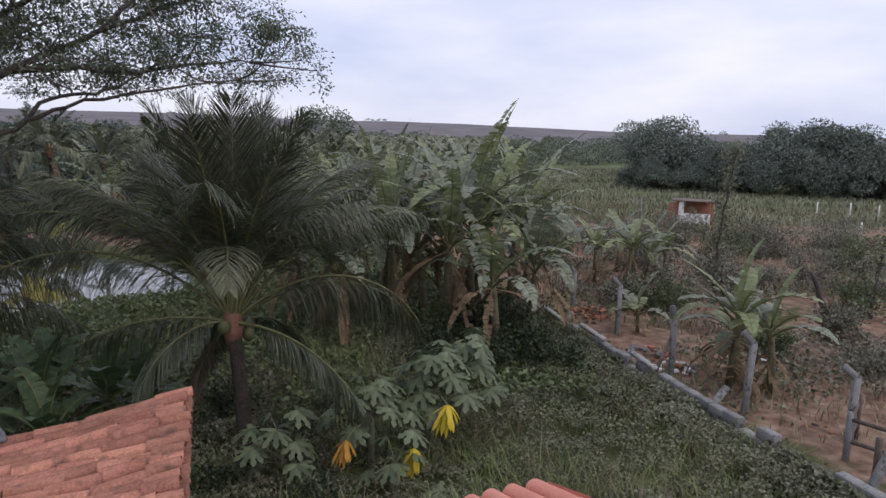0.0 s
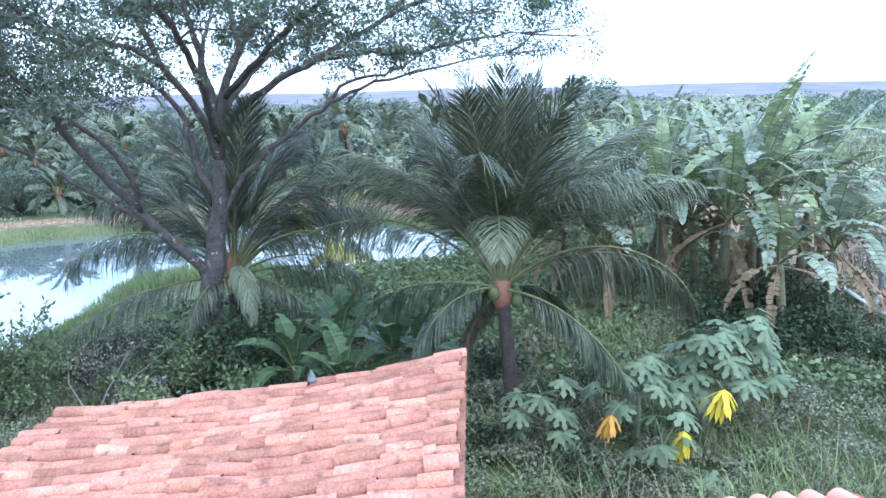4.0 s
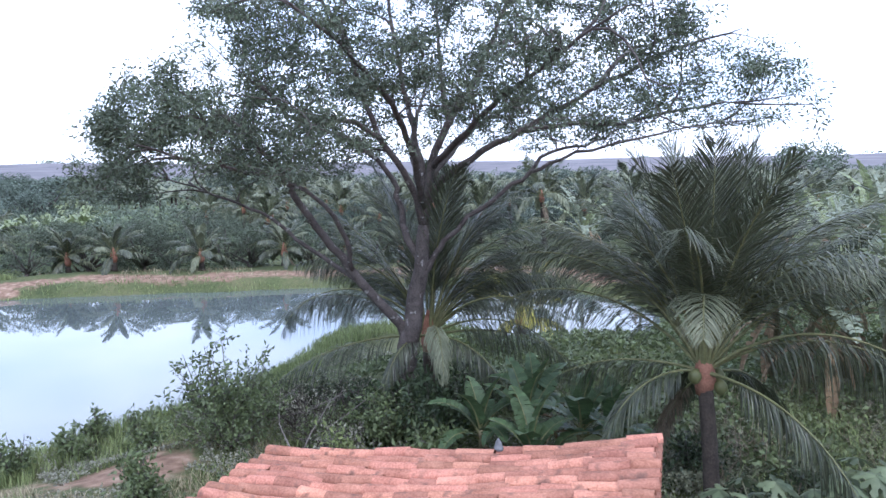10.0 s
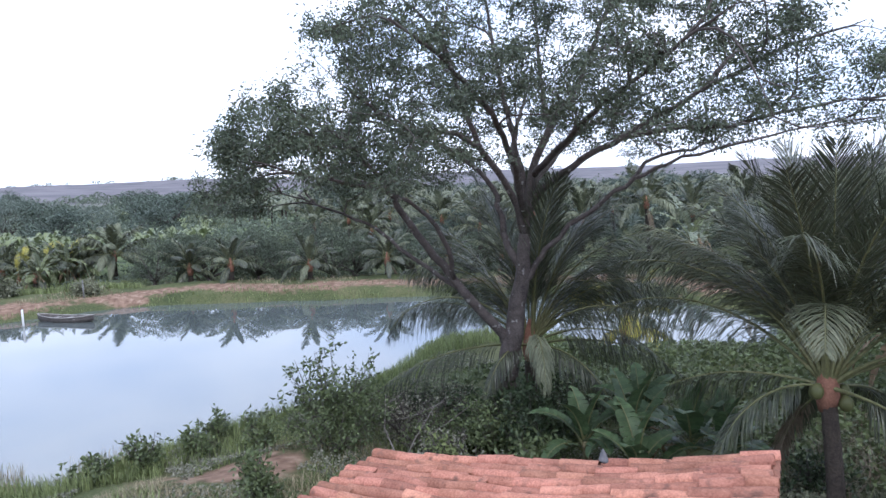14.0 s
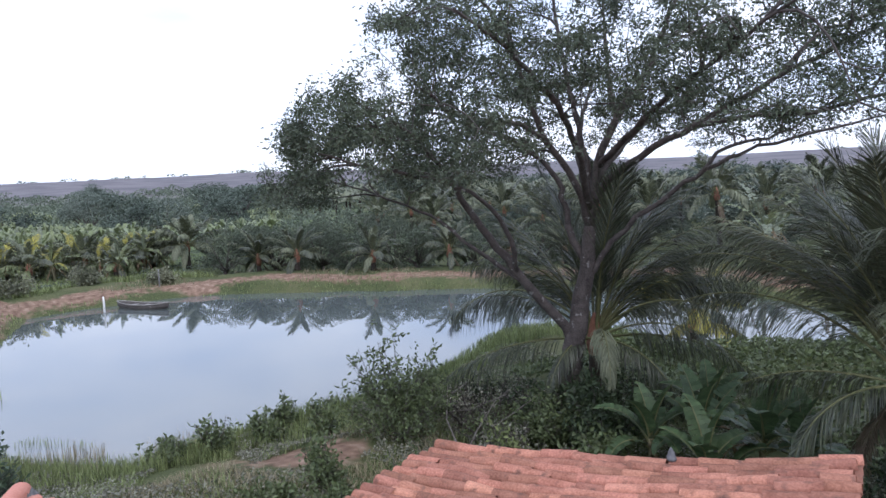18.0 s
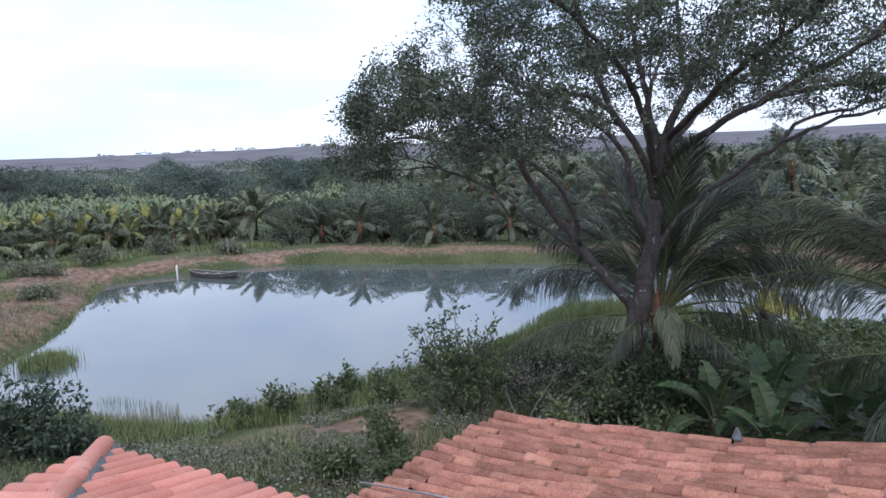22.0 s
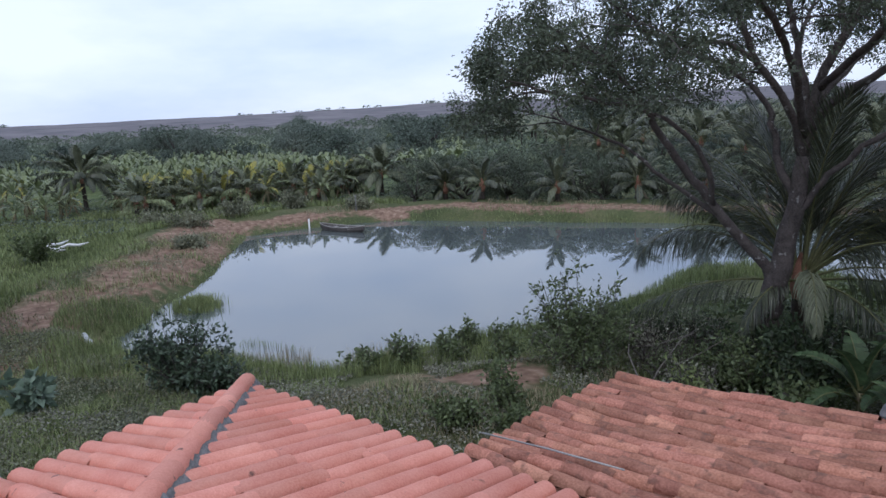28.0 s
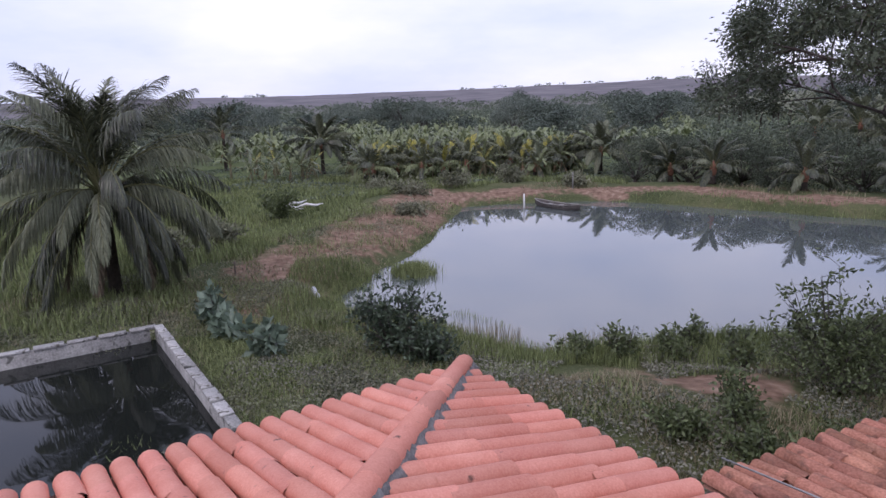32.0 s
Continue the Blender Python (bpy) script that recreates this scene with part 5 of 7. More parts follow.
def far_woods():
    """Woods and crops from the fields to the hills: mounds of leaf tufts, larger with distance."""
    q = np.random.default_rng(12)
    at_, way_, size_ = [], [], []
    for k in range(5200):
        az, dist = math.radians(q.uniform(-128, 48)), 85 + 560 * q.random() ** 1.35
        x, y = math.sin(az) * dist, math.cos(az) * dist
        if math.degrees(az) > 4 and dist < 170:
            continue
        f = float(clump(x, y))
        if f < 0.0 and q.random() < 0.85:
            continue
        h = (1.2 + (2.2 + 3.2 * max(f, 0)) * q.random() ** 1.8) * (1 + dist / 900)
        w = q.uniform(1.5, 3.6) * (1 + dist / 300)
        m = 90
        d = unit(q.normal(size=(m, 3)))
        d[:, 2] = np.abs(d[:, 2])
        c = np.array([x, y, float(ground_z(x, y)[0])])
        at_.append(c + d * [w, w, h] * q.uniform(0.75, 1.0, (m, 1)))
        way_.append(d + q.normal(0, 0.5, (m, 3)))
        size_.append(np.full(m, 0.26 + dist / 480))
    # single trees along the crest of the hills
    for k in range(120):
        az, dist = math.radians(q.uniform(-115, 30)), q.uniform(1040, 1180)
        x, y = math.sin(az) * dist, math.cos(az) * dist
        if wobble(x, y, 160.0, 4) < 0.05:
            continue
        m, w, h = 40, q.uniform(4, 12), q.uniform(2.0, 4.5)
        d = unit(q.normal(size=(m, 3)))
        d[:, 2] = np.abs(d[:, 2])
        at_.append(np.array([x, y, float(ground_z(x, y)[0])]) + d * [w, w, h] * q.uniform(0.6, 1.0, (m, 1)))
        way_.append(d + q.normal(0, 0.5, (m, 3)))
        size_.append(np.full(m, 2.6))
    g = Geo()
    at_, size_ = np.concatenate(at_), np.concatenate(size_)
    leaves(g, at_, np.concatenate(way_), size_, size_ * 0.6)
    tagged(part("far_woods", g, M_FARTREE_HAZED), "low dark green woods and crops reaching to the hills", "woods", kind="stuff")
    # distant palms standing out of them
    g = Geo()
    for k in range(520):
        az, dist = math.radians(q.uniform(-64, 4)), 110 + 210 * q.random()
        x, y = math.sin(az) * dist, math.cos(az) * dist
        z = float(ground_z(x, y)[0])
        h = q.uniform(3.0, 5.2)
        n = 11
        a = q.uniform(0, 6.28) + np.arange(n) * 2.4
        e = q.uniform(0.0, 1.2, n)
        ln = q.uniform(2.6, 3.6, n)
        d = np.stack([np.cos(a) * np.cos(e), np.sin(a) * np.cos(e), np.sin(e)], -1)
        p0 = np.array([x, y, z + h])
        p1 = p0 + d * (ln * 0.55)[:, None]
        p2 = p1 + (d * [1, 1, 0.1] + [0, 0, -0.55]) * (ln * 0.5)[:, None]
        sd = unit(np.cross(d, [0, 0, 1.0])) * 0.42
        v = np.stack([np.broadcast_to(p0, p1.shape), p1 + sd - [0, 0, 0.25], p1, p1 - sd - [0, 0, 0.25], p2], 1)
        i = np.arange(n)[:, None] * 5
        g.add(v.reshape(-1, 3), np.concatenate([i + [0, 1, 2], i + [0, 2, 3], i + [1, 4, 2], i + [2, 4, 3]]))
        tube(g, [(x, y, z), (x, y, z + h)], [0.2, 0.16], 5, 1)
    # pale frond colour here stands for the haze over the distance
    tagged(part("far_palms", g, [M_FROND_PALE, M_PTRUNK]), "far coconut palms rising over the plantation", "palms", kind="stuff")


far_woods()


def far_bananas():
    """Rows of banana plants too far off to count."""
    q = np.random.default_rng(31)
    g = Geo()
    for k in range(1500):
        az, dist = math.radians(q.uniform(-112, -66)), 72 + 130 * q.random()
        x, y = math.sin(az) * dist, math.cos(az) * dist
        if clump(x, y) > 0.25 or wobble(x, y, 30.0, 5) < -0.15:
            continue
        z, h, n = float(ground_z(x, y)[0]), q.uniform(1.2, 2.2), 9
        a, e, ln = q.uniform(0, 6.28, n), q.uniform(0.5, 1.35, n), q.uniform(1.4, 2.2, n)
        d = np.stack([np.cos(a) * np.cos(e), np.sin(a) * np.cos(e), np.sin(e)], -1)
        p0 = np.array([x, y, z + h])
        p1 = p0 + d * (ln * 0.6)[:, None]
        p2 = p1 + (d * [1, 1, 0] + [0, 0, -0.35]) * (ln * 0.5)[:, None]
        sd = unit(np.cross(d, [0, 0, 1.0])) * 0.22
        v = np.stack([p0 - sd * 0.3, p0 + sd * 0.3, p1 + sd, p1 - sd, p2], 1)
        i = np.arange(n)[:, None] * 5
        b0 = g.n
        g.add(v.reshape(-1, 3), i + [0, 1, 2, 3])
        g.faces(i + [3, 2, 4] + b0)
    tagged(part("far_bananas", g, M_BANANA_PALE), "pale rows of banana plants in the far fields", "bananas", kind="stuff")


far_bananas()


# ---- shrubs ----
def shrub(x, y, height, radius, label, seed, size=0.09, count=1500, mt=M_SHRUB, airy=0.5, category="shrub", stems=9, group="", ratio=0.5, name="shrub"):
    """Several thin stems from one root, each with side twigs that carry leaves."""
    q = np.random.default_rng(seed)
    bush = thing(name, Matrix.Translation(on_ground(x, y, 0.03)), label, category, group)
    g, at_, way_ = Geo(), [], []
    for k in range(stems):
        a = q.uniform(0, 6.28)
        out = radius * math.sqrt(q.random())
        h = height * q.uniform(0.55, 1.0) * (1 - 0.35 * (out / radius) ** 2)
        tip = np.array([math.cos(a) * out, math.sin(a) * out, h])
        mid = tip * [0.45, 0.45, 0.5] + q.normal(0, 0.05, 3)
        line = np.array([[0, 0, 0], mid, tip])
        tube(g, line, [0.02, 0.013, 0.004], 5, 0, False)
        for j in range(int(8 + 5 * airy)):
            f = q.uniform(0.25, 1.0)
            b = line[0] * (1 - f) ** 2 + 2 * line[1] * f * (1 - f) + line[2] * f * f
            d = unit(q.normal(size=3) + [0, 0, 0.3])
            ln = q.uniform(0.15, 0.45) * radius
            tube(g, [b, b + d * ln * 0.5 + q.normal(0, 0.02, 3), b + d * ln], [0.006, 0.004, 0.002], 3, 0, False)
            m = max(3, int(count / stems / (8 + 5 * airy)))
            ff = q.uniform(0.2, 1.05, m)[:, None]
            at_.append(b + d * ln * ff + q.normal(0, 0.05 + 0.12 * (1 - airy) * radius, (m, 3)))
            way_.append(d * 0.6 + q.normal(0, 0.7, (m, 3)) + [0, 0, 0.1])
    part("stem", g, M_BARK, bush)
    g = Geo()
    at_ = np.concatenate(at_)
    at_[:, 2] = np.maximum(at_[:, 2], 0.03)
    leaves(g, at_, np.concatenate(way_), size * q.uniform(0.7, 1.35, len(at_)), size * ratio, curl=0.12)
    tagged(part("foliage", g, mt, bush), kind="stuff")
    return bush


shrub(-12.45, 8.1, 2.5, 1.35, "tall airy shrub with glossy leaves at the pond's edge", 401, 0.13, 1700, M_SHRUB, 1.0, stems=18)
shrub(-11.7, 7.6, 1.5, 1.1, "dark shrub on the bank above the pond", 402, 0.085, 3000, M_SHRUB, 0.6, stems=14)
shrub(-12.9, 9.5, 1.2, 1.1, "dark shrub on the bank above the pond", 403, 0.10, 2200, M_SHRUB, 0.4, stems=12)
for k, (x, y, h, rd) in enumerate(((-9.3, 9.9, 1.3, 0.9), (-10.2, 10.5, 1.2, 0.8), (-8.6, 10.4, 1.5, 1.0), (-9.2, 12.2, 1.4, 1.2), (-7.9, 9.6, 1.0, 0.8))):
    shrub(x, y, h, rd, "dense dark undergrowth at the foot of the old tree", 410 + k, (0.10, 0.15, 0.12)[k % 3], (1900, 1100, 1500)[k % 3], M_UNDER_SHADED if k % 4 else M_SHRUB, 0.45, stems=14, group="undergrowth by the tree", name="undergrowth")
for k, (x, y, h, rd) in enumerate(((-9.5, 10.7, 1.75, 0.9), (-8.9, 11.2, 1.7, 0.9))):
    shrub(x, y, h, rd, "dense dark bush before the old tree's trunk", 426 + k, 0.15, 1500, M_UNDER_SHADED, 0.3, stems=13, group="undergrowth by the tree", name="undergrowth")
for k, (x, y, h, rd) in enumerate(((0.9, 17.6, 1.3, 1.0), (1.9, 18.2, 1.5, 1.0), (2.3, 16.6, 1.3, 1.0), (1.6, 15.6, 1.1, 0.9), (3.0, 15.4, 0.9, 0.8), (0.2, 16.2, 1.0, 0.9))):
    shrub(x, y, h, rd, "dark leafy bush between the bananas and the wall", 670 + k, 0.12, 1500, M_UNDER_SHADED, 0.4, stems=12, group="bushes by the broken wall")
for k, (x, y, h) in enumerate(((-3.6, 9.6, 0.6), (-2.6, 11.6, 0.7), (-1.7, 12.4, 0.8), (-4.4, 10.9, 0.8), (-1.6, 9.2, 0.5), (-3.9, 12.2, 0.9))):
    shrub(x, y, h, 0.7, "low dark weeds under the coconut palm", 690 + k, 0.10, 900, M_UNDER_SHADED, 0.4, stems=10, group="weeds under the palm", name="weed")
for k, (x, y, h, rd) in enumerate(((-11.4, 9.3, 1.2, 1.0), (-10.3, 8.9, 1.0, 0.9), (-11.6, 10.8, 1.0, 1.0), (-9.4, 8.6, 0.9, 0.8), (-10.7, 9.8, 1.1, 0.9), (-12.4, 10.4, 0.9, 0.9), (-8.6, 8.7, 0.8, 0.7))):
    shrub(x, y, h, rd, "straggling grey-green brush with bare twigs on the bank", 650 + k, 0.075, 1000, (M_OLIVE, M_SHRUB, M_UNDER_SHADED)[k % 3], 1.0, stems=18, group="brush on the bank", name="brush")
shrub(-9.15, 8.35, 1.25, 0.45, "bright yellow-green bush behind the annex", 425, 0.12, 500, M_GRASS, 0.5, stems=8)
for k, (x, y, h, rd) in enumerate(((-15.1, 4.9, 1.15, 0.55), (-14.9, 6.0, 1.0, 0.6), (-13.6, 7.0, 1.1, 0.6), (-15.6, 6.8, 0.9, 0.6), (-15.4, 3.9, 0.8, 0.5))):
    shrub(x, y, h, rd, "leafy sapling on the earth bank", 430 + k, 0.13, 420, M_SHRUB, 0.9, stems=6, group="saplings on the bank", name="sapling")
for k, (x, y, h, rd) in enumerate(((-10.6, 5.3, 0.8, 0.65), (-10.2, 4.1, 0.6, 0.5), (-9.6, 5.0, 0.6, 0.5), (-9.3, 6.2, 0.8, 0.6))):
    shrub(x, y, h, rd, "low dark bush on the bare slope", 440 + k, 0.10, 1100, M_SHRUB, 0.4, stems=9, group="bushes on the slope")
shrub(-16.0, -0.2, 1.85, 1.15, "large dark bush with broad leaves at the pond", 450, 0.14, 2300, M_SHADEBUSH, 0.9, stems=20)
shrub(-15.4, 0.5, 1.1, 0.8, "dark bush with broad leaves at the pond", 451, 0.13, 1100, M_SHADEBUSH, 0.9, stems=11)
for k, (x, y, h) in enumerate(((-15.9, -3.3, 1.25), (-18.8, -5.0, 1.1), (-17.6, -4.6, 0.8))):
    shrub(x, y, h, 0.42, "shrub with large pale waxy leaves", 455 + k, 0.30, 150, M_WAXY, 0.8, stems=6, group="waxy-leaved shrubs", ratio=0.62)
shrub(-39.5, -6.6, 2.2, 1.0, "small dark round tree in the field", 460, 0.22, 1300, M_SHRUB, 0.3, stems=12)
for k, (x, y, h, rd) in enumerate(((-29.5, -7.5, 1.0, 1.2), (-27.0, -9.0, 0.9, 1.1), (-33.5, -9.5, 1.0, 1.3), (-45.0, 1.0, 0.9, 1.4), (-48.0, 4.5, 1.0, 1.5), (-50.5, -1.0, 1.0, 1.6), (-47.0, 12.5, 0.9, 1.3), (-49.5, 8.6, 1.1, 1.5), (-37.5, 0.6, 0.5, 0.9))):
    shrub(x, y, h, rd, "low green bush in the field beyond the pond", 470 + k, 0.2, 1300, M_WEED, 0.3, stems=10, group="bushes in the field")
yard = random.Random(77)
for k in range(22):
    while True:
        x, y = yard.uniform(7, 27), yard.uniform(14, 41)
        if (x - 2.0) * 0.918 + (y - 25.6) * 0.396 > 3.0 and x < 0.62 * y + 3 and not (abs(x - 8) < 2 and y < 18):
            break
    h = yard.uniform(0.8, 1.5) if y < 24 else yard.uniform(1.0, 1.9)
    shrub(x, y, h, h * yard.uniform(0.7, 1.1), "dusty straggling bush in the yard", 560 + k, 0.11, 1500, M_OLIVE, 0.55, stems=12, group="brush in the yard", name="brush")
for k, (x, y, h, rd) in enumerate(((13.5, 31.0, 2.6, 2.0), (16.5, 33.5, 2.4, 2.0), (11.5, 27.5, 1.6, 1.4), (18.5, 29.0, 1.8, 1.7), (9.0, 30.0, 1.8, 1.4), (21.5, 36.0, 2.2, 2.0), (14.0, 22.0, 1.4, 1.3), (16.5, 25.0, 1.6, 1.4), (11.5, 19.0, 1.2, 1.0), (7.4, 21.5, 1.3, 1.1), (6.3, 22.8, 1.2, 1.0), (12.5, 14.5, 1.1, 1.0), (14.8, 17.5, 1.3, 1.2), (8.3, 23.4, 1.5, 1.3), (10.6, 24.6, 1.4, 1.2), (5.0, 30.5, 1.7, 1.5), (7.8, 34.0, 1.8, 1.5), (18.0, 21.0, 1.5, 1.4), (9.2, 17.6, 0.8, 0.8))):
    shrub(x, y, h, rd, "greyish straggling bush in the yard past the wall", 500 + k, 0.12, 1700, M_OLIVE if k % 3 else M_SHRUB, 0.7, stems=12, group="bushes in the yard")


def slender_tree(x, y, height, seed):
    """A thin tree hung with climbers."""
    q = np.random.default_rng(seed)
    tree = thing("slender_tree", Matrix.Translation(on_ground(x, y)), "thin leaning tree overgrown with pale climbers in the yard", "tree")
    g, at_, way_ = Geo(), [], []
    line = limb(g, [(0, 0, -0.1), (0.05, 0, height * 0.4), (0.22, 0.1, height * 0.7), (0.5, 0.1, height)], 0.07, 0.02, 6)
    for k in range(3, len(line)):
        for _ in range(2):
            d = unit(q.normal(size=3) + [0, 0, 0.2])
            ln = q.uniform(0.3, 1.1) * (0.5 + 0.5 * (k > len(line) * 0.55))
            tube(g, [line[k], line[k] + d * ln * 0.6, line[k] + d * ln - [0, 0, 0.1]], [0.015, 0.01, 0.004], 4, 0, False)
            m = 22
            at_.append(line[k] + d * ln * q.uniform(0.1, 1.1, (m, 1)) + q.normal(0, 0.12, (m, 3)))
            way_.append(q.normal(size=(m, 3)))
    part("trunk", g, M_BARK, tree)
    g = Geo()
    at_ = np.concatenate(at_)
    leaves(g, at_, np.concatenate(way_), q.uniform(0.09, 0.17, len(at_)), 0.08)
    tagged(part("foliage", g, M_WEED, tree), kind="stuff")


slender_tree(10.4, 25.0, 5.4, 531)
slender_tree(14.2, 21.5, 3.6, 532)


# ---- papayas in the garden ----
def papaya_leaf_mesh(name, size, mt, wilt, seed):
    """A lobed leaf on its stalk; wilted ones fold down like a closed umbrella."""
    q = np.random.default_rng(seed)
    g = Geo()
    n = 19 if wilt else 8
    for k in range(n):
        a = (k - (n - 1) / 2) * (5.1 / n) if not wilt else k * 6.28 / n
        ln = size * (1.0 - 0.055 * abs(k - (n - 1) / 2)) * q.uniform(0.9, 1.08)
        slope = -0.25 if not wilt else -0.45 - 0.55 * (k % 3)
        d = unit([math.cos(a), math.sin(a), slope + q.normal(0, 0.08)])
        s = unit(np.cross(d, [0, 0, 1.0]))
        w = size * (0.165 if not wilt else 0.105)
        droop = np.array([0, 0, (-0.5 if wilt else -0.12) * size])
        p = lambda f, off, dz=0.0: d * ln * f + s * off + droop * f * f + [0, 0, dz]
        notch = 0.55 * w
        v = [p(0.0, -w * 0.3), p(0.0, w * 0.3), p(0.42, -w), p(0.42, w), p(0.60, -notch), p(0.60, notch), p(0.78, -w * 0.95), p(0.78, w * 0.95), p(1.0, 0), p(0.45, 0, 0.03 * size), p(0.62, 0, 0.02 * size)]
        g.add(v, [[0, 1, 9], [0, 9, 2], [1, 3, 9], [2, 9, 10], [2, 10, 4], [3, 5, 10], [3, 10, 9], [4, 10, 6], [5, 7, 10], [6, 10, 8], [7, 8, 10]])
    return g.mesh(name, [mt])


def papaya(x, y, height, count, size, label, seed, wilted=()):
    plant = thing("papaya_plant", Matrix.Translation(on_ground(x, y)), label, "papaya plant", "papayas in the garden")
    q = random.Random(seed)
    g = Geo()
    tube(g, [(0, 0, -0.1), (0.03, 0, height * 0.5), (0, 0.02, height)], [0.055, 0.05, 0.035], 8)
    part("stem", g, M_PAPSTEM, plant, smooth=True)
    kinds = [papaya_leaf_mesh("papaya_leaf", size, M_PAPAYA, False, seed + k) for k in range(2)]
    for k in range(count):
        f = k / max(count - 1, 1)
        a, e = k * 2.4 + q.uniform(-0.3, 0.3), 1.15 - 1.15 * f
        ln = size * q.uniform(1.1, 2.3)
        z0 = height - 0.3 * f
        tip = Vector((math.cos(a) * math.cos(e) * ln, math.sin(a) * math.cos(e) * ln, z0 + math.sin(e) * ln))
        g = Geo()
        tube(g, [(0, 0, z0), tip * 0.5 + Vector((0, 0, z0 * 0.5 + 0.04)), tip], [0.014, 0.011, 0.008], 5, 0, False)
        st = part("leaf_stalk", g, M_PAPSTEM, plant)
        part("leaf", kinds[k % 2], None, st, m=Matrix.Translation(tip) @ pose(0, 0, 0, q.uniform(-18, 18), q.uniform(5, 35), math.degrees(a)))
    for k, (a, ln, dz, sz, mt) in enumerate(wilted):
        a = radians(a)
        tip = Vector((math.cos(a) * ln, math.sin(a) * ln, height + dz))
        g = Geo()
        tube(g, [(0, 0, height - 0.3), tip * 0.6 + Vector((0, 0, (height - 0.3) * 0.4 + 0.1)), tip], [0.014, 0.011, 0.008], 5, 0, False)
        st = part("leaf_stalk", g, M_PAPSTEM, plant)
        part("wilted_leaf", papaya_leaf_mesh("wilted_leaf", sz, mt, True, seed + 30 + k), None, st, "wilted yellow leaf folded down", m=Matrix.Translation(tip))
    return plant


papaya(0.0, 11.3, 1.42, 24, 0.36, "papaya plant with wilted yellow leaves in the garden", 601, ((-73, 0.96, -0.03, 0.44, M_PAPAYA_YELLOW), (-101, 1.26, -0.64, 0.42, M_PAPAYA_YELLOW)))
papaya(-1.0, 10.7, 1.15, 18, 0.34, "papaya plant with one withered orange leaf", 602, ((-107, 0.96, -0.20, 0.36, M_PAPAYA_ORANGE),))
papaya(0.55, 12.1, 1.45, 20, 0.36, "leafy papaya plant in the garden", 603)
papaya(-2.3, 9.9, 0.75, 14, 0.32, "low young papaya plant by the palm", 604)
papaya(-0.5, 9.7, 0.6, 6, 0.36, "low young papaya plant by the palm", 605)


# ---- ground cover ----
def blades(g, at, height, width, lean=0.35, slot=0):
    """Grass blades: narrow bent strips standing at the given places."""
    n = len(at)
    a = rng.uniform(0, 6.283, n)
    d = np.stack([np.cos(a), np.sin(a), 0 * a], -1)
    s = np.stack([-np.sin(a), np.cos(a), 0 * a], -1)
    h = np.broadcast_to(height, n) * rng.uniform(0.55, 1.25, n)
    w = np.broadcast_to(width, n)[:, None] / 2
    b = (lean * rng.uniform(0.3, 1.6, n) * h)[:, None]
    mid = at + np.stack([0 * h, 0 * h, h * 0.6], -1) + d * b * 0.35
    tip = at + np.stack([0 * h, 0 * h, h], -1) + d * b
    v = np.stack([at - s * w, at + s * w, mid + s * w * 0.8, mid - s * w * 0.8, tip], 1)
    k = np.arange(n)[:, None] * 5
    base = g.n
    g.add(v.reshape(-1, 3), k + [0, 1, 2, 3], slot)
    g.faces(k + [3, 2, 4] + base, slot)
    return g


def scatter(n, box_, keep):
    """Places on the ground inside a box for which keep(x, y, shore distance) is true."""
    x, y = rng.uniform(box_[0], box_[1], n), rng.uniform(box_[2], box_[3], n)
    ok = keep(x, y, shore_distance(np.stack([x, y], -1)))
    x, y = x[ok], y[ok]
    return np.stack([x, y, ground_z(x, y) - 0.02], -1)


ROOF_LINE = lambda x, y: (x - CORNER.x) * V.x + (y - CORNER.y) * V.y  # metres behind the front eave
indoors = lambda x, y: ((ROOF_LINE(x, y) > -0.2) & (x > -8.2 + 0.54 * (0.6 - y))) | ((x > -8.0) & (x < -1.6) & (y < 8.2) & (y > 2.6))

# tall grass on the near shore and on the small island
g = Geo()
p = scatter(84000, (-27, -9, -4, 23), lambda x, y, d: (d > -0.25) & (d < 2.7 + 1.4 * wobble(x, y, 2.0)) & ~indoors(x, y) & (np.exp(-(((x + 12.1) / 1.1) ** 2 + ((y - 5.9) / 1.4) ** 2)) < 0.5))
blades(g, p, 0.36 + 0.16 * wobble(p[:, 0], p[:, 1], 1.3), 0.020)
p = scatter(6000, (-25.5, -18, -3.5, 3.5), lambda x, y, d: (d > -1.6) & (d < 0.4) & (wobble(x, y, 1.0, 3) > 0.05))
p[:, 2] = np.maximum(p[:, 2], WATER_Z - 0.05)
blades(g, p, 0.24, 0.013, 0.3)
q = rng.normal(0, 1, (2200, 2)) * [0.42, 0.36] + [-26.6, 0.5]
blades(g, np.c_[q, np.full(len(q), WATER_Z - 0.03)], 0.42, 0.022)
tagged(part("shore_grass", g, M_GRASS), "tall green grass along the near shore", "grass", kind="stuff")
# dry stalks in the shallows below the house
g = Geo()
p = scatter(4000, (-19.5, -15.5, 1.0, 6.0), lambda x, y, d: (d > -1.1) & (d < 0.8) & (wobble(x, y, 0.8, 1) > -0.1))
p[:, 2] = np.maximum(p[:, 2], WATER_Z - 0.05)
blades(g, p, 0.42, 0.010, 0.25)
p = scatter(11000, (-13.2, -8.5, 2.0, 8.5), lambda x, y, d: (d > 0.5) & (np.exp(-(((x + 12.1) / 1.1) ** 2 + ((y - 5.9) / 1.4) ** 2)) < 0.5) & ~indoors(x, y) & (wobble(x, y, 1.6, 2) > -0.1))
blades(g, p, 0.17, 0.012, 0.8)
tagged(part("dry_stalks", g, M_DRYGRASS), "dry straw-coloured grass in the shallows and on the slope", "grass", kind="stuff")
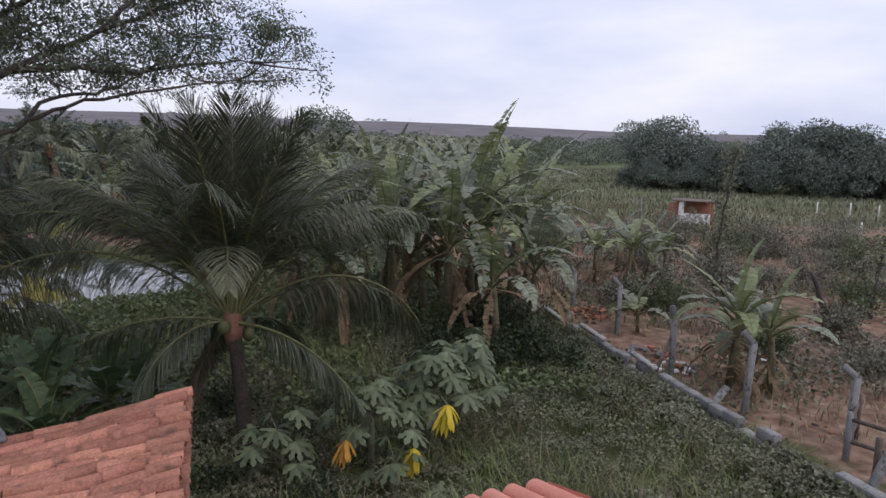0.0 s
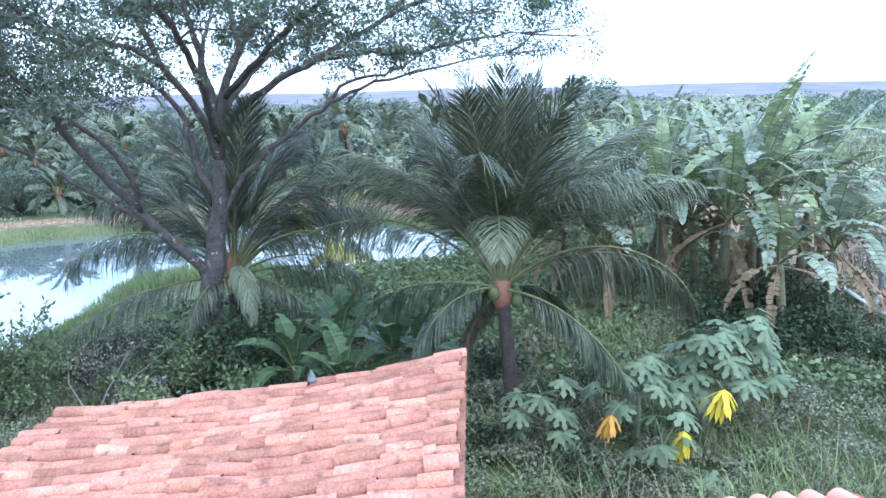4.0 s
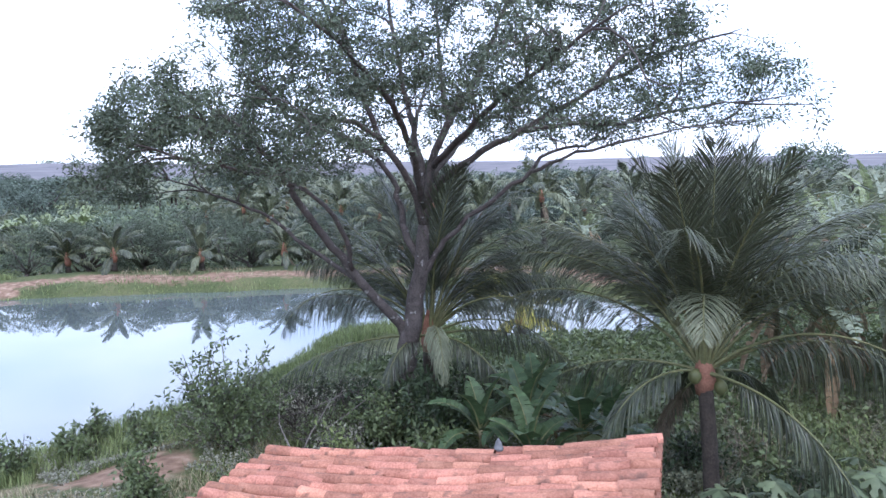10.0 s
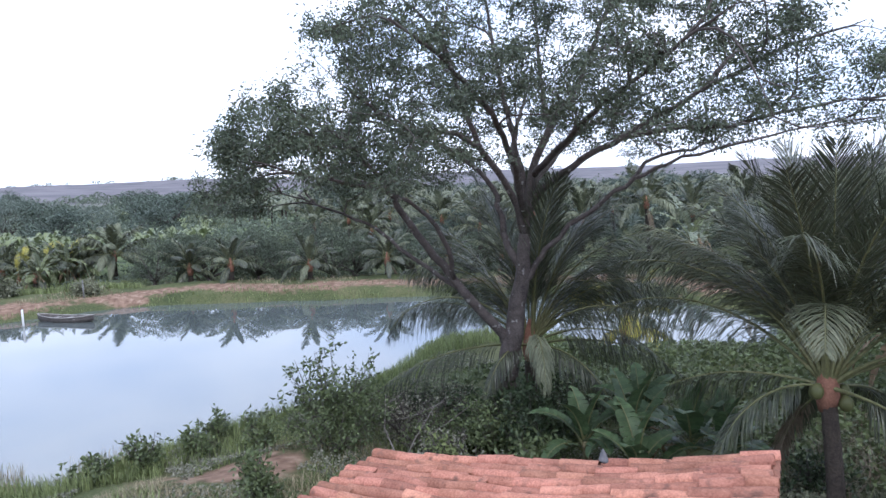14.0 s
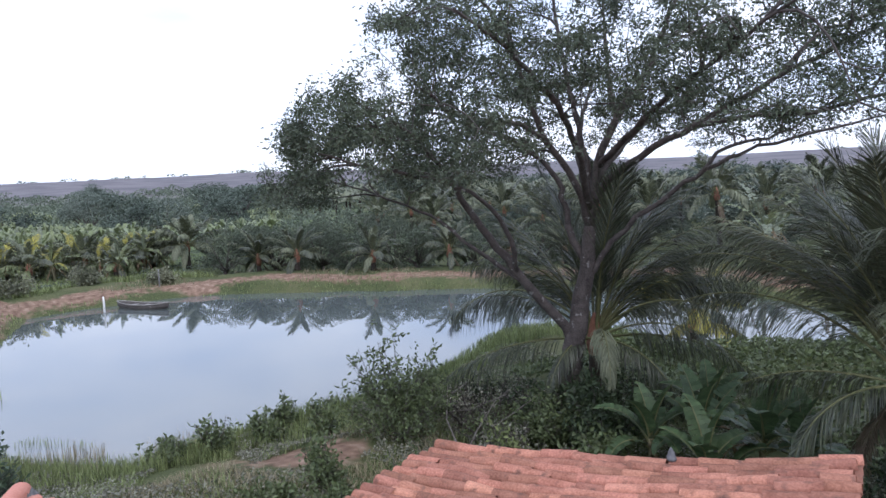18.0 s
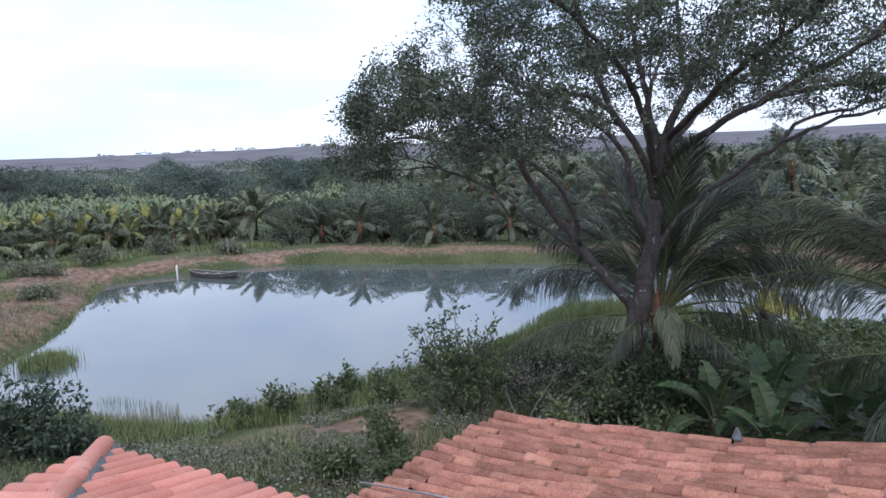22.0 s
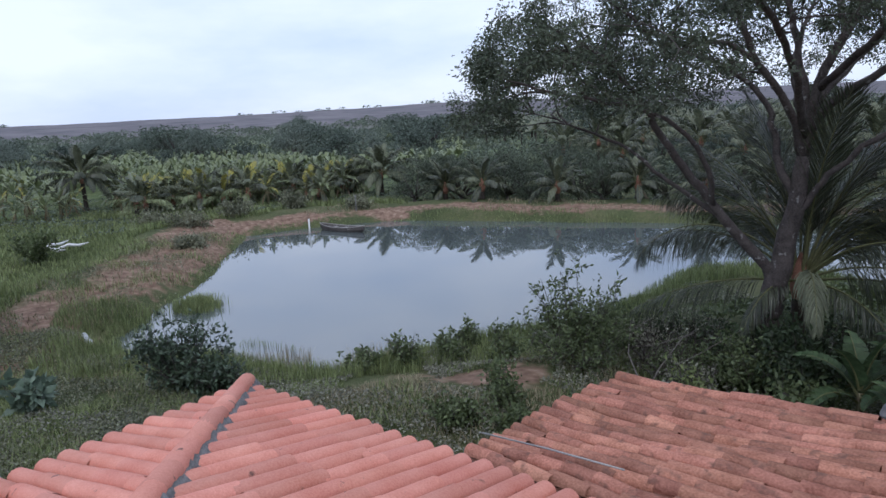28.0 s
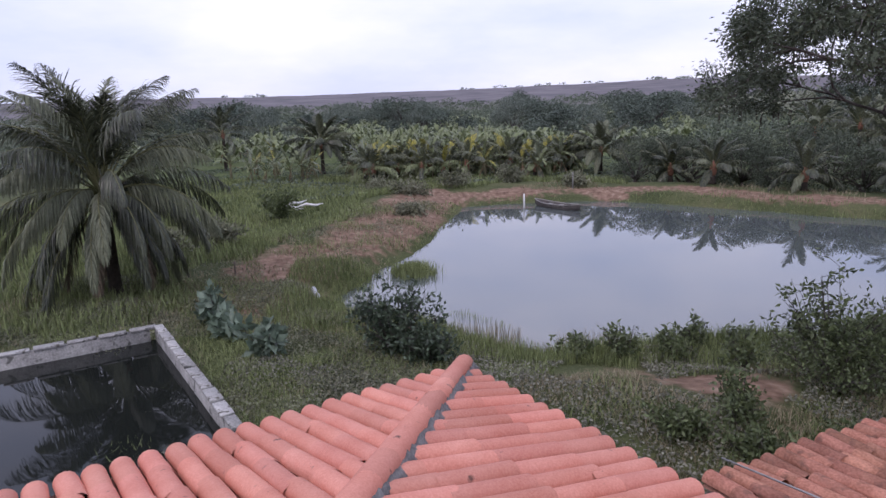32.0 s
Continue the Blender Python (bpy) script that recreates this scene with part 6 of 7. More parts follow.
# the far bank: short grass, partly dry
g = Geo()
p = scatter(60000, (-52, -12, -2, 42), lambda x, y, d: (d > -0.1) & (d < np.where(y < 15, 0.5, 1.5) + 1.2 * wobble(x, y, 2.6, 4)) & ((x < -30) | (y > 26)))
blades(g, p, 0.22 + 0.1 * wobble(p[:, 0], p[:, 1], 2.0), 0.035)
tagged(part("bank_grass", g, M_GRASS), "short grass on the far bank of the pond", "grass", kind="stuff")
g = Geo()
p = scatter(26000, (-52, -12, -2, 42), lambda x, y, d: (d > 1.6) & (d < 5.5) & ((x < -30) | (y > 26)) & (wobble(x, y, 3.0, 5) > -0.05))
blades(g, p, 0.22, 0.04, 0.6)
p = scatter(7000, (-42, -19, -12, 2), lambda x, y, d: (d > 0.6) & (d < 6.5) & (wobble(x, y, 2.0, 5) > -0.1))
blades(g, p, 0.2, 0.025, 0.7)
tagged(part("dry_bank_grass", g, M_DRYGRASS), "dry yellow grass on the bank's crest", "grass", kind="stuff")
# the wet green field beyond the far end of the pond
g = Geo()
p = scatter(110000, (-62, -17, -26, 16), lambda x, y, d: (d > 4.6 + 1.8 * wobble(x, y, 3.0)) & ((x < -22) | (y < -3.5)) & (wobble(x, y, 4.5, 2) > -0.55) & ((x < -18) | (y < -12)))
far_ = np.hypot(p[:, 0], p[:, 1])
blades(g, p, 0.30 + 0.22 * np.clip(wobble(p[:, 0], p[:, 1], 5.0), -0.5, 1) + 0.1, 0.018 + far_ * 0.0006, 0.45)
tagged(part("field_grass", g, M_GRASS), "rank green grass in the wet field", "grass", kind="stuff")


WALL_A, WALL_B = np.array([1.5, 24.6]), np.array([6.9, 8.2])


def wall_side(x, y):
    """Metres past the line of the broken wall; negative on the house's side."""
    w = unit(WALL_B - WALL_A)
    return (x - WALL_A[0]) * -w[1] + (y - WALL_A[1]) * w[0]


def creeper_height(x, y):
    return np.clip(0.26 + 0.34 * wobble(x, y, 1.9) + 0.22 * wobble(x, y, 0.7, 2) + 0.48 * np.exp(-((wall_side(x, y) + 0.8) / 0.9) ** 2), 0.02, 1.2)


# weeds and creepers between the house and the broken wall
def cover(n, box_, keep, size, hfun, mt, name, label):
    p = scatter(n, box_, keep)
    h = hfun(p[:, 0], p[:, 1])
    p[:, 2] += h * rng.uniform(0.35, 1.0, len(p)) ** 0.6
    way = rng.normal(0, 1, (len(p), 3)) * [1, 1, 0.45]
    g = Geo()
    leaves(g, p, way, size * rng.uniform(0.6, 1.4, len(p)), size * 0.72, curl=0.15)
    return tagged(part(name, g, mt), label, "weeds", kind="stuff")


garden = lambda x, y, d: (wall_side(x, y) < 0.3) & ~indoors(x, y) & (np.hypot(x + 3.1, y - 10.8) > 0.35)
cover(230000, (-4.5, 13, 4.5, 20), lambda x, y, d: garden(x, y, d) & (wobble(x, y, 0.32, 1) > -0.25) & (y > 6.5 - 0.1 * x), 0.062, creeper_height, M_WEED, "creepers", "mass of creeping weeds covering the garden ground")
cover(80000, (-17, -3.5, -4, 16), lambda x, y, d: (d > 1.4) & ~indoors(x, y) & (wobble(x, y, 1.7, 4) > -0.25) & (np.exp(-(((x + 12.1) / 1.1) ** 2 + ((y - 5.9) / 1.4) ** 2)) < 0.45) & (np.hypot(x + 3.1, y - 10.8) > 0.35), 0.062, lambda x, y: np.clip(0.13 + 0.18 * wobble(x, y, 1.2), 0.02, 0.45), M_OLIVE, "low_weeds", "low leafy weeds on the bank below the house")
cover(62000, (-24, -12.5, -12, 0.5), lambda x, y, d: (d > 0.8) & ~indoors(x, y) & (wobble(x, y, 2.1, 1) + 0.4 * wobble(x, y, 0.7, 2) > -0.2), 0.06, lambda x, y: np.clip(0.12 + 0.15 * wobble(x, y, 1.4), 0.02, 0.4), M_WEED, "low_weeds", "low dark weeds beside the water tank")
cover(30000, (3, 30, 10, 46), lambda x, y, d: (wall_side(x, y) > 0.3) & (wobble(x, y, 2.6, 3) > 0.15), 0.15, lambda x, y: np.clip(0.2 + 0.3 * wobble(x, y, 2.2), 0.02, 0.8), M_WEED, "yard_weeds", "patchy weeds over the yard past the wall")
cover(45000, (-14, 5, 13, 40), lambda x, y, d: (d > 1.0) & (wall_side(x, y) < 0.5), 0.16, lambda x, y: np.clip(0.4 + 0.4 * wobble(x, y, 2.0), 0.05, 1.1), M_SHRUB, "plantation_undergrowth", "dark undergrowth between the banana stems")
cover(90000, (-75, 0, -22, 66), lambda x, y, d: (d > 7.5) & (np.hypot(x, y) > 46) & (y + 0.9 * x < 20) & ~((wobble(x, y, 9.0, 1) > 0.45) & (y < 14)), 0.17, lambda x, y: np.clip(0.22 + 0.55 * wobble(x, y, 4.6) + 0.2 * wobble(x, y, 1.3, 2), 0.04, 1.3), M_FARTREE_HAZED, "field_scrub", "dark scrub filling the ground behind the far bank")
g = Geo()
p = scatter(24000, (-3.5, 12, 5.5, 19), lambda x, y, d: garden(x, y, d) & (wobble(x, y, 1.3, 6) > -0.2))
blades(g, p, 0.5, 0.016, 0.9)
tagged(part("garden_grass", g, M_GRASS), "long bent grass among the creepers", "grass", kind="stuff")
g = Geo()
p = scatter(60000, (3, 75, 12, 60), lambda x, y, d: (wall_side(x, y) > 0.6) & (wobble(x, y, 3.5, 6) > np.where(y < 30, -0.1, -0.25)) & ~((np.abs(y - 44 - 0.05 * x) < 3.6) & (x > 18)))
far_ = np.hypot(p[:, 0], p[:, 1])
blades(g, p, 0.28 + 0.1 * wobble(p[:, 0], p[:, 1], 3.0), 0.015 + far_ * 0.0009, 0.6, )
tagged(part("yard_grass", g, M_DRYGRASS), "thin dry grass over the yard and the open field", "grass", kind="stuff")
g = Geo()
p = scatter(90000, (-2, 75, 46, 130), lambda x, y, d: (x > 2 + 0.05 * y) & (np.hypot(x, y) > 50) & (wobble(x, y, 5.0, 2) > -0.45))
far_ = np.hypot(p[:, 0], p[:, 1])
blades(g, p, 0.45 + 0.25 * wobble(p[:, 0], p[:, 1], 4.0), 0.015 + far_ * 0.0011, 0.5)
tagged(part("meadow_grass", g, M_MEADOW), "rough green grass in the open field before the trees", "grass", kind="stuff")
yard_ = lambda x, y, d: (wall_side(x, y) > 1.0 + 0.5 * wobble(x, y, 1.4)) & ~((np.abs(y - 43 - 0.05 * x) < 4.0) & (x > 18)) & (wobble(x, y, 2.4, 1) + 0.5 * wobble(x, y, 0.9, 4) > np.where(y < 25, 0.2, 0.0))
cover(120000, (4, 40, 8.5, 46), yard_, 0.10, lambda x, y: np.clip(0.24 + 0.35 * wobble(x, y, 2.4, 1) + 0.2 * wobble(x, y, 0.8), 0.03, np.where(y > 30, 0.35, 0.8)), M_OLIVE, "yard_weeds", "dusty olive weeds and brush over the yard")
g = Geo()
p = scatter(60000, (4, 40, 8.5, 46), lambda x, y, d: yard_(x, y, d) & (wobble(x, y, 1.2, 2) > 0.1))
blades(g, p, 0.55, 0.012 + 0.0006 * np.hypot(p[:, 0], p[:, 1]), 0.7)
tagged(part("yard_stalks", g, M_STALK), "brown dead stalks among the yard's weeds", "stalks", kind="stuff")
g = Geo()
p = scatter(14000, (-4.5, 13, 5.5, 20), lambda x, y, d: garden(x, y, d) & (wobble(x, y, 1.1, 3) > 0.0))
blades(g, p, 0.6, 0.011, 0.8)
tagged(part("garden_stalks", g, M_STALK), "dry brown stalks among the creepers", "stalks", kind="stuff")


# tufts, dry straw and weeds on the trodden dike
dike = lambda x, y, d: (d > 0.2) & (d < 6.0) & (x < -19) & (y < 4.5)
cover(26000, (-42, -19, -13, 4.5), lambda x, y, d: dike(x, y, d) & (wobble(x, y, 1.5, 2) > 0.12), 0.07, lambda x, y: np.clip(0.14 + 0.16 * wobble(x, y, 1.5, 2), 0.02, 0.4), M_WEED, "dike_weeds", "patches of low weeds on the earth dike")
g = Geo()
p = scatter(26000, (-42, -19, -13, 4.5), lambda x, y, d: dike(x, y, d) & (wobble(x, y, 0.9, 3) > -0.1))
blades(g, p, 0.16, 0.022, 0.9)
p = scatter(20000, (-24, -11, -12, 1.5), lambda x, y, d: (d > 0.8) & ~indoors(x, y) & (wobble(x, y, 1.5, 6) > 0.05))
blades(g, p, 0.15, 0.013, 1.0)
tagged(part("dike_straw", g, M_DRYGRASS), "short dry straw on the earth dike", "grass", kind="stuff")
g = Geo()
p = scatter(30000, (-42, -19, -13, 4.5), lambda x, y, d: dike(x, y, d) & (wobble(x, y, 1.1, 5) > 0.15))
blades(g, p, 0.26, 0.02, 0.6)
p = scatter(56000, (-24, -11, -12, 1.5), lambda x, y, d: (d > 0.6) & ~indoors(x, y) & (wobble(x, y, 1.3, 3) > -0.3))
blades(g, p, 0.17, 0.014, 0.9)
p = scatter(30000, (-20, -9, -5, 9), lambda x, y, d: (d > 1.0) & (np.exp(-(((x + 12.1) / 1.1) ** 2 + ((y - 5.9) / 1.4) ** 2)) < 0.45) & ~indoors(x, y) & (wobble(x, y, 0.9, 1) > 0.1))
blades(g, p, 0.24, 0.014, 0.7)
tagged(part("tuft_grass", g, M_GRASS), "green grass tufts on the dike and the bank", "grass", kind="stuff")


# ---- the water tank beside the house ----
def build_tank():
    tank = thing("water_tank", Matrix.Identity(4), "open concrete water tank with mossy walls and dark water", "water tank")
    a = Vector((-16.75, -5.88, 0))
    long_, short_ = 7.2, 5.2
    top, bottom = 0.62, -0.55
    corners = [a, a + U * long_, a + U * long_ + V * short_, a + V * short_]
    for k in range(4):
        p, q = corners[k], corners[(k + 1) % 4]
        way = (q - p).normalized()
        inset = 0.1
        wall = part("wall", wall_between(p + way * (0.0 if k % 2 == 0 else 0.21), q - way * (0.0 if k % 2 == 0 else 0.21) + (way * 0 if k % 2 else way * 0), bottom, top - 0.05, 0.18), M_CONCRETE, tank)
        # worn coping: uneven lengths of mortar
        r = random.Random(70 + k)
        n = int((q - p).length / 0.62)
        for j in range(n):
            g = Geo()
            h, w = r.uniform(0.045, 0.07), r.uniform(0.095, 0.12)
            box(g, (-0.305 + r.uniform(0, 0.02), -w, 0), (0.305 - r.uniform(0, 0.02), w, h), 0.014)
            c = p + way * ((j + 0.5) * (q - p).length / n)
            part("coping", g, M_CONCRETE if r.random() < 0.3 else M_COPING, wall, m=Matrix.Translation((c.x, c.y, top - 0.048)) @ pose(0, 0, 0, 0, 0, math.degrees(math.atan2(way.y, way.x)) + r.uniform(-1, 1)))
    g = Geo()
    ins = [c for c in corners]
    g.add([(c.x, c.y, 0.28) for c in ins], [[0, 1, 2, 3][::-1]])
    mt = bpy.data.materials.new("dark_tank_water")
    mt.use_nodes = True
    b = mt.node_tree.nodes["Principled BSDF"]
    b.inputs["Base Color"].default_value, b.inputs["Roughness"].default_value, b.inputs["IOR"].default_value = (0.012, 0.014, 0.012, 1), 0.03, 1.33
    t = mt.node_tree.nodes.new("ShaderNodeTexNoise")
    t.inputs["Scale"].default_value = 5.0
    bp = mt.node_tree.nodes.new("ShaderNodeBump")
    bp.inputs["Strength"].default_value, bp.inputs["Distance"].default_value = 0.12, 0.03
    mt.node_tree.links.new(t.outputs["Fac"], bp.inputs["Height"])
    mt.node_tree.links.new(bp.outputs[0], b.inputs["Normal"])
    part("tank_water", g, mt, tank, "dark still water")


build_tank()


# ---- boat and stakes ----
def build_boat():
    """A flat-bottomed canoe moored at the far shore."""
    a, b = Vector((-42.7, 9.0, WATER_Z)), Vector((-39.9, 10.7, WATER_Z))
    c, way = (a + b) / 2, (b - a)
    length = way.length + 0.5
    boat = thing("boat", Matrix.Translation((c.x, c.y, WATER_Z - 0.09)) @ pose(0, 0, 0, 0, 0, math.degrees(math.atan2(way.y, way.x))), "dark wooden canoe moored at the far shore", "boat")
    n = 15
    s = np.linspace(-1, 1, n)
    half = 0.42 * (1 - np.abs(s) ** 2.6) + 0.03
    sheer = 0.34 + 0.14 * np.abs(s) ** 2.2
    keel = 0.02 + 0.16 * np.abs(s) ** 4
    g = Geo()
    prof = []
    for k in range(n):
        x = s[k] * length / 2
        prof += [(x, -half[k], sheer[k]), (x, -half[k] * 0.72, keel[k]), (x, half[k] * 0.72, keel[k]), (x, half[k], sheer[k]), (x, half[k] * 0.88, sheer[k] - 0.01), (x, half[k] * 0.62, keel[k] + 0.04), (x, -half[k] * 0.62, keel[k] + 0.04), (x, -half[k] * 0.88, sheer[k] - 0.01)]
    f = []
    for k in range(n - 1):
        for j in range(8):
            f.append([k * 8 + j, (k + 1) * 8 + j, (k + 1) * 8 + (j + 1) % 8, k * 8 + (j + 1) % 8])
    f += [list(range(8)), [(n - 1) * 8 + j for j in range(8)][::-1]]
    g.v.append(np.array(prof))
    g.n += len(prof)
    g.faces(f)
    part("hull", g, M_BOAT, boat)
    for sg in (1, -1):
        g = Geo()
        tube(g, [(s[k] * length / 2, sg * (half[k] + 0.01), sheer[k] + 0.012) for k in range(n)], [0.026] * n, 5)
        part("gunwale", g, M_BOATRIM, boat, "pale worn rim")
    for x in (-0.7, 0.15, 0.85):
        g = Geo()
        box(g, (x - 0.11, -0.37, 0.25), (x + 0.11, 0.37, 0.28), 0.008)
        part("thwart", g, M_BOATRIM, boat)


build_boat()


def stake(name, at, height, radius, mt, label, tilt=(0, 0), category="stake", group=""):
    ob = thing(name, Matrix.Translation(at) @ pose(0, 0, 0, tilt[0], tilt[1], 0), label, category, group)
    g = Geo()
    tube(g, [(0, 0, -0.3), (0.01, 0, height * 0.5), (0, 0, height)], [radius * 1.1, radius, radius * 0.9], 7)
    part("shaft", g, mt, ob, smooth=True)
    return ob


stake("mooring_post", (-41.7, 7.9, WATER_Z - 0.1), 1.0, 0.055, M_WHITE, "pale mooring post standing in the pond")
stake("stake", on_ground(-45.6, 12.0), 1.15, 0.045, M_POST, "pale stake on the far bank")
stake("stake", on_ground(-24.9, -5.9), 0.55, 0.03, M_WOOD, "short dark stake on the earth bank")
for k, (x, y, s) in enumerate(((-41.0, -6.0, 1.1), (-42.3, -5.2, 0.8), (-44.0, -6.3, 0.9))):
    g = Geo()
    tube(g, [(-s, 0, 0.06), (-s * 0.3, 0.08, 0.22), (s * 0.4, 0.0, 0.14), (s, -0.05, 0.25)], [0.05, 0.09, 0.08, 0.03], 6)
    log = thing("bleached_log", Matrix.Translation(on_ground(x, y) + Vector((0, 0, 0.25))) @ pose(0, 0, 0, 0, 0, 40 + 50 * k), "bleached fallen branch in the grass", "log", "bleached branches")
    part("branch", g, M_WHITE, log, smooth=True)
g = Geo()
tube(g, [(-0.55, 0, 0.1), (0.1, 0, 0.11), (0.5, 0.05, 0.1)], [0.09, 0.09, 0.09], 9)
pipe = thing("pipe", Matrix.Translation(on_ground(-23.0, -2.9)) @ pose(0, 0, 0, 0, 0, 12), "grey plastic pipe end on the bank", "pipe")
part("tube", g, M_PIPE, pipe, smooth=True)

# ---- on the annex roof: a thin rod, a loose stone, a few whitened tile ends ----
AX_R, _ = frame_on(AX_O, AX_X, AX_UP)


def on_annex(x, y, lift):
    """A place on the annex roof above the given plan point."""
    n = AX_X.cross(AX_UP)
    z = AX_O.z - (n.x * (x - AX_O.x) + n.y * (y - AX_O.y)) / n.z
    return Vector((x, y, z + lift))


rod = thing("metal_rod", Matrix.Identity(4), "thin metal rod lying across the old roof", "rod")
g = Geo()
p0, p1 = on_annex(-7.05, 3.18, 0.17), on_annex(-5.15, 3.82, 0.16)
tube(g, [p0 - (p1 - p0) * 0.04, (p0 + p1) / 2 + Vector((0, 0, 0.015)), p1], [0.011, 0.011, 0.010], 6)
part("shaft", g, M_METAL, rod)
bm = bmesh.new()
bmesh.ops.create_icosphere(bm, subdivisions=2, radius=0.075)
for q in bm.verts:
    q.co = Vector((q.co.x * (0.9 - 6.0 * max(q.co.z, 0)), q.co.y * (0.7 - 4.0 * max(q.co.z, 0)), q.co.z * (1.9 if q.co.z > 0 else 0.6))) * (1 + 0.18 * noise.noise(q.co * 9))
me = bpy.data.meshes.new("stone")
bm.to_mesh(me)
bm.free()
me.materials.append(M_STONE)
stone = new("stone", me)
stone.matrix_basis = Matrix.Translation(on_annex(-4.68, 6.97, 0.02))
tagged(stone, "small grey stone lying at the roof's far edge", "stone")


# ---- the broken wall and the concrete fence posts ----
def fence_post(x, y, height, bend, label, tilt=(0, 0), turn=0.0, sink=0.25, arm=0.34):
    """A square concrete post whose top is cranked over."""
    post = thing("fence_post", Matrix.Translation(on_ground(x, y)) @ pose(0, 0, 0, tilt[0], tilt[1], turn), label, "fence post", "concrete fence posts")
    g = Geo()
    w = 0.062
    box(g, (-w, -w, -sink), (w, w, height), 0.012)
    part("shaft", g, M_POST, post)
    g = Geo()
    box(g, (-w * 0.94, -w * 0.94, -0.03), (w * 0.94, w * 0.94, arm), 0.012)
    part("cranked_top", g, M_POST, post, m=Matrix.Translation((0, 0, height - 0.02)) @ pose(0, 0, 0, 0, bend, 0))
    return post


for k, (x, y, h, b, tilt) in enumerate(((5.25, 18.95, 1.45, -42, (0, 0)), (4.51, 21.95, 1.3, -36, (0, 1)), (3.6, 24.7, 1.3, -20, (1, 0)), (6.6, 13.55, 1.55, -44, (0, 2)), (5.68, 15.5, 1.5, -10, (0, -1)), (7.95, 12.1, 1.3, -50, (0, 0)), (9.3, 18.2, 1.1, 0, (0, 1)), (2.9, 27.5, 1.3, -25, (0, 0)))):
    fence_post(x, y, h, b, "grey concrete fence post with a cranked top", tilt)
# posts that fell with the wall: only their ends stick out of the creepers
for k, (x, y, ty, tx) in enumerate(((4.5, 15.9, 38, -20), (5.6, 13.25, 42, -12), (3.5, 19.2, 46, -24), (7.0, 10.0, 26, -8))):
    fence_post(x, y, 0.72, 0, "leaning broken concrete post sticking out of creepers", (tx, ty), 0, 0.2, 0.12)
brace = thing("fence_brace", Matrix.Identity(4), "dark slanting timber brace against a fence post", "brace")
g = Geo()
tube(g, [on_ground(5.0, 14.9), on_ground(5.62, 15.5) + Vector((0, 0, 1.05))], [0.05, 0.045], 6)
part("timber", g, M_WOOD, brace)


def broken_wall():
    """A low masonry wall, its blocks slumped, running away from the house under the creepers."""
    wall = thing("broken_wall", Matrix.Identity(4), "low broken masonry wall half buried in creepers", "wall")
    r = random.Random(44)
    d = Vector((*(WALL_B - WALL_A), 0))
    n = int(d.length / 0.41)
    w = d.normalized()
    turn = math.degrees(math.atan2(w.y, w.x))
    for k in range(n):
        c = Vector((*WALL_A, 0)) + w * (k + 0.5) * 0.41
        if r.random() < 0.1:
            continue
        for j in range(r.choice((2, 3, 3, 3)) if k / n < 0.75 else r.choice((2, 3))):
            g = Geo()
            box(g, (-0.203, -0.10, 0), (0.203, 0.10, 0.197), 0.012)
            z = on_ground(c.x, c.y).z + j * 0.2 - 0.02
            part("block", g, M_POST if j > 1 else M_CONCRETE, wall, m=Matrix.Translation((c.x + r.uniform(-0.02, 0.02), c.y + r.uniform(-0.02, 0.02), z)) @ pose(0, 0, 0, r.uniform(-4, 4), r.uniform(-2, 2), turn + r.uniform(-2.5, 2.5)))
    return wall


broken_wall()
# fallen concrete rails on the wall
for k, (x, y, ln, tn) in enumerate(((4.05, 16.85, 1.1, -70), (3.35, 18.95, 1.2, -72), (2.55, 21.4, 1.0, -72), (4.75, 14.7, 0.9, -72))):
    rail = thing("fallen_rail", Matrix.Translation(on_ground(x, y) + Vector((0, 0, 0.59))) @ pose(0, 0, 0, 3, 4, tn), "pale concrete rail fallen along the wall", "rail", "fallen rails")
    g = Geo()
    box(g, (-ln / 2, -0.07, 0), (ln / 2, 0.07, 0.09), 0.012)
    part("beam", g, M_COPING, rail)
# creepers climbing over the wall
wp = np.array([WALL_A + (WALL_B - WALL_A) * t for t in rng.random(30000)])
wp += rng.normal(0, 0.34, wp.shape)
hz_ = np.clip(0.56 * np.exp(-((wall_side(wp[:, 0], wp[:, 1]) + 0.25) / 0.5) ** 2) + 0.12 * wobble(wp[:, 0], wp[:, 1], 0.9), 0.03, 0.95)
keep_ = wobble(wp[:, 0], wp[:, 1], 1.1, 5) > -0.30
wp, hz_ = wp[keep_], hz_[keep_]
g = Geo()
leaves(g, np.c_[wp, ground_z(wp[:, 0], wp[:, 1]) + hz_ * rng.uniform(0.5, 1.0, len(wp))], rng.normal(0, 1, (len(wp), 3)) * [1, 1, 0.5], rng.uniform(0.06, 0.12, len(wp)), 0.07, curl=0.15)
tagged(part("wall_creepers", g, M_WEED), "creepers climbing over the broken wall", "weeds", kind="stuff")


# rubble of broken brick and litter in the yard
def rubble(x, y, count, spread, mts, label, seed, size=0.09):
    pile = thing("rubble_heap", Matrix.Translation(on_ground(x, y)), label, "rubble", "rubble in the yard")
    r = random.Random(seed)
    for k in range(count):
        g = Geo()
        s = size * r.uniform(0.5, 1.4)
        box(g, (-s, -s * 0.6, -s * 0.3), (s, s * 0.6, s * 0.3), 0.01)
        a, d = r.uniform(0, 6.28), spread * math.sqrt(r.random())
        part("fragment", g, r.choice(mts), pile, m=Matrix.Translation((math.cos(a) * d, math.sin(a) * d, s * 0.3 + 0.25 * max(0, 1 - d / spread) * r.random())) @ pose(0, 0, 0, r.uniform(-25, 25), r.uniform(-25, 25), r.uniform(0, 360)))


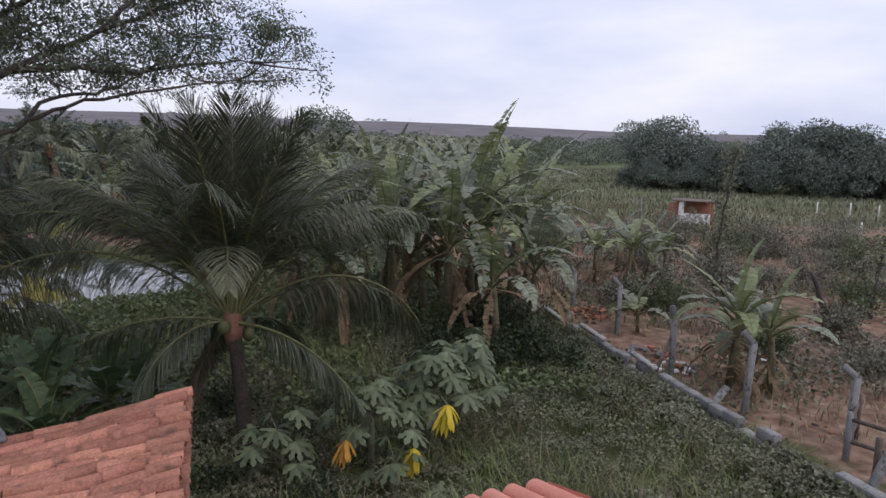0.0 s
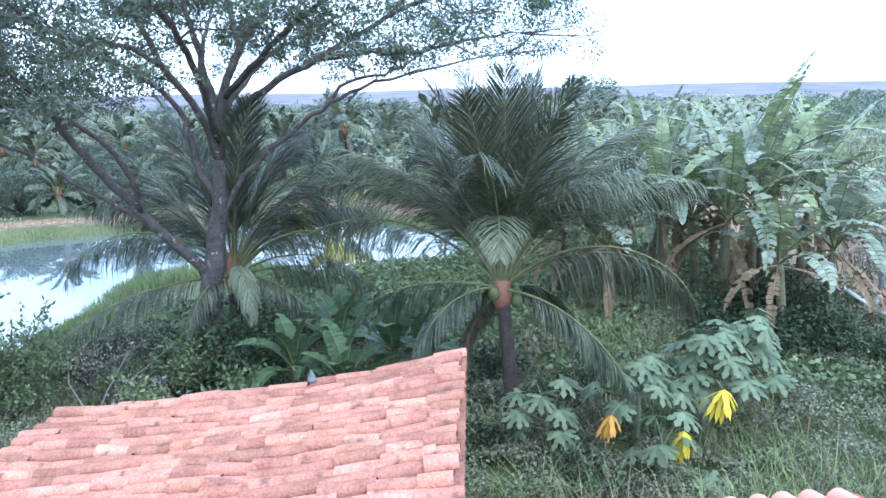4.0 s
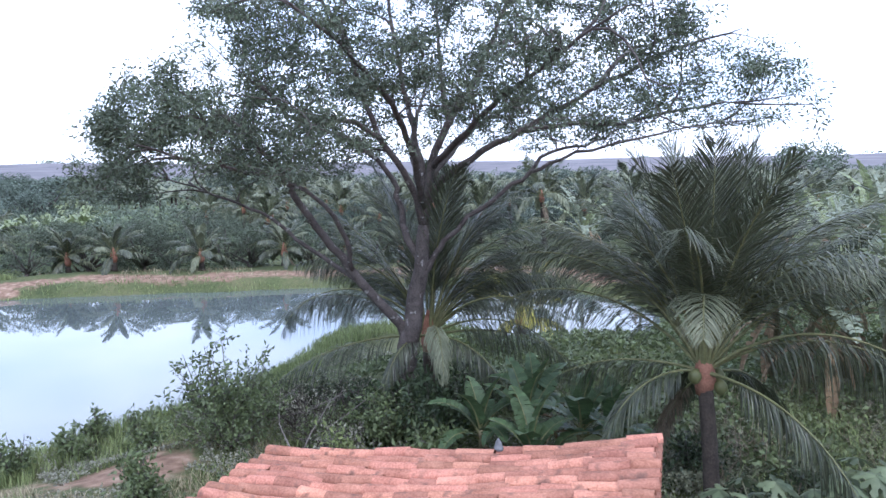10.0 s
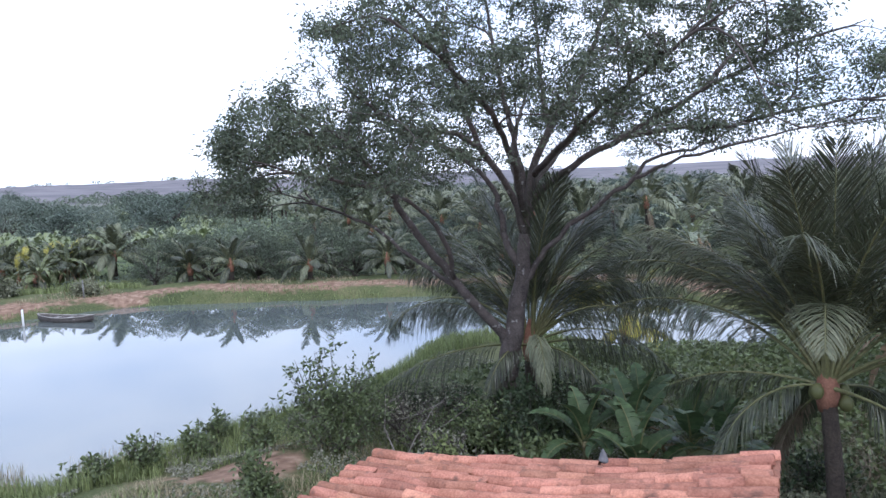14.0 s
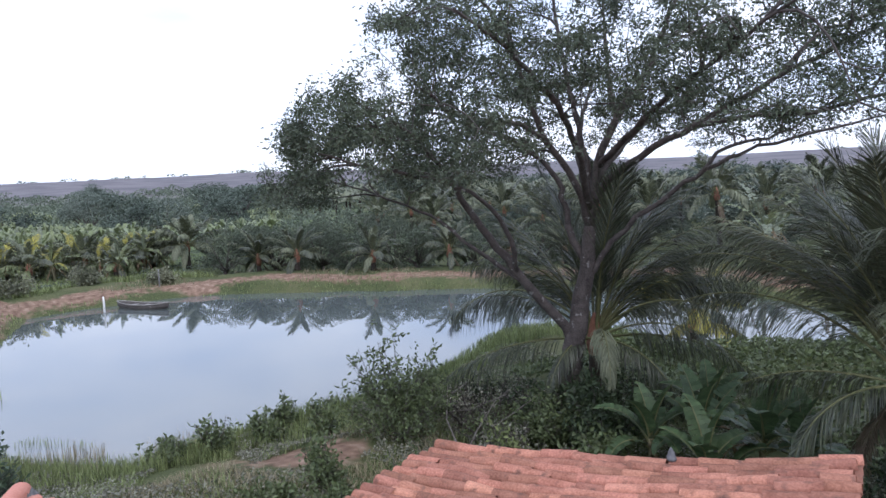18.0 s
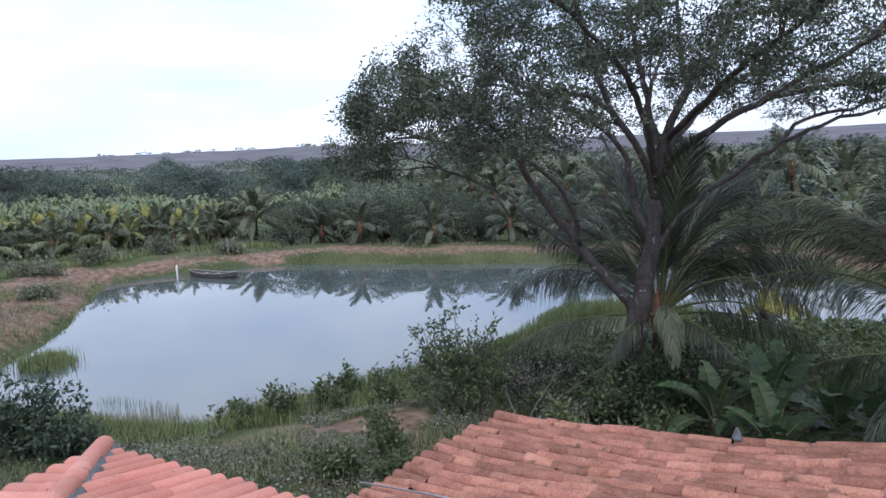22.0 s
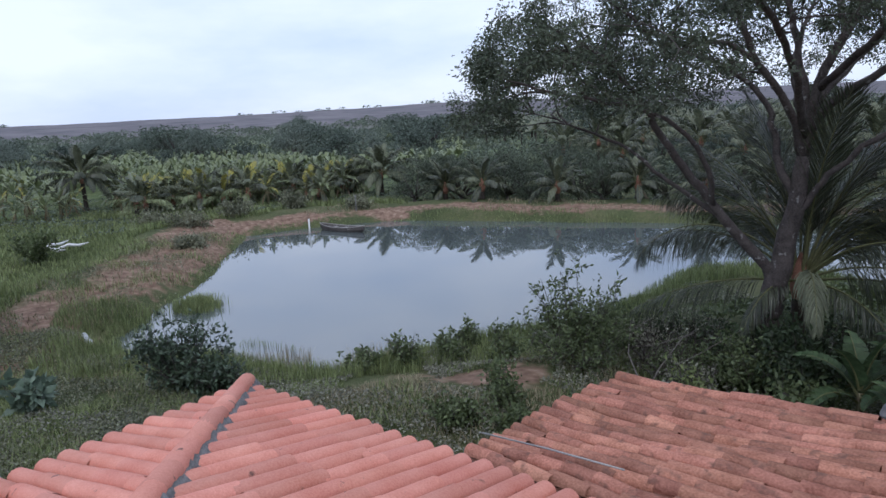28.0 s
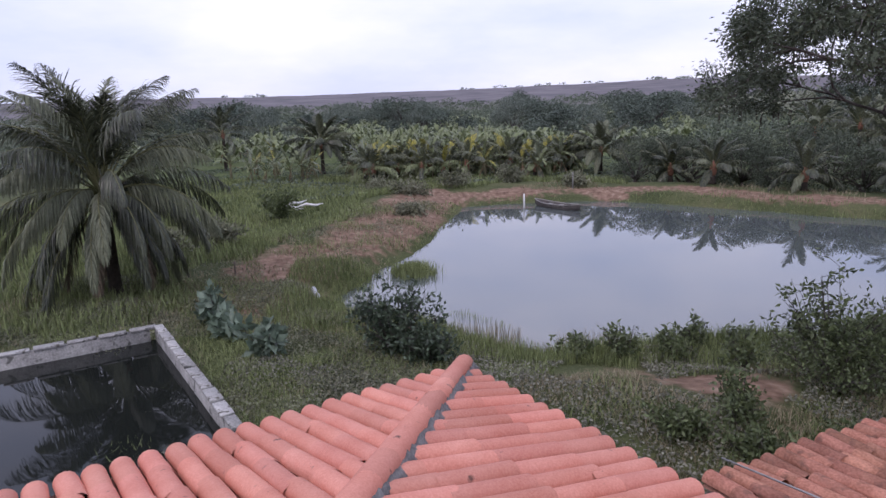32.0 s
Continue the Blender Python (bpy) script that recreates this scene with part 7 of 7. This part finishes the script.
rubble(5.0, 21.2, 60, 0.75, (M_ROCK_RED,), "heap of broken red bricks and tiles", 1)
rubble(6.0, 16.3, 26, 0.55, (M_ROCK_RED, M_POST, M_WHITE), "scattered rubble of brick and pale stone", 2)
rubble(5.6, 17.2, 18, 0.5, (M_ROCK_RED, M_POST), "scattered rubble of brick and pale stone", 3)
rubble(8.6, 17.0, 12, 0.5, (M_WHITE, M_POST), "pale litter on the bare earth", 4, 0.06)
rubble(7.6, 12.7, 9, 0.4, (M_ROCK_RED, M_WOOD), "brown litter on the bare earth", 5, 0.06)


def pen():
    """The corner of a timber pen at the edge of the yard."""
    ob = thing("timber_pen", Matrix.Identity(4), "corner of a rough timber pen at the yard's edge", "fence")
    r = random.Random(6)
    posts = [(7.45, 11.35), (8.35, 10.7), (9.2, 10.1), (8.15, 12.25), (7.3, 10.3)]
    for x, y in posts:
        g = Geo()
        tube(g, [(x, y, -0.3), (x + 0.01, y, 0.5), (x, y + 0.01, 1.0)], [0.065, 0.06, 0.055], 7)
        part("post", g, M_WOOD if r.random() < 0.6 else M_POST, ob)
    for z in (0.45, 0.85):
        for a, b in ((0, 1), (1, 2), (0, 3)):
            g = Geo()
            p, q = posts[a], posts[b]
            tube(g, [(p[0], p[1], z + r.uniform(-0.04, 0.04)), ((p[0] + q[0]) / 2, (p[1] + q[1]) / 2, z - 0.03), (q[0], q[1], z + r.uniform(-0.04, 0.04))], [0.04, 0.038, 0.035], 6)
            part("rail", g, M_WOOD, ob)


pen()


def hut():
    """A small roadside shelter: whitewashed half wall and pillar, bare brick at the back, a flat roof."""
    ob = thing("roadside_hut", Matrix.Translation(on_ground(17.25, 46.75)) @ pose(0, 0, 0, 0, 0, -14) @ Matrix.Scale(0.84, 4), "small roadside hut with a whitewashed half wall and flat roof", "hut")
    for name, lo, hi, mt, lab in (
            ("half_wall", (-0.55, -0.08, -0.3), (1.55, 0.08, 0.95), M_WHITE, "whitewashed half wall with dark scrawls"),
            ("pillar", (-0.95, -0.12, -0.3), (-0.552, 0.14, 1.95), M_WHITE, "whitewashed pillar"),
            ("pillar", (1.553, -0.10, -0.3), (1.75, 0.12, 1.95), M_BRICK, ""),
            ("side_wall", (-1.75, 0.145, -0.3), (-0.95, 0.32, 1.8), M_BRICK, "bare brick side wall"),
            ("back_wall", (-0.945, 1.7, -0.3), (1.75, 1.85, 1.95), M_BRICK, "")):
        g = Geo()
        box(g, lo, hi, 0.015)
        part(name, g, mt, ob, lab)
    g = Geo()
    box(g, (-1.45, -0.3, 1.955), (1.9, 2.1, 2.03), 0.02)
    part("roof", g, M_WOOD, ob, "thin dark roof slab")


hut()
for k, (x, y, h) in enumerate(((32.4, 53.6, 1.2), (34.3, 53.0, 1.15), (36.3, 52.4, 1.2), (30.2, 54.4, 1.1), (25.0, 40.0, 1.2), (27.8, 39.2, 1.1), (13.7, 47.8, 1.9), (14.1, 47.9, 1.7))):
    stake("boundary_post", on_ground(x, y), h, 0.055, M_WHITE if k < 6 else M_POST, "pale boundary post by the dirt road" if k < 6 else "grey post beside the hut", category="post", group="boundary posts")
# the bare leaning trunk in the yard
g = Geo()
limb(g, [(0, 0, -0.1), (-0.25, 0.2, 0.7), (-0.55, 0.3, 1.4), (-0.8, 0.4, 2.0)], 0.11, 0.06, 7)
snag = thing("dead_tree", Matrix.Translation(on_ground(11.6, 18.8)), "bare leaning dead tree in the yard", "tree")
part("trunk", g, M_BARK, snag, smooth=True)
# drift branches at the shrub on the bank
for k, (x, y, ln, tn) in enumerate(((-10.9, 8.9, 1.9, 20), (-10.2, 8.7, 1.5, -35), (-11.4, 8.4, 1.4, 60), (-10.0, 9.3, 1.7, 75), (-11.0, 9.7, 1.5, -10), (-9.7, 8.2, 1.2, 110), (-10.6, 8.2, 1.4, 150))):
    g = Geo()
    tube(g, [(-ln / 2, 0, 0), (0, 0.1, 0.25), (ln / 2, -0.05, 0.75)], [0.017, 0.013, 0.006], 5)
    br = thing("dead_branch", Matrix.Translation(on_ground(x, y) + Vector((0, 0, 0.45))) @ pose(0, 0, 0, 0, 0, tn), "bare pale dead branch lying in the undergrowth", "branch", "dead branches")
    part("branch", g, M_STICK, br)
